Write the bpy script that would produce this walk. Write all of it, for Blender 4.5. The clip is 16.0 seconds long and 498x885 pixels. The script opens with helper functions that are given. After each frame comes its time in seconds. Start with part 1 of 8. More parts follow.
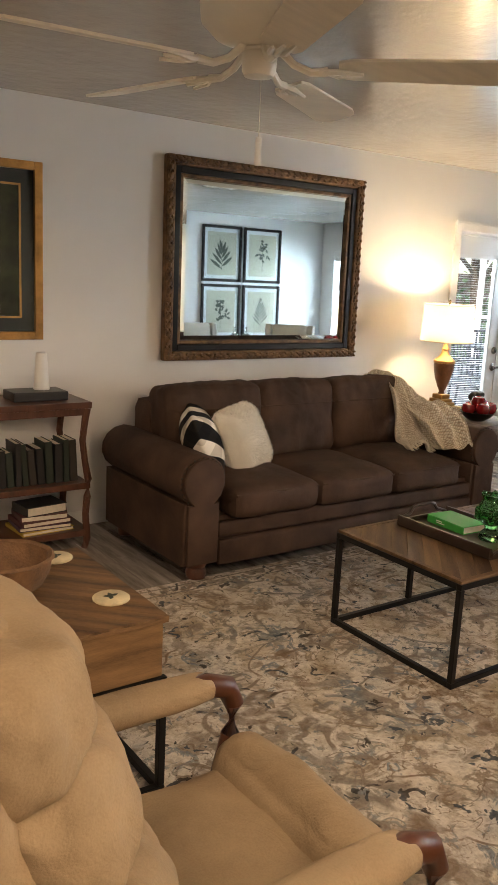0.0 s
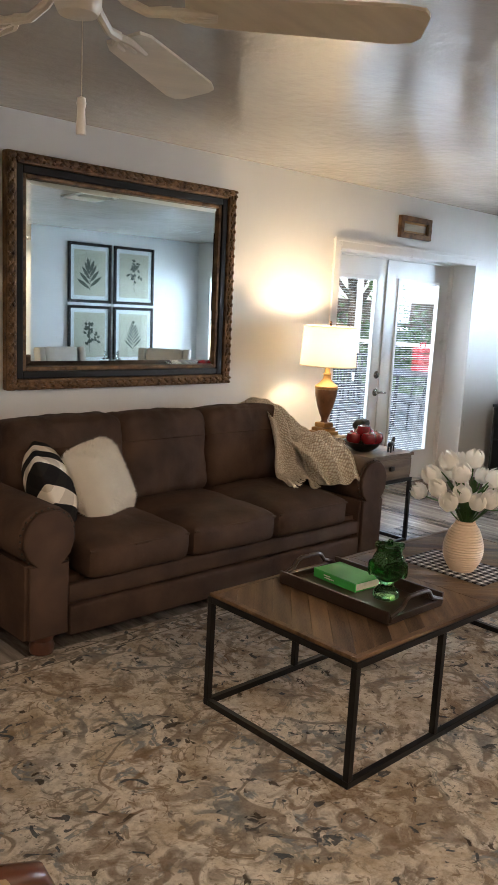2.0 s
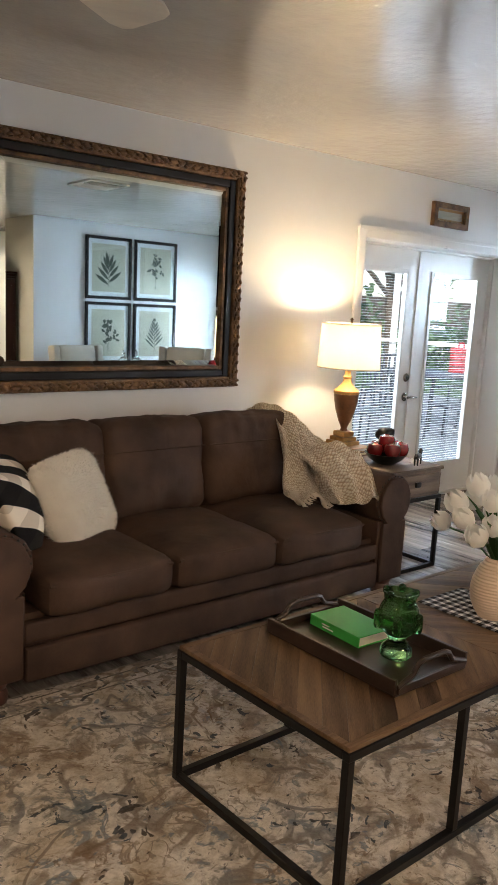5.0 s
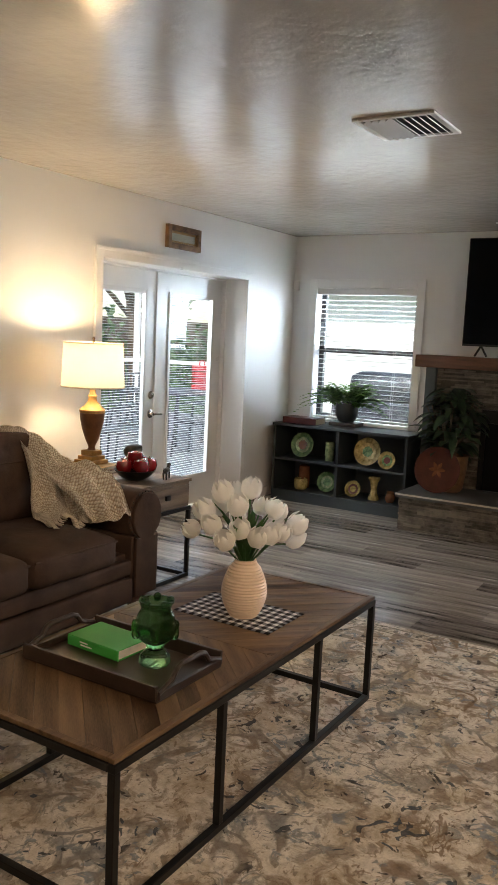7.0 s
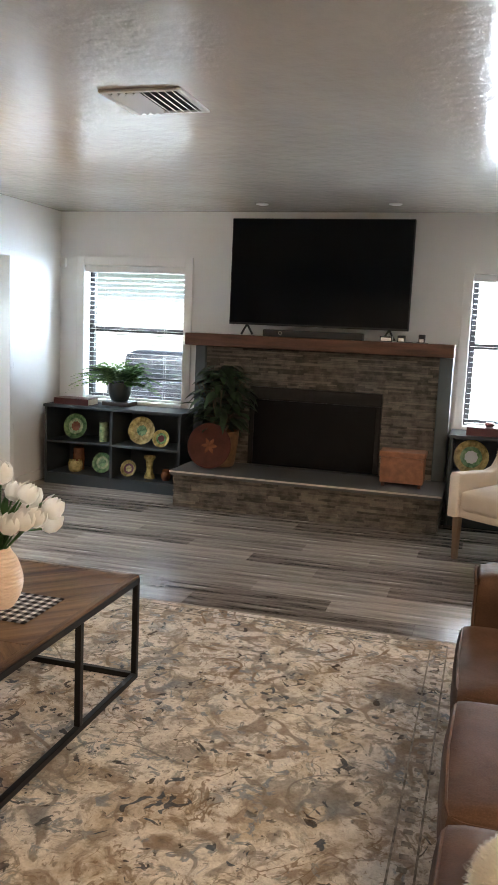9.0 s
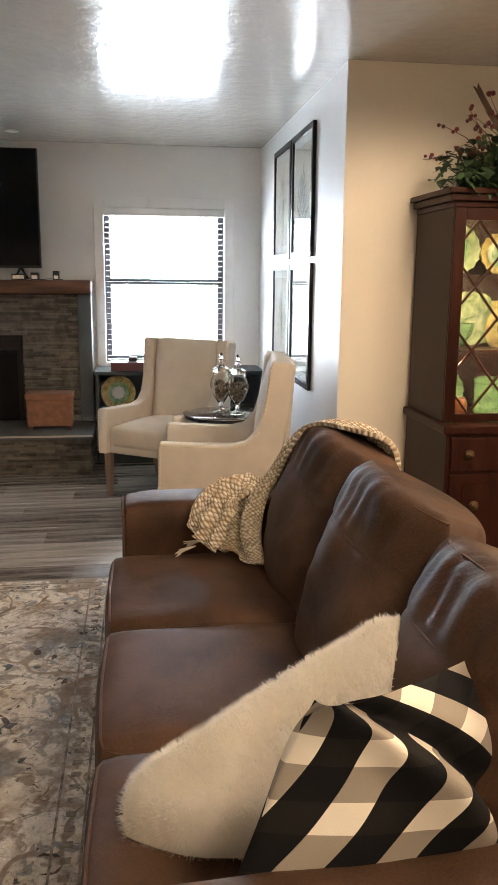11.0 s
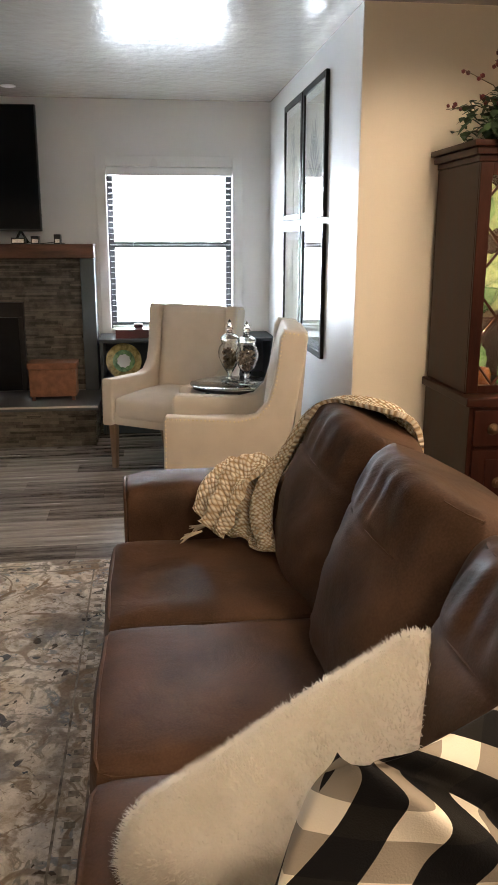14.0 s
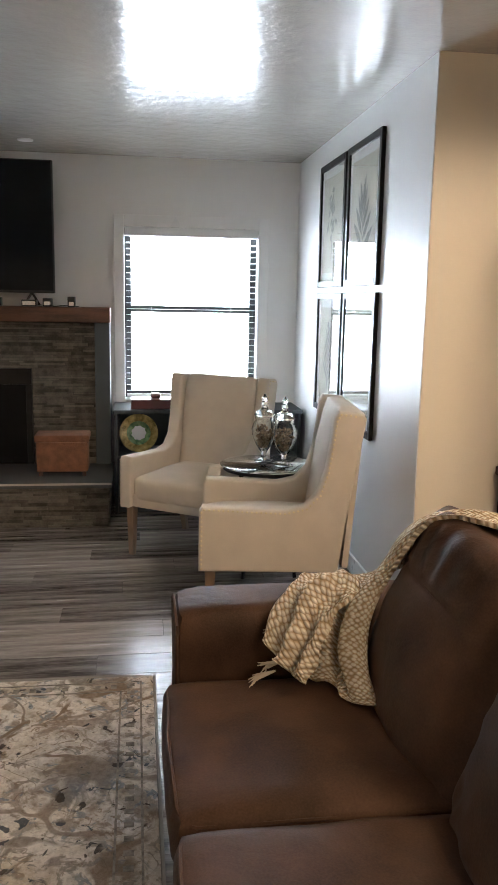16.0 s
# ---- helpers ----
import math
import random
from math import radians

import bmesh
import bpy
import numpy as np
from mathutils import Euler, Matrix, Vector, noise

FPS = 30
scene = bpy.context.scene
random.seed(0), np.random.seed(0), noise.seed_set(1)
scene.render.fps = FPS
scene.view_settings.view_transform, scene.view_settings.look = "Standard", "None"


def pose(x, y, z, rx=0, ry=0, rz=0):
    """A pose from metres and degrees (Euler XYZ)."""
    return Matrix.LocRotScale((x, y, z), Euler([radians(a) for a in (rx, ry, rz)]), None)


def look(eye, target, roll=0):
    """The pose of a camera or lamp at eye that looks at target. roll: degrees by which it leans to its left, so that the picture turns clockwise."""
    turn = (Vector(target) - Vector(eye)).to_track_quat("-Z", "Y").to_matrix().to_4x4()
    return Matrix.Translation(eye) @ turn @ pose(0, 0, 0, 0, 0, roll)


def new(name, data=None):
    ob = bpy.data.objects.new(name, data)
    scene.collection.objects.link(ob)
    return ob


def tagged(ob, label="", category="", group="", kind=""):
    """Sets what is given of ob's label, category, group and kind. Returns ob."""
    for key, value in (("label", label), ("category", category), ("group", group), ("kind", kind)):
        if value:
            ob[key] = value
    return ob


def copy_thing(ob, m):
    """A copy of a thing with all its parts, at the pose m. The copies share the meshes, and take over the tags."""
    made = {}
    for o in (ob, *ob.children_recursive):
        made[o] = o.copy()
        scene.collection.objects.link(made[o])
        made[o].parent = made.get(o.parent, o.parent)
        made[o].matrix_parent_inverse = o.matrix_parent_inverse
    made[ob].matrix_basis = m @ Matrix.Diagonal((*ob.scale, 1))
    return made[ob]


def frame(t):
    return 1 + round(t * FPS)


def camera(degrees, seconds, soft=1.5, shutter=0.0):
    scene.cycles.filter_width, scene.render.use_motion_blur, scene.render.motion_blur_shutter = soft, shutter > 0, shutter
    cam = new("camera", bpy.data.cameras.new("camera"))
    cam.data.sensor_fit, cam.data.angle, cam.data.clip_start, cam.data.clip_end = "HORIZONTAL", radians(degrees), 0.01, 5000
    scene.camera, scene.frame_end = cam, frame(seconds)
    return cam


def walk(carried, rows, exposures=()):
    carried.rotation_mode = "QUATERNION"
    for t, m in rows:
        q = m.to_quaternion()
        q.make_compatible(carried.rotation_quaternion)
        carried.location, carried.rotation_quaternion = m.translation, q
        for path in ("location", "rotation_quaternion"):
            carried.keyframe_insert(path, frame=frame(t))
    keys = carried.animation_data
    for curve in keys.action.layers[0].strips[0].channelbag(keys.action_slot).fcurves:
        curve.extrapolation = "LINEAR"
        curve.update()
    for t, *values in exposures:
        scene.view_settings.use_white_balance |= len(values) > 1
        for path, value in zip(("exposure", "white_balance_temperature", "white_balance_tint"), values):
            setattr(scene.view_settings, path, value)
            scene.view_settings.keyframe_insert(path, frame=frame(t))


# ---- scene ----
cam = camera(34.3, 16.0)
PATH = [
    (0, (0.101, -0.045, 1.555), (1.236, 1.549, 1.147), 2.8),
    (0.5, (0.297, 0.026, 1.545), (1.459, 1.597, 1.118), 3.6),
    (1, (0.39, 0.086, 1.537), (1.619, 1.602, 1.101), 3.9),
    (1.5, (0.489, 0.238, 1.534), (1.82, 1.682, 1.15), 3.5),
    (2, (0.55, 0.375, 1.52), (1.912, 1.801, 1.184), 3.1),
    (2.5, (0.638, 0.423, 1.518), (1.983, 1.858, 1.156), 3.3),
    (3, (0.79, 0.451, 1.512), (2.096, 1.919, 1.134), 3.6),
    (3.2, (0.844, 0.476, 1.498), (2.123, 1.965, 1.115), 3.9),
    (5.3, (1.084, 0.66, 1.502), (2.38, 2.147, 1.168), 3.0),
    (5.5, (1.099, 0.66, 1.502), (2.44, 2.107, 1.173), 2.9),
    (6, (1.128, 0.652, 1.488), (2.602, 1.968, 1.179), 2.7),
    (6.5, (1.071, 0.629, 1.489), (2.664, 1.804, 1.209), 2.7),
    (7, (1.036, 0.621, 1.487), (2.728, 1.655, 1.226), 2.6),
    (7.5, (1.029, 0.605, 1.488), (2.807, 1.485, 1.232), 2.6),
    (8, (1.039, 0.585, 1.486), (2.879, 1.32, 1.216), 2.4),
    (8.5, (1.056, 0.573, 1.485), (2.932, 1.206, 1.201), 2.4),
    (9, (1.108, 0.524, 1.485), (3.008, 1.078, 1.197), 2.5),
    (9.5, (1.139, 0.455, 1.473), (3.068, 0.893, 1.179), 2.2),
    (10, (1.16, 0.379, 1.454), (3.128, 0.586, 1.164), 2.0),
    (10.2, (1.181, 0.408, 1.451), (3.159, 0.492, 1.164), 1.9),
    (12.3, (1.236, 0.459, 1.412), (3.094, -0.036, 0.864), 1.0),
    (12.5, (1.227, 0.469, 1.41), (3.087, -0.01, 0.853), 0.8),
    (13, (1.23, 0.5, 1.429), (3.108, 0.07, 0.892), 1.0),
    (13.5, (1.309, 0.476, 1.44), (3.208, 0.101, 0.936), 0.5),
    (14, (1.429, 0.409, 1.443), (3.352, 0.169, 0.952), 0.1),
    (14.5, (1.509, 0.38, 1.454), (3.432, 0.234, 0.926), -0.1),
    (15, (1.632, 0.437, 1.475), (3.568, 0.234, 1.012), -1.4),
    (15.5, (1.795, 0.545, 1.477), (3.733, 0.244, 1.084), -0.7),
    (16, (1.967, 0.613, 1.478), (3.916, 0.338, 1.127), 1.1),
]
walk(cam, [(t, look(eye, target, roll)) for t, eye, target, roll in PATH], exposures=[(0, 1.05, 6400, 10), (1.5, 0.82, 6000, 10), (2.2, 0.82, 5950, 10), (5.5, 0.87, 6050, 10), (7, 0.68, 6400, 10), (7.6, 0.88, 6300, 10), (8.5, 1.14, 6200, 10), (9.5, 1.22, 6050, 10), (10.2, 1.19, 6050, 10), (12.5, 1.23, 6450, 10), (14, 1.04, 6150, 10), (15.5, 0.9, 6000, 10), (16, 0.88, 6000, 10)])


# ---- world, sun, large lights ----
world = bpy.data.worlds.new("sky")
scene.world = world
world.use_nodes = True
wn = world.node_tree.nodes
sky = wn.new("ShaderNodeTexSky")
sky.sky_type, sky.sun_disc = "NISHITA", False
sky.sun_elevation, sky.sun_rotation = radians(40), radians(239)
wn["Background"].inputs["Strength"].default_value = 0.15
world.node_tree.links.new(sky.outputs[0], wn["Background"].inputs["Color"])


def lamp(name, kind, m, energy, color, size=0.1, size_y=None, spot=None):
    d = bpy.data.lights.new(name, kind)
    d.energy, d.color = energy, color
    if kind == "AREA":
        d.shape = "RECTANGLE"
        d.size, d.size_y = size, size_y or size
    elif kind == "SUN":
        d.angle = size
    else:
        d.shadow_soft_size = size
        if kind == "SPOT":
            d.spot_size, d.spot_blend = radians(spot or 110), 0.3
    ob = new(name, d)
    ob.matrix_world = m
    return ob


DAY, WARM = (0.86, 0.94, 1.0), (1.0, 0.62, 0.28)
lamp("sun", "SUN", look((-12, -5, 13), (1.2, 3, 0)), 3.2, (1.0, 0.95, 0.87), radians(0.5))
# skylight through the east window, the second window and the patio doors
lamp("sky_light_east", "AREA", look((8.16, 0.214, 1.36), (6.0, 0.214, 1.2)), 64, DAY, 0.94, 1.18)
lamp("sky_light_north_window", "AREA", look((8.9, 3.65, 2.75), (6.2, 2.9, 0.6)), 230, DAY, 1.3, 0.7)
lamp("sky_light_patio", "AREA", look((6.15, 5.5, 2.75), (5.8, 2.0, 0.5)), 250, DAY, 2.0, 0.9)
# added fill lamp, out of view outside the window, brightens the corner wall bluish
lamp("corner_fill", "AREA", look((8.8, 2.7, 1.75), (7.45, 4.4, 1.5)), 75, (0.70, 0.86, 1.0), 0.5, 0.9)
# recessed downlights: x, y, power
DOWNLIGHTS = [(-0.6, 0.2, 40), (1.3, -0.4, 84), (-0.9, 2.3, 42), (2.3, -1.7, 66), (3.75, -0.9, 60), (3.3, -2.8, 45)]

# ---- materials ----


def rgba(c):
    return (*c, 1.0)


def mat(name, col, rough=0.5, metal=0.0, var=0.12, scale=6.0, fine=90.0, bump=0.05, col2=None, stretch=(1, 1, 1), spec=0.5, sheen=0.0, coat=0.0, island=0.0, per_object=0.0, depth=0.004):
    """A surface with two scales of variation, in metres of the thing's own space."""
    m = bpy.data.materials.new(name)
    m.use_nodes = True
    nt = m.node_tree
    n, l = nt.nodes, nt.links
    b = n["Principled BSDF"]
    tc, mp = n.new("ShaderNodeTexCoord"), n.new("ShaderNodeMapping")
    mp.inputs["Scale"].default_value = stretch
    l.new(tc.outputs["Object"], mp.inputs[0])
    n1, n2 = n.new("ShaderNodeTexNoise"), n.new("ShaderNodeTexNoise")
    n1.inputs["Scale"].default_value, n2.inputs["Scale"].default_value = scale, fine
    n1.inputs["Detail"].default_value, n2.inputs["Detail"].default_value = 5, 4
    l.new(mp.outputs[0], n1.inputs["Vector"]), l.new(mp.outputs[0], n2.inputs["Vector"])
    mix = n.new("ShaderNodeMath")
    mix.operation = "MULTIPLY_ADD"
    mix.inputs[1].default_value = 0.35
    l.new(n2.outputs["Fac"], mix.inputs[0]), l.new(n1.outputs["Fac"], mix.inputs[2])
    last = mix.outputs[0]
    if island or per_object:
        src = n.new("ShaderNodeNewGeometry").outputs["Random Per Island"] if island else n.new("ShaderNodeObjectInfo").outputs["Random"]
        add = n.new("ShaderNodeMath")
        add.operation = "MULTIPLY_ADD"
        add.inputs[1].default_value = island or per_object
        l.new(src, add.inputs[0]), l.new(last, add.inputs[2])
        sub = n.new("ShaderNodeMath")
        sub.operation = "SUBTRACT"
        sub.inputs[1].default_value = (island or per_object) / 2
        l.new(add.outputs[0], sub.inputs[0])
        last = sub.outputs[0]
    ramp = n.new("ShaderNodeValToRGB")
    ramp.color_ramp.elements[0].position, ramp.color_ramp.elements[1].position = 0.42, 0.95
    ramp.color_ramp.elements[0].color = rgba([c * (1 - var) for c in col])
    ramp.color_ramp.elements[1].color = rgba(col2 or [min(1, c * (1 + var)) for c in col])
    l.new(last, ramp.inputs[0]), l.new(ramp.outputs[0], b.inputs["Base Color"])
    rr = n.new("ShaderNodeMapRange")
    rr.inputs["To Min"].default_value, rr.inputs["To Max"].default_value = max(0, rough - 0.07), min(1, rough + 0.07)
    l.new(n1.outputs["Fac"], rr.inputs["Value"]), l.new(rr.outputs[0], b.inputs["Roughness"])
    b.inputs["Metallic"].default_value = metal
    b.inputs["Specular IOR Level"].default_value = spec
    b.inputs["Sheen Weight"].default_value = sheen
    b.inputs["Coat Weight"].default_value = coat
    if bump:
        bp = n.new("ShaderNodeBump")
        bp.inputs["Strength"].default_value, bp.inputs["Distance"].default_value = bump, depth
        l.new(n2.outputs["Fac"], bp.inputs["Height"]), l.new(bp.outputs[0], b.inputs["Normal"])
    return m


def crease(m, scale, strength, depth):
    """Broad folds under the fine grain of a soft cover."""
    n, l, b = tree_of(m)
    tc, no, bp = n.new("ShaderNodeTexCoord"), n.new("ShaderNodeTexNoise"), n.new("ShaderNodeBump")
    no.inputs["Scale"].default_value, no.inputs["Detail"].default_value, no.inputs["Distortion"].default_value = scale, 5, 1.2
    l.new(tc.outputs["Object"], no.inputs["Vector"])
    bp.inputs["Strength"].default_value, bp.inputs["Distance"].default_value = strength, depth
    l.new(no.outputs["Fac"], bp.inputs["Height"])
    fine = b.inputs["Normal"].links[0].from_node
    l.new(bp.outputs[0], fine.inputs["Normal"])


def tree_of(m):
    return m.node_tree.nodes, m.node_tree.links, m.node_tree.nodes["Principled BSDF"]


def glass(name, col=(1, 1, 1), rough=0.0, tint=None):
    m = bpy.data.materials.new(name)
    m.use_nodes = True
    n, l, b = tree_of(m)
    b.inputs["Base Color"].default_value = rgba(col)
    b.inputs["Transmission Weight"].default_value, b.inputs["Roughness"].default_value, b.inputs["IOR"].default_value = 1.0, rough, 1.45
    return m


def emit(name, col, strength):
    m = bpy.data.materials.new(name)
    m.use_nodes = True
    n, l, b = tree_of(m)
    b.inputs["Base Color"].default_value = rgba(col)
    b.inputs["Emission Color"].default_value, b.inputs["Emission Strength"].default_value = rgba(col), strength
    return m


def check_mat(name, pitch, dark, mid, light, axes=(0, 1), rough=0.85, turn=0.0, shift=0.25, faint=None, coord="Object"):
    """Woven two-way check: dark where both bands cross, mid where one runs, light between."""
    m = bpy.data.materials.new(name)
    m.use_nodes = True
    n, l, b = tree_of(m)
    tc, sep, mp = n.new("ShaderNodeTexCoord"), n.new("ShaderNodeSeparateXYZ"), n.new("ShaderNodeMapping")
    mp.inputs["Rotation"].default_value = (0, 0, radians(turn))
    l.new(tc.outputs[coord], mp.inputs[0]), l.new(mp.outputs[0], sep.inputs[0])
    outs = []
    for a in axes:
        mul, fr, gt = n.new("ShaderNodeMath"), n.new("ShaderNodeMath"), n.new("ShaderNodeMath")
        mul.operation, fr.operation, gt.operation = "MULTIPLY_ADD", "FRACT", "GREATER_THAN"
        mul.inputs[1].default_value, mul.inputs[2].default_value, gt.inputs[1].default_value = 1 / pitch, 50 + shift, 0.46
        l.new(sep.outputs[a], mul.inputs[0]), l.new(mul.outputs[0], fr.inputs[0]), l.new(fr.outputs[0], gt.inputs[0])
        outs.append(gt.outputs[0])
    add = n.new("ShaderNodeMath")
    l.new(outs[0], add.inputs[0]), l.new(outs[1], add.inputs[1])
    half = n.new("ShaderNodeMath")
    half.operation = "MULTIPLY"
    half.inputs[1].default_value = 0.5
    l.new(add.outputs[0], half.inputs[0])
    r = n.new("ShaderNodeValToRGB")
    r.color_ramp.interpolation = "CONSTANT"
    e = r.color_ramp.elements
    e[0].position, e[0].color = 0.0, rgba(light)
    e[1].position, e[1].color = 0.4, rgba(mid)
    e.new(0.8).color = rgba(dark)
    if faint:
        # strong bands one way, a faint second shade the other way
        wt = n.new("ShaderNodeMath")
        wt.operation = "MULTIPLY_ADD"
        wt.inputs[1].default_value = 0.5
        l.new(outs[0], wt.inputs[0])
        th = n.new("ShaderNodeMath")
        th.operation = "MULTIPLY"
        th.inputs[1].default_value = 0.25
        l.new(outs[1], th.inputs[0]), l.new(th.outputs[0], wt.inputs[2])
        half = wt
        e[1].position, e[2].position = 0.2, 0.7
        e.new(0.45).color = rgba(faint)
    l.new(half.outputs[0], r.inputs[0])
    no = n.new("ShaderNodeTexNoise")
    no.inputs["Scale"].default_value = 400
    l.new(tc.outputs["Object"], no.inputs["Vector"])
    bp = n.new("ShaderNodeBump")
    bp.inputs["Strength"].default_value, bp.inputs["Distance"].default_value = 0.4, 0.002
    l.new(no.outputs["Fac"], bp.inputs["Height"]), l.new(bp.outputs[0], b.inputs["Normal"])
    l.new(r.outputs[0], b.inputs["Base Color"])
    b.inputs["Roughness"].default_value, b.inputs["Specular IOR Level"].default_value = rough, 0.12
    return m


M_WALL = mat("white_wall_paint", (0.80, 0.79, 0.77), 0.42, var=0.03, scale=1.5, fine=160, bump=0.12)
M_WALL_GLOSS = mat("satin_white_wall_paint", (0.78, 0.78, 0.78), 0.4, var=0.03, scale=1.5, fine=120, bump=0.12)
M_BEIGE = mat("beige_wall_paint", (0.80, 0.73, 0.60), 0.5, var=0.03, scale=1.5, fine=160, bump=0.12)
M_TRIM = mat("white_trim_paint", (0.82, 0.81, 0.79), 0.3, var=0.03, scale=5, bump=0.03)
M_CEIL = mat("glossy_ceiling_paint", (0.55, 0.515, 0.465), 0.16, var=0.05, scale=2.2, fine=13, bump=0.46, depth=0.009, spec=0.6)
M_BLACK = mat("black_metal", (0.018, 0.017, 0.016), 0.42, metal=0.6, var=0.25, scale=20, bump=0.05)
M_SASH = mat("dark_bronze_sash", (0.025, 0.027, 0.03), 0.4, var=0.2)
M_SLAT = mat("white_blind_slat", (0.78, 0.78, 0.76), 0.45, var=0.04, bump=0)
M_GLASS = glass("window_glass")
M_DULLGLASS = glass("non_reflecting_picture_glass")
tree_of(M_DULLGLASS)[2].inputs["IOR"].default_value = 1.15
M_CLEAR = glass("clear_glass", (0.97, 0.99, 0.98))
M_CHROME = mat("brushed_nickel", (0.6, 0.58, 0.55), 0.25, metal=1.0, var=0.05, bump=0)
M_BRASS = mat("aged_brass", (0.075, 0.048, 0.026), 0.5, metal=1.0, var=0.25, scale=30)
M_BROWN_SUEDE = mat("dark_brown_suede_cloth", (0.046, 0.026, 0.0175), 0.75, var=0.35, scale=5, fine=260, bump=0.25, col2=(0.096, 0.056, 0.038), spec=0.25)
crease(M_BROWN_SUEDE, 6.0, 0.35, 0.02)
M_LEATHER = mat("brown_leather", (0.054, 0.0285, 0.0165), 0.62, var=0.4, scale=5, fine=200, bump=0.15, col2=(0.112, 0.060, 0.035), spec=0.2)
crease(M_LEATHER, 5.0, 0.3, 0.02)
M_TAN = mat("tan_microfibre", (0.34, 0.25, 0.155), 0.85, var=0.2, scale=7, fine=220, bump=0.3, spec=0.2)
crease(M_TAN, 8.0, 0.5, 0.025)
M_CREAM = mat("cream_linen", (0.61, 0.545, 0.46), 0.85, var=0.06, scale=10, fine=420, bump=0.4)
M_FUR = mat("white_fur", (0.96, 0.92, 0.84), 0.9, var=0.05, scale=12, fine=260, bump=0.6)
M_DARKWOOD = mat("dark_cherry_wood", (0.075, 0.026, 0.014), 0.35, var=0.4, scale=3, fine=40, bump=0.06, stretch=(6, 6, 0.7), col2=(0.13, 0.05, 0.028))
M_HUTCH = mat("mahogany_wood", (0.018, 0.0052, 0.0032), 0.36, var=0.35, scale=3, fine=40, bump=0.05, stretch=(5, 5, 0.8), col2=(0.036, 0.0105, 0.006), spec=0.12)
M_MANTEL = mat("rustic_mantel_wood", (0.11, 0.045, 0.024), 0.55, var=0.5, scale=4, fine=50, bump=0.3, stretch=(6, 0.6, 6), col2=(0.2, 0.085, 0.045))
M_LEGWOOD = mat("weathered_leg_wood", (0.17, 0.115, 0.075), 0.55, var=0.3, scale=4, stretch=(8, 8, 1))
M_ARMWOOD = mat("reddish_arm_wood", (0.085, 0.03, 0.014), 0.3, var=0.3, scale=5, stretch=(1, 6, 6))
M_SLATE = mat("slate_blue_paint", (0.030, 0.039, 0.046), 0.5, var=0.15, scale=6)
M_SLATE_PALE = mat("pale_slate_blue_paint", (0.070, 0.088, 0.098), 0.5, var=0.15, scale=6)
M_STONE = mat("stacked_ledger_stone", (0.095, 0.082, 0.068), 0.85, var=0.5, scale=14, fine=90, bump=0.6, col2=(0.185, 0.16, 0.13), island=0.45, depth=0.01)
M_MORTAR = mat("dark_mortar", (0.05, 0.045, 0.04), 0.9)
M_SLAB = mat("grey_hearth_slab", (0.085, 0.085, 0.085), 0.5, var=0.15, scale=8)
M_SOOT = mat("firebox_black", (0.012, 0.012, 0.012), 0.6, var=0.3)
M_FIREGLASS = mat("dark_fire_screen", (0.008, 0.008, 0.009), 0.14, var=0.1, bump=0, spec=0.2)
M_SCREEN = mat("black_screen", (0.003, 0.0045, 0.007), 0.06, var=0.05, bump=0, spec=0.10)
M_PLASTIC = mat("black_plastic", (0.015, 0.015, 0.017), 0.38, var=0.15, bump=0.03)
M_WHITE_PLASTIC = mat("white_plastic", (0.78, 0.77, 0.74), 0.35, var=0.04, bump=0)
M_FAN = mat("almond_fan_enamel", (0.74, 0.69, 0.58), 0.35, var=0.05, bump=0.02)
M_FANBLADE = mat("pale_fan_blade", (0.74, 0.68, 0.56), 0.5, var=0.1, scale=4, stretch=(1, 8, 8))
M_GILT = mat("antique_gilt", (0.055, 0.027, 0.011), 0.5, metal=0.2, var=0.5, scale=18, fine=120, bump=0.5, col2=(0.27, 0.15, 0.065), spec=0.35)
M_GOLD = mat("gold_frame", (0.42, 0.24, 0.08), 0.35, metal=0.7, var=0.3, scale=14)
M_EBONY = mat("black_frame_paint", (0.012, 0.010, 0.008), 0.45, var=0.2, spec=0.25)
M_MIRROR = bpy.data.materials.new("mirror_silver")
M_MIRROR.use_nodes = True
tree_of(M_MIRROR)[2].inputs["Base Color"].default_value = (0.78, 0.92, 0.99, 1)
tree_of(M_MIRROR)[2].inputs["Metallic"].default_value, tree_of(M_MIRROR)[2].inputs["Roughness"].default_value = 1.0, 0.015
M_PAPER = mat("aged_print_paper", (0.48, 0.46, 0.35), 0.6, var=0.1, scale=9)
M_MATBOARD = mat("pale_mat_board", (0.70, 0.72, 0.70), 0.7, var=0.03)
M_INK = mat("dark_green_ink", (0.06, 0.075, 0.05), 0.7, var=0.4, scale=30)
M_GARDEN = mat("garden_leaf", (0.06, 0.13, 0.035), 0.55, var=0.4, scale=3, island=0.5, col2=(0.24, 0.36, 0.15))
M_LEAF = mat("dark_green_leaf", (0.014, 0.034, 0.012), 0.55, var=0.5, scale=20, island=0.5, col2=(0.042, 0.085, 0.03))
M_FERN = mat("bright_fern_leaf", (0.08, 0.2, 0.035), 0.5, var=0.4, scale=20, island=0.5, col2=(0.2, 0.38, 0.09))
M_TULIP = mat("white_tulip_petal", (0.96, 0.96, 0.93), 0.5, var=0.05, scale=25)
M_TULIPLEAF = mat("tulip_leaf", (0.05, 0.13, 0.035), 0.4, var=0.3)
M_VASE = mat("blush_ceramic", (0.73, 0.58, 0.45), 0.4, var=0.06, scale=12)
M_GREENGLASS = glass("green_glazed_glass", (0.26, 0.55, 0.26), 0.06)
M_GREENBOOK = mat("green_book_cloth", (0.06, 0.42, 0.07), 0.5, var=0.1)
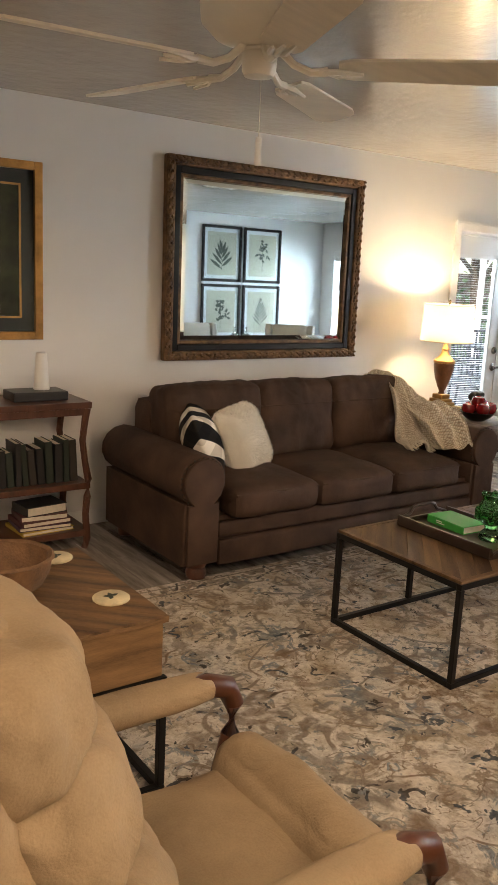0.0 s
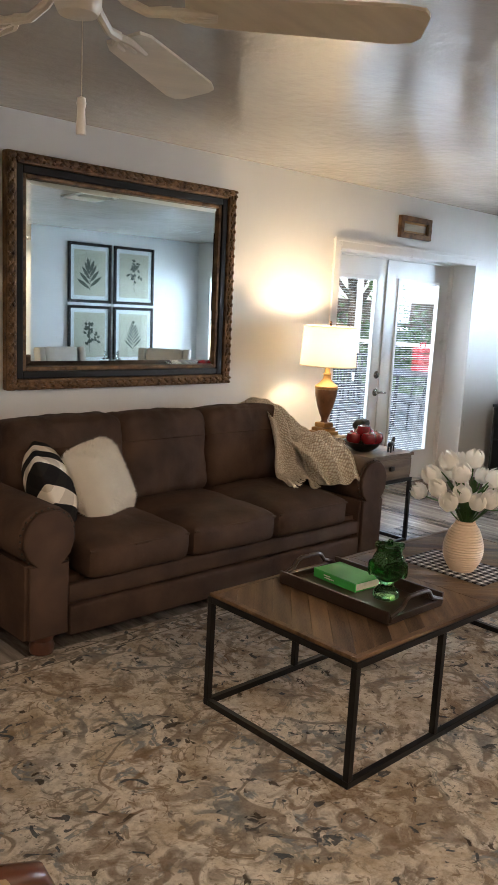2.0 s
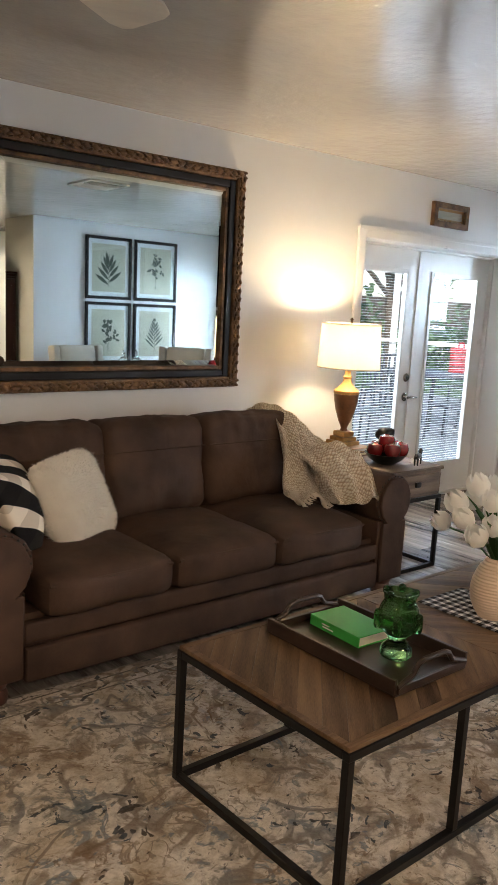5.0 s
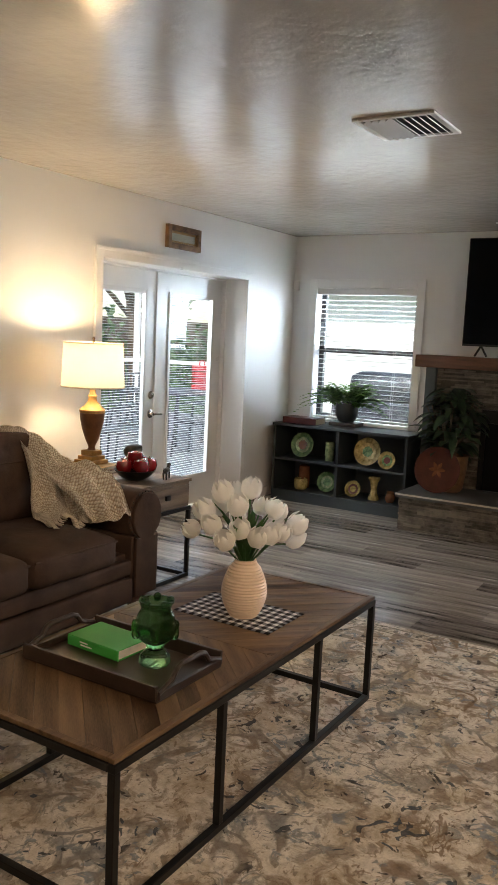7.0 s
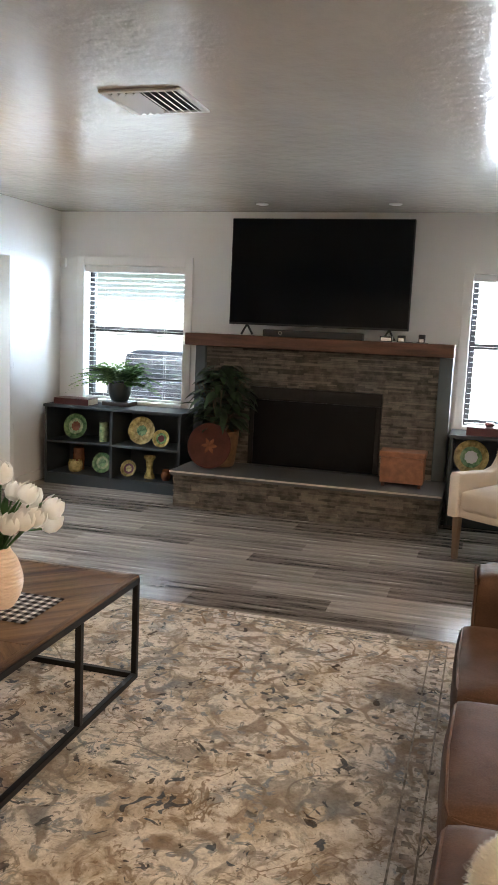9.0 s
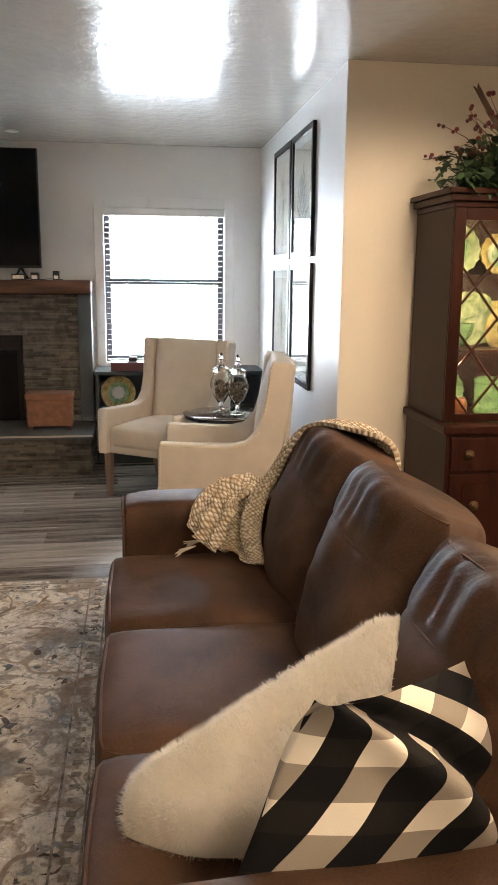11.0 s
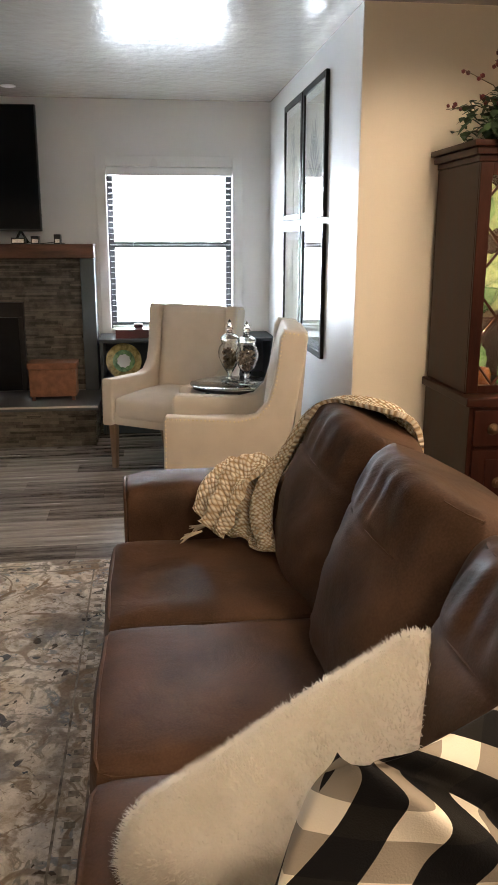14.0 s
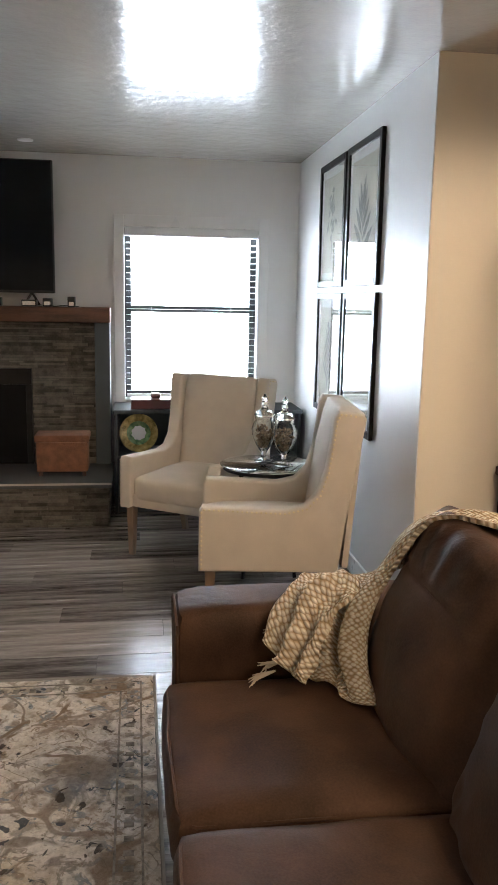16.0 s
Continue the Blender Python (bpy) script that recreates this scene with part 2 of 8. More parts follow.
M_PAGES = mat("page_edges", (0.72, 0.67, 0.56), 0.8, var=0.1, scale=60)
M_TRAY = mat("dark_tray_wood", (0.035, 0.022, 0.016), 0.35, var=0.35, scale=5)
M_REDGLASS = mat("red_glazed_fruit", (0.20, 0.008, 0.012), 0.15, var=0.4, scale=10, coat=0.6)
M_BRONZE = mat("dark_bronze_figure", (0.03, 0.028, 0.022), 0.35, metal=0.6, var=0.4, scale=30)
M_TERRA = mat("terracotta_red", (0.068, 0.020, 0.012), 0.75, var=0.3, scale=9, spec=0.2)
M_WICKER = mat("orange_wicker", (0.21, 0.088, 0.043), 0.65, var=0.35, scale=20, fine=120, bump=0.6)
M_BASKET = mat("woven_brown_basket", (0.17, 0.09, 0.04), 0.7, var=0.4, scale=25, fine=130, bump=0.6)
M_POT = mat("dark_plant_pot", (0.025, 0.03, 0.025), 0.3, var=0.3)
M_YELLOW = mat("yellow_glazed_ware", (0.30, 0.24, 0.06), 0.22, var=0.6, scale=26, col2=(0.62, 0.50, 0.20))
M_GREENWARE = mat("green_glazed_ware", (0.03, 0.16, 0.08), 0.2, var=0.6, scale=24, col2=(0.26, 0.42, 0.18))
M_PALEWARE = mat("pale_glazed_ware", (0.12, 0.30, 0.14), 0.2, var=0.6, scale=26, col2=(0.50, 0.56, 0.30))
M_BROWNWARE = mat("brown_glazed_ware", (0.16, 0.06, 0.025), 0.25, var=0.4, scale=16)
M_REDBOOK = mat("dark_red_leather_book", (0.09, 0.018, 0.017), 0.4, var=0.25)
M_COASTER = mat("cream_stone_coaster", (0.66, 0.57, 0.36), 0.5, var=0.25, scale=16)
M_NUTS = mat("brown_shells", (0.24, 0.15, 0.085), 0.6, var=0.5, scale=40, island=0.5, col2=(0.45, 0.32, 0.2))
M_DISTRESS = mat("distressed_cream_paint", (0.62, 0.56, 0.40), 0.6, var=0.35, scale=18)
M_SHADE = bpy.data.materials.new("cream_lampshade")
M_SHADE.use_nodes = True
_n, _l, _b = tree_of(M_SHADE)
_b.inputs["Base Color"].default_value = (0.9, 0.86, 0.78, 1)
_b.inputs["Roughness"].default_value, _b.inputs["Transmission Weight"].default_value = 0.9, 0.0
_t, _m = _n.new("ShaderNodeBsdfTranslucent"), _n.new("ShaderNodeMixShader")
_t.inputs[0].default_value = (0.95, 0.92, 0.86, 1)
_m.inputs[0].default_value = 0.6
_l.new(_b.outputs[0], _m.inputs[1]), _l.new(_t.outputs[0], _m.inputs[2]), _l.new(_m.outputs[0], _n["Material Output"].inputs[0])
M_TABLEWOOD = mat("brown_parquet_wood", (0.080, 0.043, 0.023), 0.5, var=0.45, scale=3, fine=45, bump=0.12, stretch=(1, 9, 9), col2=(0.22, 0.135, 0.072), per_object=0.36, spec=0.2)
M_ENDWOOD = mat("honey_parquet_wood", (0.10, 0.05, 0.021), 0.5, var=0.45, scale=3, fine=45, bump=0.15, stretch=(1, 9, 9), col2=(0.29, 0.165, 0.07), per_object=0.3)
M_GREYWOOD = mat("weathered_grey_wood", (0.10, 0.07, 0.05), 0.6, var=0.4, scale=3, fine=45, bump=0.2, stretch=(1, 7, 9), col2=(0.21, 0.155, 0.11))
M_PLANK = mat("grey_brown_vinyl_plank", (0.095, 0.078, 0.068), 0.25, var=0.3, scale=2.4, fine=26, bump=0.06, stretch=(9, 0.8, 1), col2=(0.44, 0.395, 0.35), per_object=0.30, spec=0.45)
M_BUFFALO = check_mat("buffalo_check_cloth", 0.13, (0.012, 0.012, 0.013), (0.62, 0.56, 0.46), (0.84, 0.78, 0.67), turn=-38, faint=(0.018, 0.017, 0.016))
M_BUFFALO2 = check_mat("buffalo_check_cloth_in_wide_bands", 0.100, (0.01, 0.01, 0.011), (0.34, 0.30, 0.245), (0.84, 0.78, 0.66), shift=0.2, coord="UV", faint=(0.017, 0.016, 0.015))
M_GINGHAM = check_mat("gingham_cloth", 0.036, (0.015, 0.015, 0.017), (0.22, 0.22, 0.23), (0.78, 0.77, 0.75))
M_PATIO = mat("grey_patio_concrete", (0.16, 0.165, 0.17), 0.8, var=0.15, scale=2)
M_LAWN = mat("lawn", (0.06, 0.11, 0.03), 0.9, var=0.5, scale=6)
M_STUCCO = mat("pale_green_stucco", (0.82, 0.86, 0.82), 0.8, var=0.08, scale=8)
M_SLATE_CHAIR = mat("dark_patio_metal", (0.035, 0.04, 0.045), 0.5, var=0.2)
M_RED = mat("red_painted_metal", (0.45, 0.03, 0.03), 0.45, var=0.15)
M_BARK = mat("bark", (0.12, 0.09, 0.06), 0.9, var=0.4)


def translucent(m, share):
    """Thin petals and leaves let some light through."""
    n, l, b = tree_of(m)
    t, x = n.new("ShaderNodeBsdfTranslucent"), n.new("ShaderNodeMixShader")
    l.new(b.inputs["Base Color"].links[0].from_socket, t.inputs[0])
    x.inputs[0].default_value = share
    l.new(b.outputs[0], x.inputs[1]), l.new(t.outputs[0], x.inputs[2]), l.new(x.outputs[0], n["Material Output"].inputs[0])


translucent(M_TULIP, 0.5)
translucent(M_FERN, 0.55)
for leafy in (M_GARDEN, M_TULIPLEAF):
    translucent(leafy, 0.4)
translucent(M_FUR, 0.4)


def rug_mat():
    m = bpy.data.materials.new("distressed_floral_rug")
    m.use_nodes = True
    n, l, b = tree_of(m)
    tc = n.new("ShaderNodeTexCoord")

    def noi(scale, detail=4, dist=0.0, rough=0.55):
        x = n.new("ShaderNodeTexNoise")
        x.inputs["Scale"].default_value, x.inputs["Detail"].default_value = scale, detail
        x.inputs["Distortion"].default_value, x.inputs["Roughness"].default_value = dist, rough
        l.new(tc.outputs["Object"], x.inputs["Vector"])
        return x.outputs["Fac"]

    def ramp(src, stops, mode="LINEAR"):
        r = n.new("ShaderNodeValToRGB")
        r.color_ramp.interpolation = mode
        e = r.color_ramp.elements
        e[0].position, e[0].color = stops[0][0], rgba(stops[0][1])
        e[1].position, e[1].color = stops[1][0], rgba(stops[1][1])
        for p, c in stops[2:]:
            e.new(p).color = rgba(c)
        l.new(src, r.inputs[0])
        return r.outputs[0]

    def mix(fac, a, c):
        x = n.new("ShaderNodeMix")
        x.data_type = "RGBA"
        l.new(fac, x.inputs[0]), l.new(a, x.inputs[6]), l.new(c, x.inputs[7])
        return x.outputs[2]

    W, K = (1, 1, 1), (0, 0, 0)
    def contour(src, width):
        """A line that follows the middle level of a noise."""
        d, a = n.new("ShaderNodeMath"), n.new("ShaderNodeMath")
        d.operation, a.operation = "SUBTRACT", "ABSOLUTE"
        d.inputs[1].default_value = 0.5
        l.new(src, d.inputs[0]), l.new(d.outputs[0], a.inputs[0])
        return ramp(a.outputs[0], [(width * 0.7, W), (width * 1.3, K)])

    def both(p, q):
        x = n.new("ShaderNodeMath")
        x.operation = "MULTIPLY"
        l.new(p, x.inputs[0]), l.new(q, x.inputs[1])
        return x.outputs[0]

    def part_of(p, share):
        x = n.new("ShaderNodeMath")
        x.operation = "MULTIPLY"
        x.inputs[1].default_value = share
        l.new(p, x.inputs[0])
        return x.outputs[0]

    base = ramp(noi(3.4, 6, 0.8, 0.6), [(0.30, (0.40, 0.315, 0.215)), (0.43, (0.55, 0.475, 0.375)), (0.54, (0.72, 0.66, 0.575)), (0.66, (0.60, 0.555, 0.50)), (0.78, (0.40, 0.415, 0.42))])
    earth = ramp(noi(2.6, 2), [(0.38, (0.21, 0.14, 0.085)), (0.48, (0.26, 0.205, 0.155)), (0.58, (0.24, 0.21, 0.175)), (0.68, (0.20, 0.215, 0.22))])
    slate = ramp(noi(3.1, 2, 0.5), [(0.42, (0.25, 0.185, 0.12)), (0.5, (0.27, 0.265, 0.235)), (0.58, (0.18, 0.22, 0.255))])
    dark = ramp(noi(5), [(0.45, (0.05, 0.036, 0.028)), (0.6, (0.06, 0.08, 0.10))])
    pale = ramp(noi(6, 2), [(0.4, (0.60, 0.50, 0.37)), (0.6, (0.74, 0.69, 0.61))])
    # faded grounds, then leaves and blossoms as nested shapes of one warped field
    c = mix(part_of(ramp(noi(7.0, 6, 1.0, 0.66), [(0.50, K), (0.58, W)]), 0.72), base, earth)
    petal = noi(10.5, 5, 1.5, 0.55)
    c = mix(part_of(ramp(petal, [(0.555, K), (0.60, W)]), 0.78), c, slate)
    c = mix(part_of(ramp(petal, [(0.66, K), (0.69, W)]), 0.8), c, pale)
    # scrolling vines, broken here and there
    keep = ramp(noi(3.0, 3), [(0.47, K), (0.52, W)])
    c = mix(part_of(both(contour(noi(2.7, 2, 1.4, 0.35), 0.024), keep), 0.85), c, earth)
    c = mix(part_of(both(contour(noi(5.5, 3, 1.4, 0.45), 0.013), ramp(noi(4, 3), [(0.52, K), (0.57, W)])), 0.8), c, earth)
    # sprigs and dark flower hearts
    c = mix(part_of(ramp(noi(24, 4, 2.0, 0.55), [(0.60, K), (0.64, W)]), 0.7), c, earth)
    c = mix(part_of(both(ramp(noi(12, 4, 1.8, 0.5), [(0.61, K), (0.63, W)]), ramp(noi(5.2, 2), [(0.45, K), (0.5, W)])), 0.9), c, dark)
    # worn pile
    wear = ramp(noi(46, 8, 0.4, 0.75), [(0.32, (0.66, 0.64, 0.61)), (0.58, (1.04, 1.04, 1.05))])
    x = n.new("ShaderNodeMix")
    x.data_type, x.blend_type = "RGBA", "MULTIPLY"
    x.inputs[0].default_value = 1.0
    l.new(c, x.inputs[6]), l.new(wear, x.inputs[7])
    l.new(x.outputs[2], b.inputs["Base Color"])
    b.inputs["Roughness"].default_value = 0.95
    b.inputs["Specular IOR Level"].default_value = 0.15
    bp = n.new("ShaderNodeBump")
    bp.inputs["Strength"].default_value, bp.inputs["Distance"].default_value = 0.5, 0.004
    l.new(noi(320, 2), bp.inputs["Height"]), l.new(bp.outputs[0], b.inputs["Normal"])
    return m


M_RUG = rug_mat()


def knit_mat(name, col, dark, scale):
    m = mat(name, col, 0.9, var=0.1, scale=14, bump=0)
    n, l, b = tree_of(m)
    tc = n.new("ShaderNodeTexCoord")
    v = n.new("ShaderNodeTexVoronoi")
    v.inputs["Scale"].default_value, v.inputs["Randomness"].default_value = scale, 0.4
    mp = n.new("ShaderNodeMapping")
    mp.inputs["Rotation"].default_value = (0, 0, radians(42))
    l.new(tc.outputs["UV"], mp.inputs["Vector"]), l.new(mp.outputs[0], v.inputs["Vector"])
    r = n.new("ShaderNodeValToRGB")
    r.color_ramp.elements[0].position, r.color_ramp.elements[0].color = 0.30, rgba(col)
    r.color_ramp.elements[1].position, r.color_ramp.elements[1].color = 0.62, rgba(dark)
    l.new(v.outputs["Distance"], r.inputs[0]), l.new(r.outputs[0], b.inputs["Base Color"])
    inv, bp = n.new("ShaderNodeMath"), n.new("ShaderNodeBump")
    inv.operation = "SUBTRACT"
    inv.inputs[0].default_value = 1.0
    l.new(v.outputs["Distance"], inv.inputs[1])
    bp.inputs["Strength"].default_value, bp.inputs["Distance"].default_value = 1.0, 0.012
    l.new(inv.outputs[0], bp.inputs["Height"]), l.new(bp.outputs[0], b.inputs["Normal"])
    return m


M_KNIT = knit_mat("oatmeal_knit", (0.86, 0.80, 0.69), (0.50, 0.41, 0.30), 90)
M_KNIT2 = knit_mat("tan_and_white_knit", (0.78, 0.71, 0.58), (0.43, 0.31, 0.175), 84)

# ---- mesh helpers ----


def B():
    return bmesh.new()


def box(bm, x0, y0, z0, x1, y1, z1, bevel=0.0, m=None):
    r = bmesh.ops.create_cube(bm, size=1, matrix=Matrix.LocRotScale(((x0 + x1) / 2, (y0 + y1) / 2, (z0 + z1) / 2), None, (abs(x1 - x0), abs(y1 - y0), abs(z1 - z0))))
    vs = r["verts"]
    if bevel:
        es = list({e for v in vs for e in v.link_edges})
        r = bmesh.ops.bevel(bm, geom=es, offset=bevel, segments=2, profile=0.6, affect="EDGES")
        vs = list({v for f in r["faces"] for v in f.verts} | {v for v in vs if v.is_valid})
    if m:
        bmesh.ops.transform(bm, matrix=m, verts=vs)
    return bm


def lathe(bm, prof, c=(0, 0, 0), seg=24, wob=None, m=None):
    """A turned shape from (radius, height) pairs. wob(angle, i) scales the radius."""
    rings = []
    for i, (r, z) in enumerate(prof):
        ring = []
        for k in range(seg):
            a = 2 * math.pi * k / seg
            q = r * (wob(a, i) if wob else 1)
            p = Vector((q * math.cos(a), q * math.sin(a), z))
            ring.append(bm.verts.new((m @ p if m else p) + Vector(c)))
        rings.append(ring)
    for p, q in zip(rings, rings[1:]):
        for k in range(seg):
            bm.faces.new((p[k], p[(k + 1) % seg], q[(k + 1) % seg], q[k]))
    if prof[0][0] > 1e-4:
        bm.faces.new(rings[0][::-1])
    if prof[-1][0] > 1e-4:
        bm.faces.new(rings[-1])
    return bm


def tube(bm, pts, r, seg=8, flat=1.0):
    """A swept round bar; r may be a list."""
    pts = [Vector(p) for p in pts]
    rings = []
    for i, p in enumerate(pts):
        d = (pts[min(i + 1, len(pts) - 1)] - pts[max(i - 1, 0)]).normalized()
        u = d.cross(Vector((0, 0, 1)))
        if u.length < 0.05:
            u = d.cross(Vector((0, 1, 0)))
        u.normalize()
        v = d.cross(u)
        q = r[i] if isinstance(r, (list, tuple)) else r
        rings.append([bm.verts.new(p + u * q * math.cos(2 * math.pi * k / seg) + v * q * flat * math.sin(2 * math.pi * k / seg)) for k in range(seg)])
    for a, b in zip(rings, rings[1:]):
        for k in range(seg):
            bm.faces.new((a[k], a[(k + 1) % seg], b[(k + 1) % seg], b[k]))
    bm.faces.new(rings[0][::-1]), bm.faces.new(rings[-1])
    return bm


def rbox(bm, c, s, r=0.05, n=8, puff=(0, 0, 0), wrinkle=0.0, freq=9.0, m=None, pinch=0.0):
    """A stuffed block: rounded edges, bulging faces, shallow wrinkles. s: half sizes."""
    before = set(bm.verts)
    g = bmesh.ops.create_cube(bm, size=2)
    es = list({e for v in g["verts"] for e in v.link_edges})
    bmesh.ops.subdivide_edges(bm, edges=es, cuts=n, use_grid_fill=True)
    vs = [v for v in bm.verts if v not in before]
    s, c = Vector(s), Vector(c)
    for v in vs:
        u = v.co.copy()
        p = Vector((u.x * s.x, u.y * s.y, u.z * s.z))
        q = Vector([max(-(s[i] - r), min(s[i] - r, p[i])) for i in range(3)])
        d = p - q
        if d.length > 1e-6:
            p = q + d.normalized() * r if d.length > r else p
        b = [1 - u[i] ** 2 for i in range(3)]
        for i in range(3):
            j, k = (i + 1) % 3, (i + 2) % 3
            p[i] += puff[i] * u[i] * b[j] * b[k]
        if pinch:
            p.x *= 1 - pinch * (1 - u.y ** 2)
            p.y *= 1 - pinch * (1 - u.x ** 2)
        if wrinkle:
            w = noise.noise((p + c) * freq) + 0.5 * noise.noise((p + c) * freq * 2.3)
            p += u.normalized() * w * wrinkle
        v.co = (m @ p if m else p) + c
    return bm


def prism(bm, outline, axis, a, b, bevel=0.0):
    """An outline of (u, v) pairs pushed out between a and b along x, y or z."""
    def put(u, v, w):
        return {"x": (w, u, v), "y": (u, w, v), "z": (u, v, w)}[axis]
    lo = [bm.verts.new(put(u, v, a)) for u, v in outline]
    hi = [bm.verts.new(put(u, v, b)) for u, v in outline]
    fs = [bm.faces.new(lo), bm.faces.new(hi[::-1])]
    k = len(outline)
    for i in range(k):
        fs.append(bm.faces.new((lo[i], hi[i], hi[(i + 1) % k], lo[(i + 1) % k])))
    bmesh.ops.recalc_face_normals(bm, faces=fs)
    if bevel:
        es = list({e for f in fs[:2] for e in f.edges})
        bmesh.ops.bevel(bm, geom=es, offset=bevel, segments=3, profile=0.5, affect="EDGES", clamp_overlap=True)
    return bm


def finish(bm, smooth, sharp=40):
    bmesh.ops.recalc_face_normals(bm, faces=bm.faces)
    me = bpy.data.meshes.new("mesh")
    if smooth:
        for f in bm.faces:
            f.smooth = True
        for e in bm.edges:
            if len(e.link_faces) == 2 and e.calc_face_angle(0) > radians(sharp):
                e.smooth = False
    bm.to_mesh(me)
    bm.free()
    return me


def part(name, bm, material, parent=None, label="", smooth=True, sharp=40, at=None):
    me = finish(bm, smooth, sharp)
    me.name = name
    me.materials.append(material)
    ob = new(name, me)
    if parent is not None:
        ob.parent = parent
    if at is not None:
        ob.matrix_basis = at
    if label:
        tagged(ob, label)
    return ob


def thing(name, label, category, m=None, group="", kind=""):
    ob = new(name)
    ob.empty_display_size = 0.1
    if m is not None:
        ob.matrix_basis = m
    return tagged(ob, label, category, group, kind)


def single(name, bm, material, label, category, m=None, group="", kind="", smooth=True, sharp=40):
    ob = part(name, bm, material, None, "", smooth, sharp, m)
    return tagged(ob, label, category, group, kind)


def struct(name, bm, material, label, category, smooth=False):
    return single(name, bm, material, label, category, kind="structure", smooth=smooth)


def place(x, y, z=0.0, rz=0.0):
    return pose(x, y, z, 0, 0, rz)


def rnd(a, b):
    return random.uniform(a, b)

# ---- structure ----
XE, YN, YS, XP, H = 7.918, 4.4, -0.561, 5.195, 2.44
XW, YB = -2.2, -3.4

b = B()
box(b, XW - 0.15, YN, 0, 5.21, YN + 0.3, H)
box(b, 7.06, YN, 0, XE + 0.2, YN + 0.3, H)
box(b, 5.21, YN, 1.972, 7.06, YN + 0.3, H)
struct("wall_north", b, M_WALL, "white painted wall with a mirror and patio doors", "wall")
b = B()
box(b, XE, 4.144, 0, XE + 0.2, YN, H)
box(b, XE, 0.695, 0, XE + 0.2, 3.161, H)
box(b, XE, YS - 0.12, 0, XE + 0.2, -0.268, H)
for y0, y1 in ((3.161, 4.144), (-0.268, 0.695)):
    box(b, XE, y0, 0, XE + 0.2, y1, 0.74)
    box(b, XE, y0, 1.965, XE + 0.2, y1, H)
struct("wall_east", b, M_WALL, "white painted wall with two windows and a fireplace", "wall")
b = box(B(), XP, YS - 0.12, 0, XE, YS, H)
struct("wall_south", b, M_WALL_GLOSS, "satin white wall hung with four botanical prints", "wall")
b = box(B(), XP, YB, 0, XP + 0.12, YS - 0.12, H)
box(b, XP - 0.004, YS - 0.12, 0, XP, YS - 0.004, H)
box(b, XP - 0.004, YB, 0, XP, YS - 0.12, H)
struct("wall_partition", b, M_BEIGE, "warm beige wall behind the china cabinet", "wall")
struct("wall_back", box(B(), XW, YB - 0.15, 0, XP + 0.12, YB, H), M_WALL, "plain white back wall", "wall")
struct("wall_west", box(B(), XW - 0.15, YB - 0.15, 0, XW, YN, H), M_WALL, "plain white side wall", "wall")
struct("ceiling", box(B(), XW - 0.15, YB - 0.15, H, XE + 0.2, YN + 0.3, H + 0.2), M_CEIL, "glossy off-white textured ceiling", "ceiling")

# baseboards
b = box(B(), XW, YN - 0.014, 0, 5.14, YN, 0.09, 0.004)
box(b, 7.14, YN - 0.014, 0, XE, YN, 0.09, 0.004)
box(b, XP + 0.01, YS, 0, XE, YS + 0.014, 0.1, 0.004)
box(b, XP - 0.018, YB, 0, XP - 0.004, YS + 0.01, 0.1, 0.004)
box(b, XE - 0.014, -0.2, 0, XE, 0.4, 0.09, 0.004)
struct("baseboard", b, M_TRIM, "white painted baseboard", "baseboard")

# patio door casing and frame
b = box(B(), 5.142, YN - 0.022, 0, 5.212, YN - 0.001, 2.035, 0.005)
box(b, 7.058, YN - 0.022, 0, 7.115, YN - 0.001, 2.035, 0.005)
box(b, 5.212, YN - 0.022, 1.968, 7.058, YN - 0.001, 2.035, 0.005)
box(b, 5.13, YN - 0.034, 2.02, 7.127, YN - 0.023, 2.045, 0.003)
struct("trim", b, M_TRIM, "white moulded casing round the patio doors", "trim")


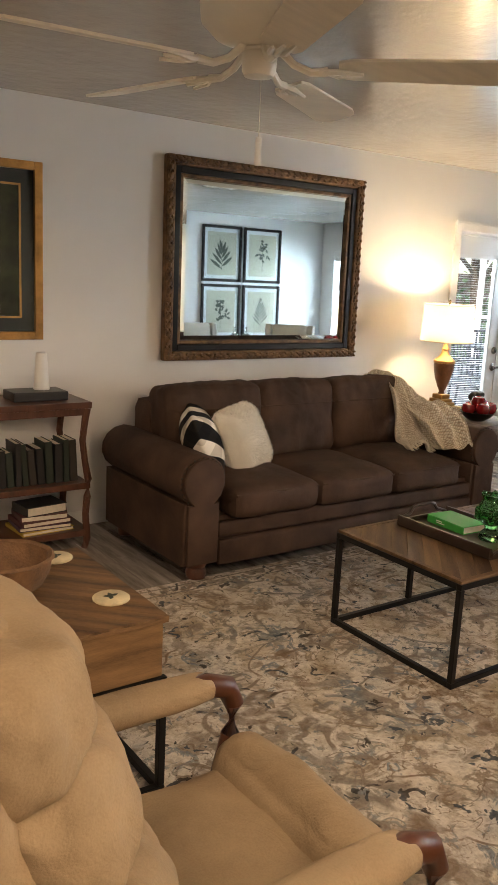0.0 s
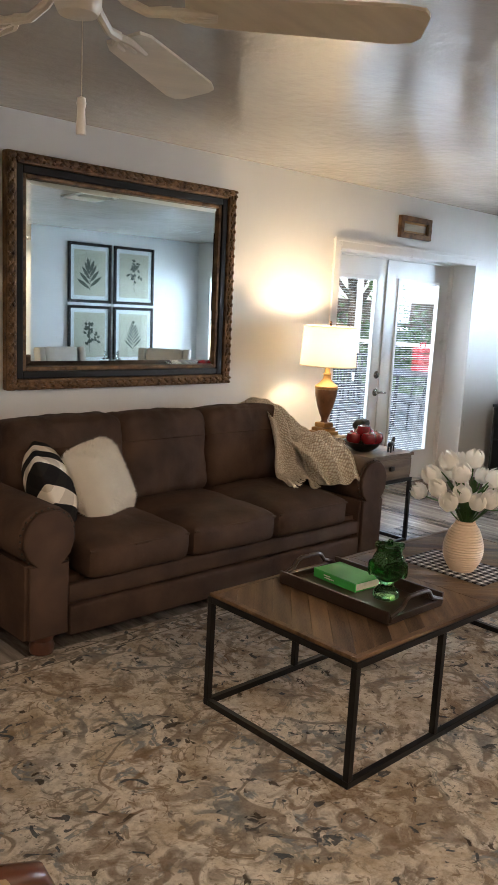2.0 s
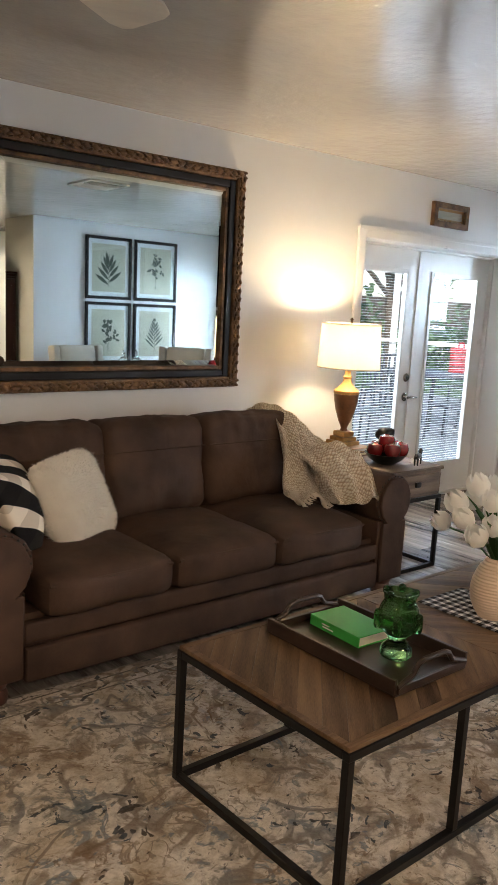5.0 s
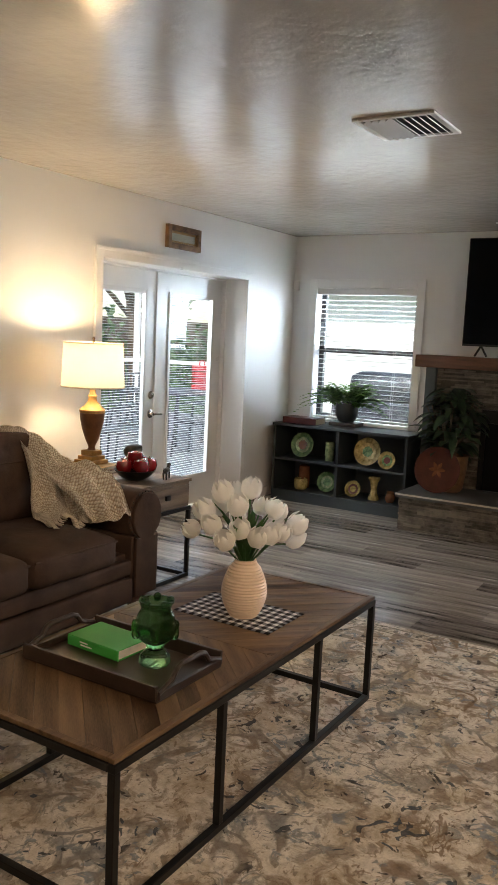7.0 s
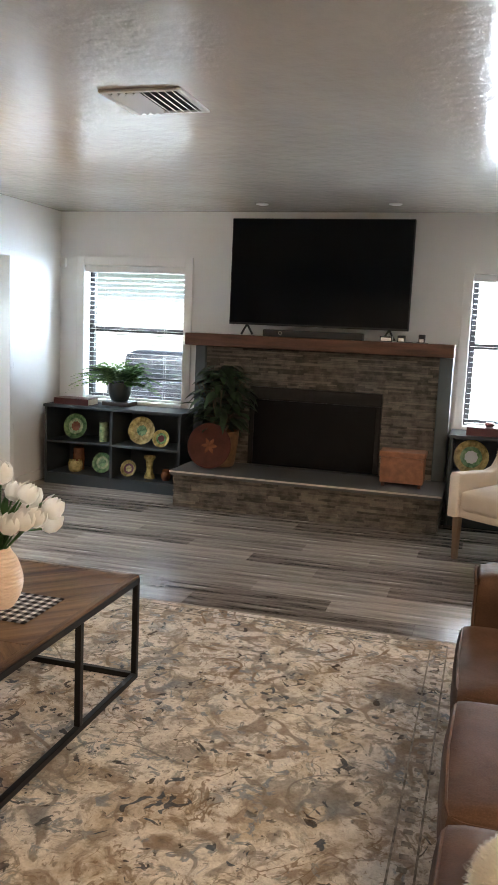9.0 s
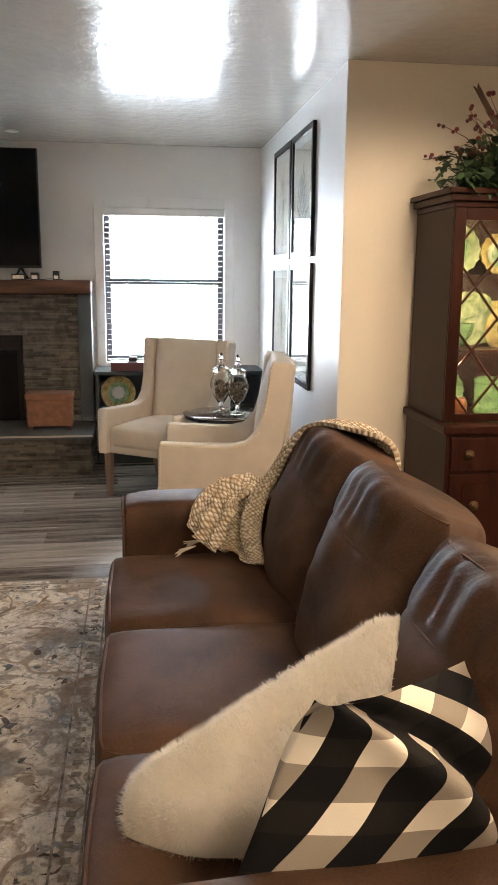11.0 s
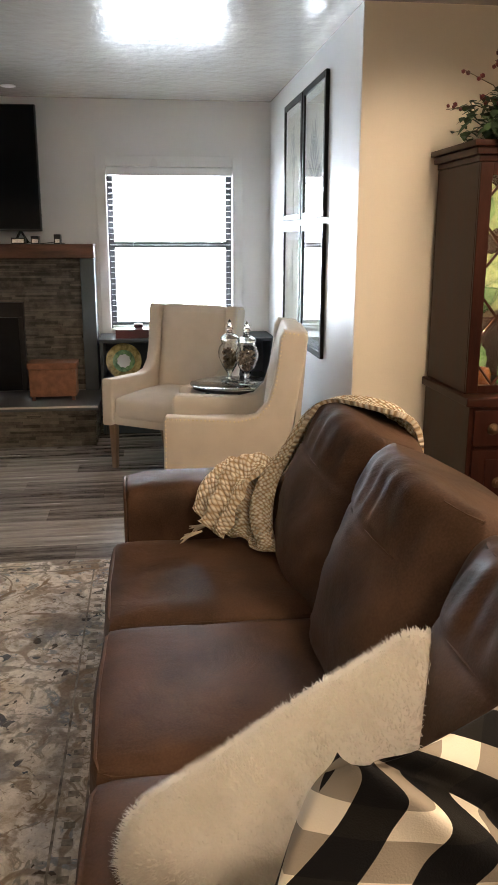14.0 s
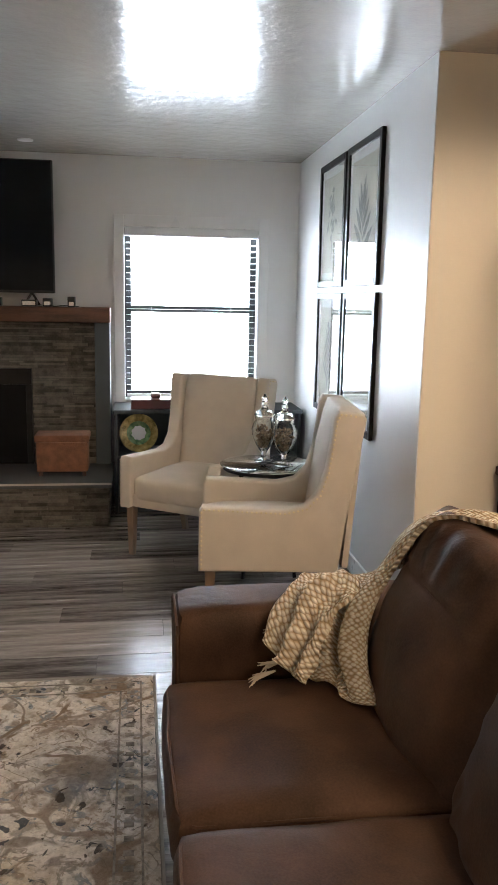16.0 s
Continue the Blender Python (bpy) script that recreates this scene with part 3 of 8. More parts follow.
def patio_door(name, x0, x1, lock_side):
    y, z0, z1 = YN + 0.235, 0.02, 1.955
    d = thing(name, "white patio door leaf with a full glass pane and inset blind", "door", place(0, 0), kind="structure")
    gx0, gx1 = x0 + 0.135, x1 - 0.135
    gz0, gz1 = 0.26, 1.80
    b = box(B(), x0, y, z0, gx0, y + 0.045, z1)
    box(b, gx1, y, z0, x1, y + 0.045, z1)
    box(b, gx0, y, z0, gx1, y + 0.045, gz0)
    box(b, gx0, y, gz1, gx1, y + 0.045, z1)
    part("door_panel", b, M_TRIM, d, smooth=False)
    b = B()
    for a in (gx0 - 0.008, gx1 - 0.022):
        box(b, a, y - 0.012, gz0 - 0.008, a + 0.03, y - 0.001, gz1 + 0.008, 0.004)
    for a in (gz0 - 0.008, gz1 - 0.022):
        box(b, gx0 + 0.023, y - 0.012, a, gx1 - 0.023, y - 0.001, a + 0.03, 0.004)
    part("glazing_bead", b, M_TRIM, d, smooth=False)
    g = part("pane", box(B(), gx0 + 0.001, y + 0.008, gz0 + 0.001, gx1 - 0.001, y + 0.012, gz1 - 0.001), M_GLASS, d, smooth=False)
    g.visible_shadow = False
    b = B()
    z = gz0 + 0.03
    while z < gz1 - 0.02:
        box(b, gx0 + 0.025, y + 0.022, z, gx1 - 0.025, y + 0.032, z + 0.0028)
        z += 0.02
    box(b, gx0 + 0.02, y + 0.018, gz1 - 0.024, gx1 - 0.02, y + 0.036, gz1 - 0.002)
    tagged(part("blind_slats", b, M_SLAT, d, "thin white blind between the panes", smooth=False), kind="stuff")
    if lock_side:
        lx = x1 - 0.06
        b = lathe(B(), [(0.032, 0), (0.034, 0.008), (0.022, 0.02), (0.0, 0.022)], (lx, y - 0.001, 0.99), 16, m=Matrix.Rotation(radians(90), 4, "X"))
        part("deadbolt", b, M_CHROME, d, "satin nickel deadbolt")
        b = lathe(B(), [(0.033, 0), (0.034, 0.008), (0.013, 0.012), (0.012, 0.04), (0.0, 0.042)], (lx, y - 0.001, 0.84), 16, m=Matrix.Rotation(radians(90), 4, "X"))
        tube(b, [(lx, y - 0.038, 0.84), (lx + 0.03, y - 0.045, 0.842), (lx + 0.07, y - 0.048, 0.838), (lx + 0.1, y - 0.046, 0.836)], [0.011, 0.011, 0.009, 0.007])
        part("door_handle", b, M_CHROME, d, "satin nickel lever handle")
    return d


patio_door("door_1", 5.235, 6.128, True)
patio_door("door_2", 6.142, 7.04, False)
b = box(B(), 5.211, YN + 0.2, 0.0, 5.234, YN + 0.29, 1.971)
box(b, 7.041, YN + 0.2, 0.0, 7.059, YN + 0.29, 1.971)
box(b, 5.234, YN + 0.2, 1.957, 7.041, YN + 0.29, 1.971)
box(b, 5.234, YN + 0.2, 0.0, 7.041, YN + 0.3, 0.018)
box(b, 6.105, YN + 0.222, 0.03, 6.165, YN + 0.234, 1.95, 0.003)
struct("door_frame", b, M_TRIM, "white patio door frame with astragal and sill", "door frame")


def window(name, y0, y1, z0, z1, casing_left):
    w = thing(name, "double-hung window with dark bronze sashes and white casing", "window", place(0, 0), kind="structure")
    x = XE + 0.1
    b = B()
    for a0, a1, c0, c1 in ((y0, y0 + 0.045, z0, z1), (y1 - 0.045, y1, z0, z1), (y0 + 0.045, y1 - 0.045, z0, z0 + 0.05), (y0 + 0.045, y1 - 0.045, z1 - 0.045, z1)):
        box(b, x, a0, c0, x + 0.05, a1, c1)
    zm = 1.39
    box(b, x - 0.012, y0 + 0.045, zm - 0.022, x + 0.05, y1 - 0.045, zm + 0.022)
    part("window_frame", b, M_SASH, w, "dark bronze aluminium sash", smooth=False)
    for c0, c1 in ((z0 + 0.051, zm - 0.023), (zm + 0.023, z1 - 0.046)):
        g = part("pane", box(B(), x + 0.02, y0 + 0.046, c0, x + 0.024, y1 - 0.046, c1), M_GLASS, w, smooth=False)
        g.visible_shadow = False
    b = box(B(), XE - 0.02, y0 - 0.075, z0 - 0.06, XE - 0.001, y0, z1 + 0.08, 0.004)
    box(b, XE - 0.02, y1, z0 - 0.06, XE - 0.001, y1 + casing_left, z1 + 0.08, 0.004)
    box(b, XE - 0.02, y0, z1, XE - 0.001, y1, z1 + 0.08, 0.004)
    part("window_casing", b, M_TRIM, w, smooth=False)
    part("window_sill", box(B(), XE - 0.03, y0, z0 - 0.03, XE + 0.1, y1, z0 - 0.001, 0.004), M_TRIM, w, smooth=False)
    return w


def blind(y0, y1, z0, z1, tilt):
    d = thing("window_blind", "open white slatted blind in the window", "blind", place(XE + 0.045, (y0 + y1) / 2, z0), group="window blinds")
    w = (y1 - y0) / 2 - 0.012
    part("headrail", box(B(), -0.05, -w - 0.008, z1 - z0 - 0.06, 0.03, w + 0.008, z1 - z0 - 0.002, 0.004), M_TRIM, d, smooth=False)
    me = finish(box(B(), -0.024, -w, -0.0014, 0.024, w, 0.0014), False)
    me.materials.append(M_SLAT)
    z = 0.05
    while z < z1 - z0 - 0.07:
        o = new("slat", me)
        o.parent = d
        o.matrix_basis = pose(0, 0, z, 0, tilt, 0)
        z += 0.0425
    part("bottom_rail", box(B(), -0.026, -w, 0.008, 0.026, w, 0.024, 0.004), M_SLAT, d, smooth=False)
    for y in (-w * 0.62, w * 0.62):
        for x in (-0.025, 0.025):
            part("ladder_cord", tube(B(), [(x, y, 0.02), (x, y, z1 - z0 - 0.06)], 0.0012, 5), M_SLAT, d)
    part("tilt_wand", tube(B(), [(-0.045, w * 0.8, 0.45), (-0.04, w * 0.8, z1 - z0 - 0.05)], 0.004, 6), M_CLEAR, d)


window("window_1", 3.161, 4.144, 0.74, 1.965, 0.075)
blind(3.161, 4.144, 0.745, 1.964, 6)
window("window_2", -0.268, 0.695, 0.74, 1.965, 0.075)
blind(-0.268, 0.695, 0.745, 1.964, 3)

# ---- rug ----
RX0, RX1, RY0, RY1 = 1.0, 4.965, 0.545, 3.3
rug = thing("area_rug", "distressed beige, taupe and blue floral area rug on the plank floor", "rug", place((RX0 + RX1) / 2, (RY0 + RY1) / 2))
hx, hy = (RX1 - RX0) / 2, (RY1 - RY0) / 2
part("rug_field", box(B(), -hx + 0.012, -hy + 0.012, 0.002, hx - 0.012, hy - 0.012, 0.011, 0.003), M_RUG, rug, smooth=False)
b = B()
for x0, y0, x1, y1 in ((-hx, -hy, hx, -hy + 0.011), (-hx, hy - 0.011, hx, hy), (-hx, -hy + 0.011, -hx + 0.011, hy - 0.011), (hx - 0.011, -hy + 0.011, hx, hy - 0.011)):
    box(b, x0, y0, 0.001, x1, y1, 0.009, 0.003)
part("binding", b, mat("rug_binding", (0.25, 0.22, 0.18), 0.9), rug, smooth=False)
# woven border lines with small motifs
M_RUGDARK = mat("rug_border_wool", (0.13, 0.105, 0.085), 0.95, var=0.5, scale=30, col2=(0.4, 0.35, 0.28))
b = B()
for off in (0.055, 0.13):
    for x0, y0, x1, y1 in ((-hx + off, -hy + off, hx - off, -hy + off + 0.007), (-hx + off, hy - off - 0.007, hx - off, hy - off), (hx - off - 0.007, -hy + off + 0.008, hx - off, hy - off - 0.008), (-hx + off, -hy + off + 0.008, -hx + off + 0.007, hy - off - 0.008)):
        box(b, x0, y0, 0.009, x1, y1, 0.0122)
k = -hx + 0.09
while k < hx - 0.09:
    for y in (-hy + 0.096, hy - 0.096):
        box(b, k, y - 0.014, 0.009, k + 0.022, y + 0.014, 0.0124, m=None)
    k += 0.06
k = -hy + 0.09
while k < hy - 0.09:
    for x in (-hx + 0.096, hx - 0.096):
        box(b, x - 0.014, k, 0.009, x + 0.014, k + 0.022, 0.0124)
    k += 0.06
tagged(part("border_weave", b, M_RUGDARK, rug, "dark woven border line with small blocks", smooth=False), kind="stuff")

# ---- sofas ----


def roll_arm(w, d, h, z0=0.1, r=0.13):
    """Outline of a rolled arm seen from the front: (across, height)."""
    pts = [(-w / 2 + 0.03, z0), (w / 2 - 0.03, z0), (w / 2 - 0.03, h - 2 * r + 0.02)]
    for k in range(13):
        a = radians(-60 + k * 300 / 12)
        pts.append((r * math.cos(a) * 1.05 - 0.0, h - r + r * math.sin(a)))
    pts.append((-w / 2 + 0.03, h - 2 * r + 0.02))
    return pts


def gathers(b, zc, side, amp, freq, seed):
    """Pulled pleats that fan down from the top edge of a back cushion."""
    for v in b.verts:
        t = max(0.0, min(1.0, (v.co.z - zc) / 0.22))
        if t > 0:
            w = math.sin(v.co.x * freq + 9 * noise.noise(Vector((v.co.x * 6 + seed, v.co.z * 3, 0))))
            v.co.y += side * amp * t * w * abs(w) ** 0.3
            v.co.z += amp * 0.5 * t * w
    return b


def brown_sofa():
    # faces -y; origin at the floor, middle of the front
    L, D = 2.42, 1.0
    s = thing("brown_sofa", "dark brown suede three-seat sofa with rolled arms, against the wall", "sofa", place(3.25, 3.22))
    part("frame", rbox(B(), (0, 0.5, 0.215), (0.98, 0.44, 0.125), 0.03, 6, wrinkle=0.004), M_BROWN_SUEDE, s, "dark brown base rail")
    part("lower_rail", rbox(B(), (0, 0.035, 0.145), (0.968, 0.025, 0.07), 0.02, 6), M_BROWN_SUEDE, s)
    part("upper_rail", rbox(B(), (0, 0.05, 0.265), (0.968, 0.028, 0.045), 0.02, 6), M_BROWN_SUEDE, s)
    part("back_frame", rbox(B(), (0, 0.87, 0.47), (1.0, 0.11, 0.37), 0.08, 8, wrinkle=0.005), M_BROWN_SUEDE, s)
    for i, x in enumerate((-0.62, -0.045, 0.53)):
        part("seat_cushion", rbox(B(), (x, 0.36, 0.395), (0.284, 0.38, 0.085), 0.05, 10, (0, 0.02, 0.028), 0.006, 6), M_BROWN_SUEDE, s)
        b = tube(B(), [(x - 0.27, -0.012, 0.445), (x, -0.028, 0.452), (x + 0.27, -0.012, 0.445)], 0.006, 6)
        part("piping", b, M_BROWN_SUEDE, s)
    for x, w in ((-0.64, 0.33), (-0.045, 0.29), (0.54, 0.30)):
        m = Matrix.Rotation(radians(-10), 4, "X")
        bc = part("back_cushion", gathers(rbox(B(), (x, 0.69, 0.685), (w, 0.135, 0.235), 0.065, 34, (0.0, 0.035, 0.008), 0.011, 8, m), 0.74, -1, 0.004, 60, x + 3), M_BROWN_SUEDE, s)
        part("seam", tube(B(), [(x - w * 0.93, 0.565, 0.79), (x - w * 0.5, 0.540, 0.795), (x, 0.533, 0.797), (x + w * 0.5, 0.540, 0.795), (x + w * 0.93, 0.565, 0.79)], 0.004, 5), M_BROWN_SUEDE, bc)
    for sx in (-1, 1):
        b = prism(B(), roll_arm(0.27, D, 0.665), "y", 0.03, 0.93, 0.012)
        bmesh.ops.translate(b, verts=b.verts, vec=(sx * 1.07, 0, 0))
        arm = part("arm", b, M_BROWN_SUEDE, s, "rolled arm with a panelled front")
        b = prism(B(), [(u * 0.86, v * 0.975 + 0.005) for u, v in roll_arm(0.27, D, 0.665)], "y", 0.008, 0.032, 0.01)
        bmesh.ops.translate(b, verts=b.verts, vec=(sx * 1.07, 0, 0))
        part("arm_panel", b, M_BROWN_SUEDE, arm)
        b = B()
        out = [(u * 0.93, v * 0.985) for u, v in roll_arm(0.27, D, 0.665)]
        for p, q in zip(out[2:-1], out[3:]):
            k = max(1, int(math.dist(p, q) / 0.022))
            for j in range(k):
                u, v = p[0] + (q[0] - p[0]) * j / k, p[1] + (q[1] - p[1]) * j / k
                lathe(b, [(0.006, 0), (0.004, 0.003), (0, 0.004)], (u + sx * 1.07, 0.0305, v), 6, m=Matrix.Rotation(radians(90), 4, "X"))
        tagged(part("nail_heads", b, M_BRONZE, arm, "row of small dark nail heads"), kind="stuff")
        for y in (0.07, 0.86):
            part("foot", lathe(B(), [(0.035, 0.012), (0.05, 0.02), (0.055, 0.05), (0.045, 0.075), (0.058, 0.1), (0.058, 0.12)], (sx * 1.07, y, 0), 16), M_DARKWOOD, s, "turned dark bun foot")
    return s


brown_sofa()


def pillow_depth(u, w, hy):
    """Half depth of a plump back cushion at u, w in -1..1 across and up."""
    return hy * (0.34 + 0.92 * (1 - abs(u) ** 2.6) * (1 - (0.22 * w ** 4 if w > 0 else 0.42 * abs(w) ** 2.2)))


def pillow_back(hx, hy, hz, seed):
    """A stuffed back cushion: thin at its edges, with eared corners, a cross seam and gathers above it."""
    b = rbox(B(), (0, 0, 0), (hx, hy, hz), 0.045, 46)
    for v in b.verts:
        u, w = max(-1, min(1, v.co.x / hx)), max(-1, min(1, v.co.z / hz))
        q = v.co.y / hy
        v.co.y = q * pillow_depth(u, w, hy)
        v.co.x *= 1 - 0.10 * max(0, w) ** 3
        v.co.z += (0.018 * (1 - u * u) + 0.012 * abs(u) ** 7) * max(0, w) ** 3
        if q > 0.1:
            v.co.y -= 0.0045 * math.exp(-((w - 0.40) / 0.035) ** 2) * q
            t = max(0, (w - 0.43) / 0.57)
            g = math.sin(v.co.x * 78 + 2.5 * noise.noise(Vector((v.co.x * 8 + seed, v.co.z * 6, 0))))
            v.co.y += q * 0.0042 * g * min(1, t * 4) * (1 - 0.5 * t)
            lo = max(0, (0.3 - w)) * max(0, 1 - 2.2 * abs(abs(u) - 0.75))
            v.co.y += q * 0.006 * lo * math.sin(v.co.z * 60 + v.co.x * 40 + 4 * noise.noise(Vector((v.co.x * 7, v.co.z * 7, seed))))
        v.co += Vector((0, 1, 0.3)) * 0.012 * noise.noise(Vector((v.co.x * 7 + seed, v.co.y * 3, v.co.z * 7)))
    return b


def leather_sofa():
    # faces +y; origin at the floor, middle of the front
    s = thing("leather_sofa", "worn brown leather three-seat sofa with loose cushions", "sofa", place(3.115, 0.5))
    part("frame", rbox(B(), (0, -0.46, 0.215), (1.0, 0.44, 0.145), 0.03, 6, wrinkle=0.003), M_LEATHER, s)
    part("back_frame", rbox(B(), (0, -0.82, 0.45), (1.02, 0.1, 0.36), 0.06, 8, wrinkle=0.004), M_LEATHER, s)
    for x in (-0.64, -0.03, 0.59):
        part("seat_cushion", rbox(B(), (x, -0.29, 0.395), (0.304, 0.335, 0.07), 0.035, 12, (0, 0.012, 0.018), 0.005, 7), M_LEATHER, s, "leather seat cushion with a piped edge")
        zt = 0.452
        b = tube(B(), [(x - 0.297, -0.55, zt - 0.01), (x - 0.298, 0.0, zt - 0.01), (x - 0.285, 0.026, zt - 0.008), (x - 0.25, 0.037, zt), (x, 0.044, zt), (x + 0.25, 0.037, zt), (x + 0.285, 0.026, zt - 0.008), (x + 0.298, 0.0, zt - 0.01), (x + 0.297, -0.55, zt - 0.01)], 0.005, 6)
        part("piping", b, M_LEATHER, s)
    for x, t in ((-0.655, 1), (-0.025, 0), (0.60, -1)):
        m = Matrix.Translation((x, -0.655, 0.668)) @ Matrix.Rotation(radians(21), 4, "X") @ Matrix.Rotation(radians(2.5 * t), 4, "Y")
        cu = part("back_cushion", pillow_back(0.322, 0.125, 0.262, x * 5 + 2), M_LEATHER, s, "plump creased leather back cushion", at=m)
        b = tube(B(), [(0.30 * u, pillow_depth(u, 0.40, 0.125) - 0.006, 0.105 - 0.012 * u * u) for u in [k / 10 - 1 for k in range(21)]], 0.0035, 5)
        part("seam", b, M_LEATHER, cu)
        b = tube(B(), [(0.285 * u, pillow_depth(u, 0.93, 0.125) * 0.86, 0.258 + 0.012 * (1 - u * u) + 0.010 * abs(u) ** 6 - 0.012) for u in [k / 10 - 1 for k in range(21)]], 0.005, 5)
        part("piping", b, M_LEATHER, cu)
    for sx in (-1, 1):
        b = rbox(B(), (-1.088, -0.42, 0.37), (0.146, 0.43, 0.29), 0.06, 10, (0.0, 0.0, 0.012), 0.004, 6) if sx < 0 else rbox(B(), (1.1, -0.42, 0.345), (0.126, 0.43, 0.27), 0.05, 10, (0.0, 0.0, 0.008), 0.004, 6)
        if sx < 0:
            # the arm's pad swells towards the back
            for v in b.verts:
                v.co.z += 0.035 * max(0, -v.co.y / 0.85) * max(0, (v.co.z - 0.3) / 0.35)
        arm = part("arm", b, M_LEATHER, s, "padded leather arm with a stitched seam")
        b = tube(B(), [(sx * 1.1 + u, -0.31, (0.655 if u * u < 0.007 else 0.640 if u * u < 0.012 else 0.60) + (0.018 if sx < 0 else -0.04)) for u in (-0.122, -0.1, -0.06, 0.0, 0.06, 0.1, 0.122)], 0.0022, 5)
        part("stitching", b, M_TAN, arm, "tan stitched seam over the arm")
        b = tube(B(), [(sx * 1.1 - 0.117, 0.005, 0.10), (sx * 1.1 - 0.112, 0.006, 0.575), (sx * 1.1 - 0.06, 0.008, 0.60), (sx * 1.1 + 0.06, 0.008, 0.60), (sx * 1.1 + 0.112, 0.006, 0.575), (sx * 1.1 + 0.117, 0.005, 0.1)], 0.005, 6)
        part("piping", b, M_LEATHER, arm)
        for y in (-0.06, -0.86):
            part("foot", lathe(B(), [(0.025, 0.012), (0.035, 0.09)], (sx * 1.08, y, 0), 12), M_DARKWOOD, s)
    return s


leather_sofa()

# ---- coffee table ----


def square_bar(b, p, q, r):
    p, q = Vector(p), Vector(q)
    box(b, min(p.x, q.x) - r, min(p.y, q.y) - r, min(p.z, q.z) - r, max(p.x, q.x) + r, max(p.y, q.y) + r, max(p.z, q.z) + r, 0.002)


def parquet(parent, x0, y0, x1, y1, z, material, wid=0.07, th=0.012, half=None):
    """Chevron boards, cut to the table top."""
    cx = (x0 + x1) / 2
    step = wid * math.sqrt(2)
    for side in (-1, 1):
        a0, a1 = (x0, cx - 0.001) if side < 0 else (cx + 0.001, x1)
        k = -int((a1 - a0) / step) - 2
        while True:
            bx = [(a0, y0 + (k * step)), (a1, y0 + k * step)]
            lo0 = y0 + k * step
            slope = 1 if side < 0 else -1
            base = lo0 if side < 0 else lo0 + (a1 - a0)
            poly = [(a0, base), (a1, base + slope * (a1 - a0)), (a1, base + slope * (a1 - a0) + step - 0.0015), (a0, base + step - 0.0015)]
            if min(p[1] for p in poly) > y1:
                break
            # clip to the top's two long edges
            for lim, keep in ((y0, 1), (y1, -1)):
                out = []
                for i, p in enumerate(poly):
                    q = poly[(i + 1) % len(poly)]
                    ip, iq = (p[1] - lim) * keep >= 0, (q[1] - lim) * keep >= 0
                    if ip:
                        out.append(p)
                    if ip != iq:
                        f = (lim - p[1]) / (q[1] - p[1])
                        out.append((p[0] + f * (q[0] - p[0]), lim))
                poly = out
                if len(poly) < 3:
                    break
            if len(poly) >= 3:
                mx, my = sum(p[0] for p in poly) / len(poly), sum(p[1] for p in poly) / len(poly)
                rot = Matrix.Rotation(radians(-45 * slope), 4, "Z")
                loc = [rot @ Vector((p[0] - mx, p[1] - my, 0)) for p in poly]
                b = prism(B(), [(v.x, v.y) for v in loc], "z", 0, th)
                part("board", b, material, parent, smooth=False, at=pose(mx, my, z - th, 0, 0, 45 * slope))
            k += 1


def coffee_table():
    x0, x1, y0, y1, h = 2.445, 4.05, 1.82, 2.535, 0.455
    cx, cy = (x0 + x1) / 2, (y0 + y1) / 2
    t = thing("coffee_table", "brown chevron parquet coffee table on a black metal frame", "table", place(cx, cy, 0.011))
    hx, hy, h = (x1 - x0) / 2, (y1 - y0) / 2, h - 0.011
    r = 0.0115
    top = part("tabletop", box(B(), -hx + 0.012, -hy + 0.012, h - 0.034, hx - 0.012, hy - 0.012, h - 0.013), M_TABLEWOOD, t, smooth=False)
    parquet(top, -hx + 0.028, -hy + 0.028, hx - 0.028, hy - 0.028, h, M_TABLEWOOD, 0.066)
    b = B()
    for a, c, d, e in ((-hx + 0.004, -hy + 0.004, hx - 0.004, -hy + 0.027), (-hx + 0.004, hy - 0.027, hx - 0.004, hy - 0.004), (-hx + 0.004, -hy + 0.028, -hx + 0.027, hy - 0.028), (hx - 0.027, -hy + 0.028, hx - 0.004, hy - 0.028)):
        box(b, a, c, h - 0.012, d, e, h + 0.001, 0.002)
    part("edge_band", b, M_TABLEWOOD, t, "brown mitred wooden edge", smooth=False)
    for z, nm in ((h - 0.024, "top_frame"), (r + 0.001, "base_frame")):
        b = B()
        square_bar(b, (-hx + r, -hy + r, z), (hx - r, -hy + r, z), r)
        square_bar(b, (-hx + r, hy - r, z), (hx - r, hy - r, z), r)
        square_bar(b, (-hx + r, -hy + 3 * r + 0.001, z), (-hx + r, hy - 3 * r - 0.001, z), r)
        square_bar(b, (hx - r, -hy + 3 * r + 0.001, z), (hx - r, hy - 3 * r - 0.001, z), r)
        part(nm, b, M_BLACK, t, smooth=False)
    for x in (-hx + r, -hx + 0.49, hx - 0.49, hx - r):
        for y in (-hy + r, hy - r):
            b = B()
            square_bar(b, (x, y, 3 * r + 0.002), (x, y, h - 0.036 - r), r)
            part("leg", b, M_BLACK, t, smooth=False)
    return t


coffee_table()


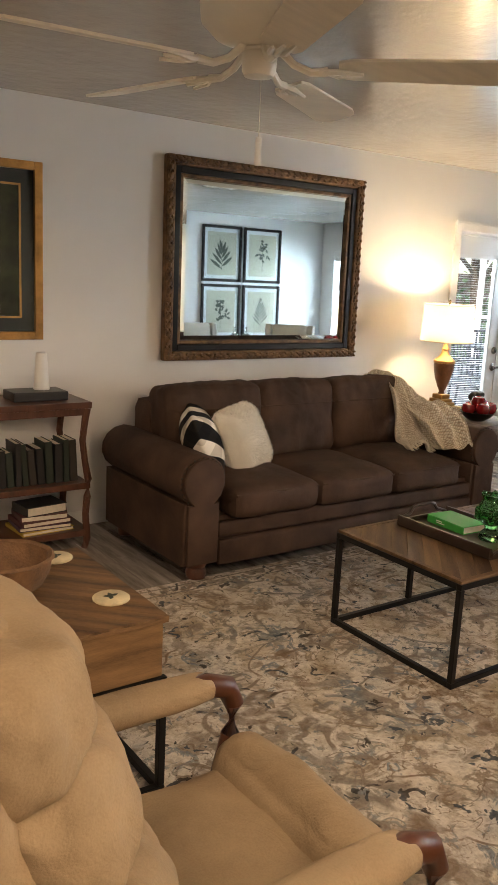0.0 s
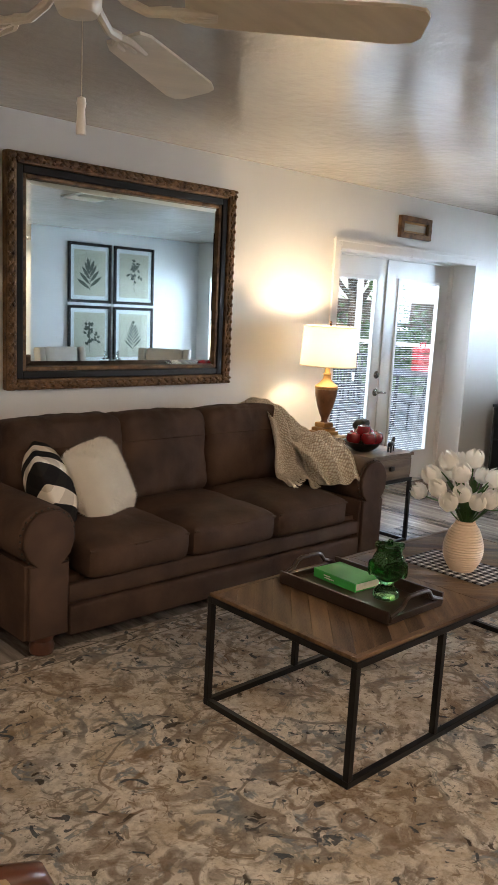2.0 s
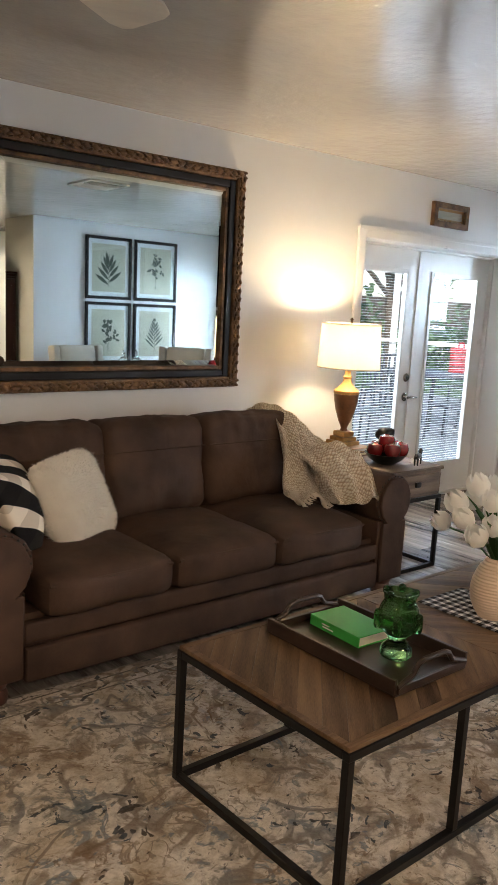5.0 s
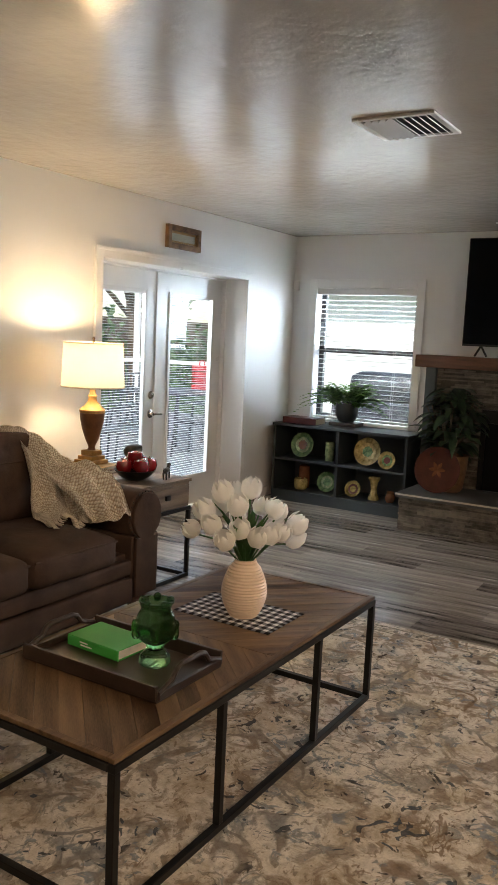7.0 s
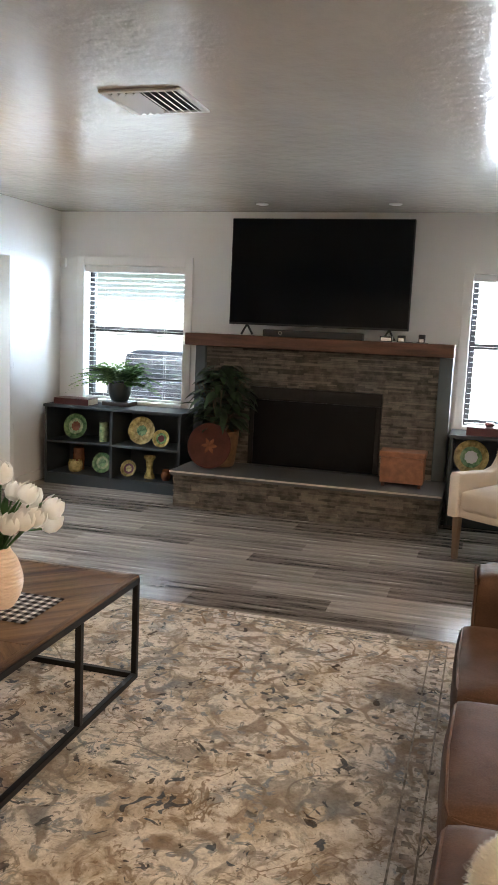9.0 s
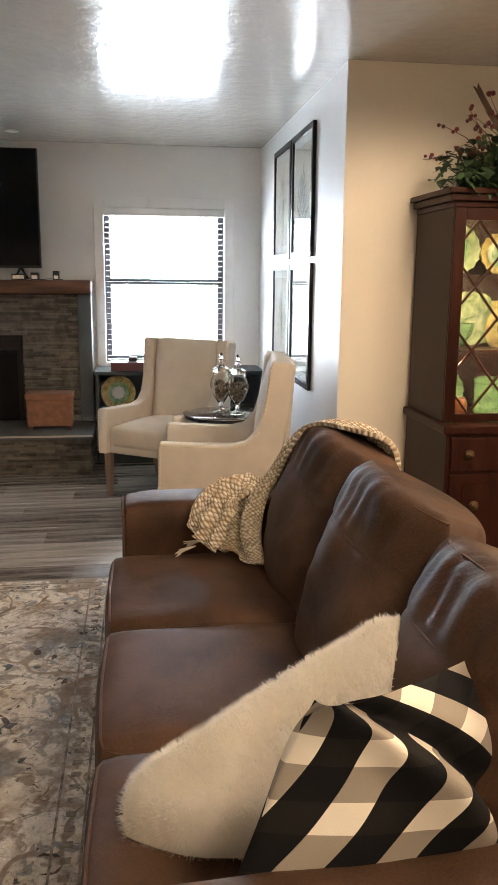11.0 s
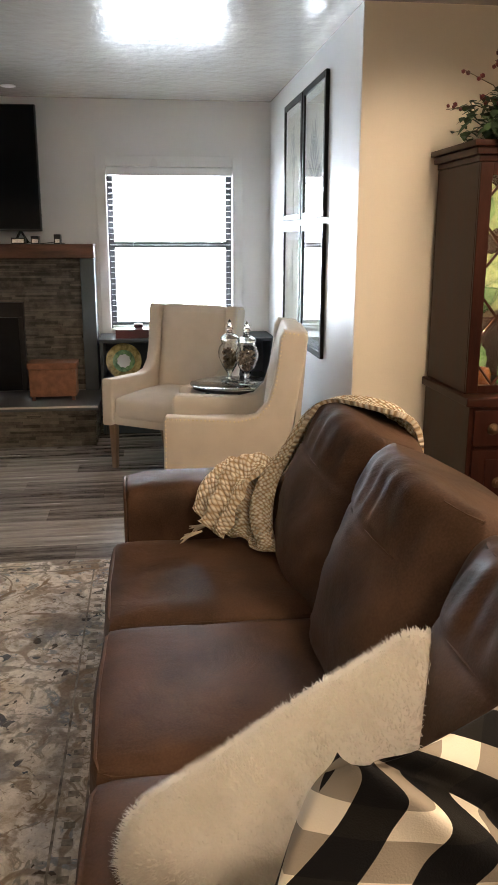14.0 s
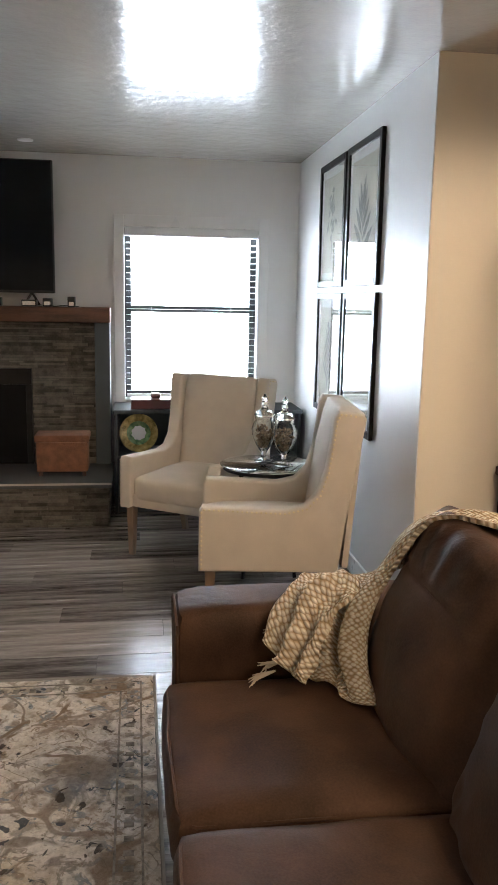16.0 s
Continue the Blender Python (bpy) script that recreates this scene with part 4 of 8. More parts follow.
def drawer_table(name, label, x0, x1, y0, y1, h, wood, face, zbase=0.0, boxh=0.17):
    """A box with one drawer on a black bar frame. face: the side with the drawer, 'x' (+x), 'y' (-y)."""
    cx, cy = (x0 + x1) / 2, (y0 + y1) / 2
    t = thing(name, label, "table", place(cx, cy, zbase))
    hx, hy, h = (x1 - x0) / 2, (y1 - y0) / 2, h - zbase
    r = 0.0115
    part("body", box(B(), -hx + 0.012, -hy + 0.012, h - boxh, hx - 0.012, hy - 0.012, h - 0.02, 0.003), wood, t, smooth=False)
    top = part("tabletop", box(B(), -hx, -hy, h - 0.019, hx, hy, h - 0.007, 0.002), wood, t, smooth=False)
    if wood is M_ENDWOOD:
        parquet(top, -hx, -hy, hx, hy, h, wood, 0.066, 0.0065)
    else:
        n = 5
        for i in range(n):
            w = 2 * hy / n
            part("board", box(B(), -hx, -hy + i * w + 0.0008, h - 0.0065, hx, -hy + (i + 1) * w - 0.0008, h, 0.0015), wood, top, smooth=False)
    if face == "y":
        d = part("drawer", box(B(), -hx + 0.03, -hy - 0.004, h - boxh + 0.02, hx - 0.03, -hy + 0.012, h - 0.035, 0.003), wood, t, smooth=False)
        part("pull", rbox(B(), (0, -hy - 0.014, h - boxh * 0.52), (0.022, 0.009, 0.016), 0.006, 3), M_BLACK, d, "small black ring pull")
    for a in (-hx + r, hx - r):
        b = B()
        square_bar(b, (a, -hy + 3 * r, r), (a, hy - 3 * r, r), r)
        part("base_bar", b, M_BLACK, t, smooth=False)
    for a in (-hy + r, hy - r):
        for z in (r, h - boxh - r - 0.001):
            b = B()
            square_bar(b, (-hx + r, a, z), (hx - r, a, z), r)
            part("cross_bar", b, M_BLACK, t, smooth=False)
    for a in (-hx + r, hx - r):
        for c in (-hy + r, hy - r):
            b = B()
            square_bar(b, (a, c, 3 * r + 0.001), (a, c, h - boxh - 3 * r - 0.002), r)
            part("leg", b, M_BLACK, t, smooth=False)
    return t


drawer_table("side_table", "weathered grey-brown wooden side table with a drawer on black legs", 4.5, 5.0, 3.44, 4.22, 0.615, M_GREYWOOD, "y")
drawer_table("end_table", "honey brown parquet end table on black metal legs", 0.58, 1.195, 1.845, 2.51, 0.58, M_ENDWOOD, "n", 0.011, 0.19)

# ---- fireplace ----
FX = 7.70
fp = thing("fireplace", "stacked stone fireplace with slate blue pilasters and a raised hearth", "fireplace", place(0, 0), kind="structure")
b = box(B(), FX + 0.02, 0.9, 0.30, XE, 1.33, 1.295)
box(b, FX + 0.02, 2.46, 0.30, XE, 2.86, 1.295)
box(b, FX + 0.02, 1.33, 0.975, XE, 2.46, 1.295)
box(b, 7.13, 0.80, 0.0, XE, 2.90, 0.262)
M_STONE1 = mat("stacked_ledger_stone_piece", (0.095, 0.082, 0.068), 0.85, var=0.5, scale=14, fine=90, bump=0.6, col2=(0.185, 0.16, 0.13), per_object=0.45, depth=0.01)
part("core", b, M_MORTAR, fp, smooth=False)
b = B()


def ledger(u0, u1, z0, z1, put, hole=None):
    z = z0
    while z < z1 - 0.008:
        hgt = min(rnd(0.013, 0.024), z1 - z)
        u = u0 - rnd(0, 0.1)
        while u < u1:
            w = rnd(0.08, 0.28)
            a, c = max(u, u0), min(u + w, u1)
            if c - a > 0.012:
                segs = [(a, c)]
                if hole and z + hgt > hole[2] and z < hole[3]:
                    segs = [(a, min(c, hole[0])), (max(a, hole[1]), c)]
                for p, q in segs:
                    if q - p > 0.01:
                        put(p + 0.001, q - 0.001, z + 0.001, z + hgt - 0.001, rnd(0.004, 0.02))
            u += w
        z += hgt


ledger(0.9, 2.86, 0.30, 1.294, lambda a, c, z, t, d: box(b, FX + 0.02 - d, a, z, FX + 0.03, c, t), (1.33, 2.46, 0.28, 0.975))
ledger(0.80, 2.90, 0.0, 0.262, lambda a, c, z, t, d: part("stone", box(B(), 7.13 - d, a, z, 7.14, c, t, 0.0015), M_STONE1, fp, smooth=False))
ledger(7.13, 7.9, 0.0, 0.262, lambda a, c, z, t, d: box(b, a, 2.89, z, c, 2.90 + d * 0.6, t))
ledger(7.13, 7.9, 0.0, 0.262, lambda a, c, z, t, d: box(b, a, 0.80 - d * 0.6, z, c, 0.81, t))
tagged(part("stones", b, M_STONE, fp, "thin stacked grey-brown ledger stones", smooth=False), kind="stuff")
part("hearth_slab", box(B(), 7.085, 0.775, 0.264, FX + 0.015, 2.925, 0.30, 0.005), M_SLAB, fp, "dark grey stone hearth slab", smooth=False)
part("hearth_edge", box(B(), 7.079, 0.775, 0.286, 7.0845, 2.925, 0.299), mat("pale_edge_strip", (0.5, 0.46, 0.4), 0.4), fp, "thin pale edging strip", smooth=False)
for y0, y1 in ((0.795, 0.899), (2.861, 2.95)):
    part("pilaster", box(B(), FX - 0.03, y0, 0.301, XE - 0.001, y1, 1.294, 0.004), M_SLATE_PALE, fp, "slate blue painted pilaster", smooth=False)
b = box(B(), FX + 0.02, 1.33, 0.955, FX + 0.5, 2.46, 0.974)
box(b, FX + 0.45, 1.33, 0.302, FX + 0.5, 2.46, 0.955)
box(b, FX + 0.03, 1.331, 0.302, FX + 0.45, 1.36, 0.955)
box(b, FX + 0.03, 2.43, 0.302, FX + 0.45, 2.459, 0.955)
part("firebox", b, M_SOOT, fp, "black firebox", smooth=False)
b = box(B(), FX, 1.335, 0.865, FX + 0.03, 2.455, 0.972, 0.003)
box(b, FX, 1.335, 0.303, FX + 0.03, 1.375, 0.864, 0.003)
box(b, FX, 2.415, 0.303, FX + 0.03, 2.455, 0.864, 0.003)
part("fire_frame", b, M_BLACK, fp, "black metal fire surround", smooth=False)
part("fire_screen", box(B(), FX + 0.01, 1.376, 0.304, FX + 0.018, 2.414, 0.863), M_FIREGLASS, fp, "dark glass fire doors", smooth=False)
mantel = box(B(), 7.62, 0.79, 1.296, XE - 0.001, 3.035, 1.398, 0.008)
single("mantel_shelf", mantel, M_MANTEL, "thick rustic dark brown wooden mantel beam", "mantel", smooth=False)

# ---- television on the mantel ----
tv = thing("television", "large black flat television standing on the mantel", "television", place(7.72, 1.92, 1.398))
part("casing", box(B(), 0.0, -0.755, 0.09, 0.05, 0.755, 0.965, 0.006), M_PLASTIC, tv, smooth=False)
part("screen", box(B(), -0.004, -0.746, 0.108, -0.0005, 0.746, 0.957), M_SCREEN, tv, smooth=False)
for sy in (-0.6, 0.6):
    for k in (-1, 1):
        part("foot", tube(B(), [(0.02, sy, 0.095), (0.02 + 0.005, sy + k * 0.05, 0.008)], 0.009, 6), M_PLASTIC, tv)

# ---- mirror ----
mx0, mx1, mz0, mz1 = 2.533, 4.125, 0.994, 2.24
mir = thing("wall_mirror", "large mirror in an ornate antique gilt frame above the sofa", "mirror", pose((mx0 + mx1) / 2, YN - 0.018, mz0, -0.68))
hw, hh = (mx1 - mx0) / 2, mz1 - mz0


def frame_ring(w0, z0, z1, wid, y0, y1, bevel):
    b = box(B(), -w0, y0, z0, -w0 + wid, y1, z1, bevel)
    box(b, w0 - wid, y0, z0, w0, y1, z1, bevel)
    box(b, -w0 + wid + 0.0005, y0, z0, w0 - wid - 0.0005, y1, z0 + wid, bevel)
    box(b, -w0 + wid + 0.0005, y0, z1 - wid, w0 - wid - 0.0005, y1, z1, bevel)
    return b


part("backing", box(B(), -hw + 0.05, -0.0005, 0.05, hw - 0.05, 0.003, hh - 0.05), M_EBONY, mir, smooth=False)
part("outer_frame", frame_ring(hw - 0.008, 0.008, hh - 0.008, 0.06, -0.055, 0, 0.012), M_GILT, mir, "carved antique gilt moulding", smooth=False)
b = B()


def carve(px, pz, ang):
    for j, (du, dv, sz) in enumerate(((0, 0.0, 0.026), (0.028, 0.013, 0.016), (0.028, -0.013, 0.016))):
        m = Matrix.Translation((px, -0.055, pz)) @ Matrix.Rotation(-ang, 4, "Y") @ Matrix.Translation((du, -0.002, dv)) @ Matrix.Rotation(rnd(-0.5, 0.5), 4, "Y") @ Matrix.Diagonal((sz * rnd(0.8, 1.2), 0.010, sz * 0.62, 1))
        bmesh.ops.create_icosphere(b, subdivisions=1, radius=1, matrix=m)


k = -hw + 0.04
while k < hw - 0.03:
    carve(k, 0.033, 0), carve(k, hh - 0.033, 0)
    k += 0.052
k = 0.07
while k < hh - 0.06:
    carve(-hw + 0.033, k, math.pi / 2), carve(hw - 0.033, k, math.pi / 2)
    k += 0.052
tagged(part("carving", b, M_GILT, mir, "carved leaf scrolls along the frame"), kind="stuff")
part("inner_band", frame_ring(hw - 0.069, 0.069, hh - 0.069, 0.04, -0.04, 0, 0.006), M_EBONY, mir, "black inner band", smooth=False)
part("inner_slip", frame_ring(hw - 0.11, 0.11, hh - 0.11, 0.022, -0.03, 0, 0.005), M_GILT, mir, "bronze inner slip", smooth=False)
w, z0, z1 = hw - 0.133, 0.133, hh - 0.133
b = B()
y, bv = -0.02, 0.03
o = [b.verts.new(p) for p in ((-w, y + 0.006, z0), (w, y + 0.006, z0), (w, y + 0.006, z1), (-w, y + 0.006, z1))]
i = [b.verts.new(p) for p in ((-w + bv, y, z0 + bv), (w - bv, y, z0 + bv), (w - bv, y, z1 - bv), (-w + bv, y, z1 - bv))]
bk = [b.verts.new(p) for p in ((-w, -0.004, z0), (w, -0.004, z0), (w, -0.004, z1), (-w, -0.004, z1))]
b.faces.new(i), b.faces.new(bk)
for k in range(4):
    b.faces.new((o[k], o[(k + 1) % 4], i[(k + 1) % 4], i[k]))
    b.faces.new((o[k], o[(k + 1) % 4], bk[(k + 1) % 4], bk[k]))
part("mirror_glass", b, M_MIRROR, mir, "bevelled silver mirror glass", smooth=False)

# ---- wing chairs ----


def wing_chair():
    # faces +y; origin at the floor under the middle of the seat
    c = thing("wing_chair", "cream linen wing chair with nail-head trim on wooden legs", "armchair", group="pair of wing chairs")
    part("seat", rbox(B(), (0, 0.02, 0.40), (0.245, 0.28, 0.075), 0.035, 8, (0, 0.01, 0.03), 0.002), M_CREAM, c)
    part("seat_rail", rbox(B(), (0, 0.01, 0.33), (0.262, 0.285, 0.04), 0.012, 4), M_CREAM, c)
    m = Matrix.Rotation(radians(9), 4, "X")
    part("backrest", rbox(B(), (0, -0.29, 0.70), (0.243, 0.055, 0.315), 0.03, 8, (0, 0.025, 0.0), 0.002, m=m), M_CREAM, c)
    out = [(0.315, 0.29), (0.315, 0.56), (0.30, 0.585), (-0.06, 0.572), (-0.145, 0.592), (-0.2, 0.65), (-0.232, 0.75), (-0.25, 0.87), (-0.26, 0.98), (-0.28, 1.015), (-0.38, 1.005), (-0.40, 0.98), (-0.365, 0.75), (-0.325, 0.5), (-0.30, 0.29)]
    for sx in (-1, 1):
        b = prism(B(), out, "x", sx * 0.245, sx * 0.325, 0.016)
        for v in b.verts:
            v.co.x += sx * 0.05 * max(0, v.co.z - 0.6) * 0.6
        side = part("arm", b, M_CREAM, c, "scooped arm rising into a wing")
        b = B()
        trim = [(0.303, 0.305), (0.303, 0.56), (0.29, 0.572), (-0.06, 0.558), (-0.155, 0.58), (-0.212, 0.642), (-0.244, 0.745), (-0.262, 0.87), (-0.272, 0.97), (-0.288, 1.0), (-0.37, 0.99)]
        for p, q in zip(trim, trim[1:]):
            k = max(1, round(math.dist(p, q) / 0.021))
            for j in range(k):
                u, v = p[0] + (q[0] - p[0]) * j / k, p[1] + (q[1] - p[1]) * j / k
                lathe(b, [(0.0052, 0), (0.004, 0.003), (0, 0.0042)], (sx * (0.3245 + 0.03 * max(0, v - 0.6)), u, v), 6, m=Matrix.Rotation(radians(90 * sx), 4, "Y"))
        tagged(part("nail_heads", b, M_COASTER, side, "row of pale brass nail heads"), kind="stuff")
        for y, r0 in ((0.265, 0.0), (-0.27, -0.07)):
            b = B()
            vs = [b.verts.new((sx * 0.27 + dx * s, y + dy * s + (r0 if z < 0.1 else 0), z)) for z, s in ((0.0, 0.015), (0.30, 0.023)) for dx, dy in ((-1, -1), (1, -1), (1, 1), (-1, 1))]
            b.faces.new(vs[3::-1]), b.faces.new(vs[4:])
            for k in range(4):
                b.faces.new((vs[k], vs[(k + 1) % 4], vs[4 + (k + 1) % 4], vs[4 + k]))
            part("leg", b, M_LEGWOOD, c, "tapered wooden leg", smooth=False)
    b = prism(B(), [(-0.245, 0.29), (0.245, 0.29), (0.255, 0.99), (-0.255, 0.99)], "y", -0.372, -0.345)
    for v in b.verts:
        v.co.y -= max(0, v.co.z - 0.25) * 0.07 - 0.02
    part("back_panel", b, M_CREAM, c, smooth=False)
    return c


chair = wing_chair()
chair.matrix_basis = place(5.64, 0.0, 0, -6.5)
copy_thing(chair, place(6.60, 0.27, 0, 56))

# ---- recliner ----


def recliner():
    # faces +x; origin at the floor
    c = thing("recliner", "tan microfibre recliner with tufted back and wooden arm ends", "armchair", place(0.86, 1.15, 0.011))
    part("seat", rbox(B(), (0.02, 0, 0.318), (0.255, 0.25, 0.085), 0.06, 18, (0, 0, 0.02), 0.009, 9), M_TAN, c)
    part("seat_roll", rbox(B(), (0.275, 0, 0.375), (0.085, 0.275, 0.095), 0.08, 18, (0.01, 0, 0.01), 0.01, 10), M_TAN, c, "rounded front roll of the seat")
    part("footrest", rbox(B(), (0.31, 0, 0.21), (0.05, 0.26, 0.13), 0.04, 6, wrinkle=0.005), M_TAN, c)
    part("base", rbox(B(), (0.02, 0, 0.15), (0.27, 0.24, 0.09), 0.03, 5), M_TAN, c)
    tilt = Matrix.Rotation(radians(-22), 4, "Y")
    for i, (u, hz, bul) in enumerate(((0.09, 0.13, 0.05), (0.31, 0.14, 0.065), (0.495, 0.115, 0.065))):
        p = Vector((-0.25, 0, 0.44)) + tilt @ Vector((0.0, 0, u))
        b = rbox(B(), p, (0.105, 0.295 - 0.012 * i, hz), 0.085, 34, (bul, 0.01, 0), 0.011, 11, tilt)
        for v in b.verts:
            # short pleats run out of the seams between the pillows
            w = abs((tilt.transposed() @ (v.co - p)).z) / hz
            if w > 0.35:
                v.co.x += 0.007 * min(1, (w - 0.35) * 2.5) * math.sin(v.co.y * 88 + 5 * noise.noise(Vector((v.co.y * 7, v.co.z * 4, i))))
        part("back_cushion", b, M_TAN, c, "gathered tan back pillow")
    p = Vector((-0.34, 0, 0.44)) + tilt @ Vector((0, 0, 0.32))
    part("back_shell", rbox(B(), p, (0.05, 0.29, 0.4), 0.045, 8, (0.02, 0, 0), 0.006, 6, tilt), M_TAN, c)
    for sy in (-1, 1):
        y = sy * 0.34
        arm = part("arm", rbox(B(), (-0.03, y, 0.545), (0.28, 0.046, 0.03), 0.025, 9, (0, 0, 0.008), 0.004, 8), M_TAN, c, "padded arm rest")
        b = tube(B(), [(0.15, y, 0.54), (0.24, y, 0.545), (0.30, y, 0.525), (0.325, y, 0.475), (0.32, y, 0.39), (0.29, y, 0.28), (0.27, y, 0.16)], [0.03, 0.031, 0.03, 0.027, 0.025, 0.024, 0.022], 12)
        part("arm_end", b, M_ARMWOOD, arm, "curved reddish wooden arm end")
        b = tube(B(), [(-0.30, y, 0.045), (0.0, y, 0.03), (0.30, y, 0.045), (0.32, y, 0.17)], 0.024, 8)
        part("rocker_base", b, M_ARMWOOD, c)
    part("swivel_base", lathe(B(), [(0.24, 0.0), (0.24, 0.025), (0.05, 0.04), (0.05, 0.08)], (0, 0, 0), 24), M_BLACK, c)
    return c


recliner()

# ---- china cabinet ----


def china_cabinet():
    # faces -x; origin on the floor, front left corner at the wall end nearest the corner of the room
    y1, y0 = -0.915, -1.805
    xb = XP - 0.045
    c = thing("china_cabinet", "mahogany china cabinet with lattice glass doors, lit inside", "cabinet", place(0, 0))
    ux = xb - 0.475
    b = box(B(), ux, y1 - 0.027, 0.80, xb, y1 - 0.005, 1.74, 0.003)
    box(b, ux, y0 + 0.005, 0.80, xb, y0 + 0.027, 1.74, 0.003)
    box(b, xb - 0.015, y0 + 0.028, 0.80, xb, y1 - 0.028, 1.74)
    box(b, ux, y0 + 0.028, 1.72, xb - 0.016, y1 - 0.028, 1.74)
    part("upper_case", b, M_HUTCH, c, smooth=False)
    b = B()
    for k, (e, z0, z1) in enumerate(((0.0, 1.741, 1.765), (0.018, 1.766, 1.795), (0.035, 1.796, 1.82))):
        box(b, ux - e - 0.01, y0 - e, z0, xb, y1 + e, z1, 0.005)
    part("cornice", b, M_HUTCH, c, "stepped mahogany cornice", smooth=False)
    fx = ux - 0.35
    lx = xb - 0.555
    b = box(B(), lx, y0, 0.06, xb, y1, 0.76, 0.005)
    part("lower_case", b, M_HUTCH, c, smooth=False)
    part("waist_top", box(B(), lx - 0.02, y0 - 0.02, 0.761, xb, y1 + 0.02, 0.799, 0.007), M_HUTCH, c, smooth=False)
    part("plinth", box(B(), lx - 0.008, y0 - 0.008, 0.0, xb, y1 + 0.008, 0.059, 0.005), M_HUTCH, c, smooth=False)
    ym = (y0 + y1) / 2
    for a, d in ((ym + 0.006, y1 - 0.02), (y0 + 0.02, ym - 0.006)):
        dr = part("drawer", box(B(), lx - 0.012, a, 0.59, lx - 0.0005, d, 0.745, 0.004), M_HUTCH, c, smooth=False)
        for yy in (a + (d - a) * 0.26, a + (d - a) * 0.8):
            part("knob", lathe(B(), [(0.026, 0), (0.024, 0.006), (0.012, 0.012), (0.016, 0.022), (0, 0.028)], (lx - 0.0125, yy, 0.665), 16, m=Matrix.Rotation(radians(-90), 4, "Y")), M_BRASS, dr, "round brass knob")
        dd = part("door", box(B(), lx - 0.012, a, 0.08, lx - 0.0005, d, 0.575, 0.004), M_HUTCH, c, smooth=False)
        part("door_field", box(B(), lx - 0.017, a + 0.06, 0.14, lx - 0.0125, d - 0.06, 0.535, 0.003), M_HUTCH, dd, smooth=False)
        part("knob", lathe(B(), [(0.026, 0), (0.024, 0.006), (0.012, 0.012), (0.016, 0.022), (0, 0.028)], (lx - 0.0125, a + 0.3 if a > ym else d - 0.3, 0.43), 16, m=Matrix.Rotation(radians(-90), 4, "Y")), M_BRASS, dd, "round brass knob")
    # glazed doors
    for a, d in ((ym + 0.003, y1 - 0.006), (y0 + 0.006, ym - 0.003)):
        x = ux - 0.014
        z0, z1 = 0.803, 1.738
        s0, s1 = 0.052, 0.036
        e0, e1 = (a + s1, d - s0) if a > ym else (a + s0, d - s1)
        b = box(B(), x, a, z0, x + 0.026, e0, z1, 0.003)
        box(b, x, e1, z0, x + 0.026, d, z1, 0.003)
        box(b, x, e0 + 0.0005, z0, x + 0.026, e1 - 0.0005, z0 + 0.035, 0.003)
        box(b, x, e0 + 0.0005, z1 - 0.05, x + 0.026, e1 - 0.0005, z1, 0.003)
        dd = part("glass_door", b, M_HUTCH, c, "glazed door with crossing lattice bars", smooth=False)
        g = part("pane", box(B(), x + 0.014, e0, z0 + 0.035, x + 0.017, e1, z1 - 0.05), M_CLEAR, dd, smooth=False)
        g.visible_shadow = False
        gz0, gz1 = z0 + 0.035, z1 - 0.05
        w = e1 - e0
        hstep = (gz1 - gz0) / 3
        for s in (-1, 1):
            for ph in (-1, 0, 1, 2, 3):
                # a bar climbs one width in two thirds of a step
                pts = []
                for f in (0.0, 1.0):
                    yy = e0 + f * w if s > 0 else e1 - f * w
                    zz = gz0 + ph * hstep + (f - 0.0) * hstep * 1.55 - hstep * 0.27
                    pts.append((yy, zz))
                (ya, za), (yb, zb) = pts
                t0 = max(0, (gz0 - za) / (zb - za))
                t1 = min(1, (gz1 - za) / (zb - za))
                if t1 - t0 > 0.05:
                    p = (x + 0.008, ya + (yb - ya) * t0, za + (zb - za) * t0)
                    q = (x + 0.008, ya + (yb - ya) * t1, za + (zb - za) * t1)
                    part("lattice_bar", tube(B(), [p, q], 0.006, 6), M_HUTCH, dd)
    for z in (1.125, 1.455):
        part("shelf", box(B(), ux + 0.016, y0 + 0.029, z - 0.012, xb - 0.017, y1 - 0.029, z, 0.002), M_HUTCH, c, smooth=False)
    return ux, xb, y0, y1


CAB = china_cabinet()
for z in (1.09, 1.42, 1.705):
    for y in (-0.957, -1.378):
        lamp("cabinet_light", "POINT", place(CAB[0] + 0.05, y, z), 2.5, (1.0, 0.72, 0.36), 0.008)

# ---- bookcases under the windows ----


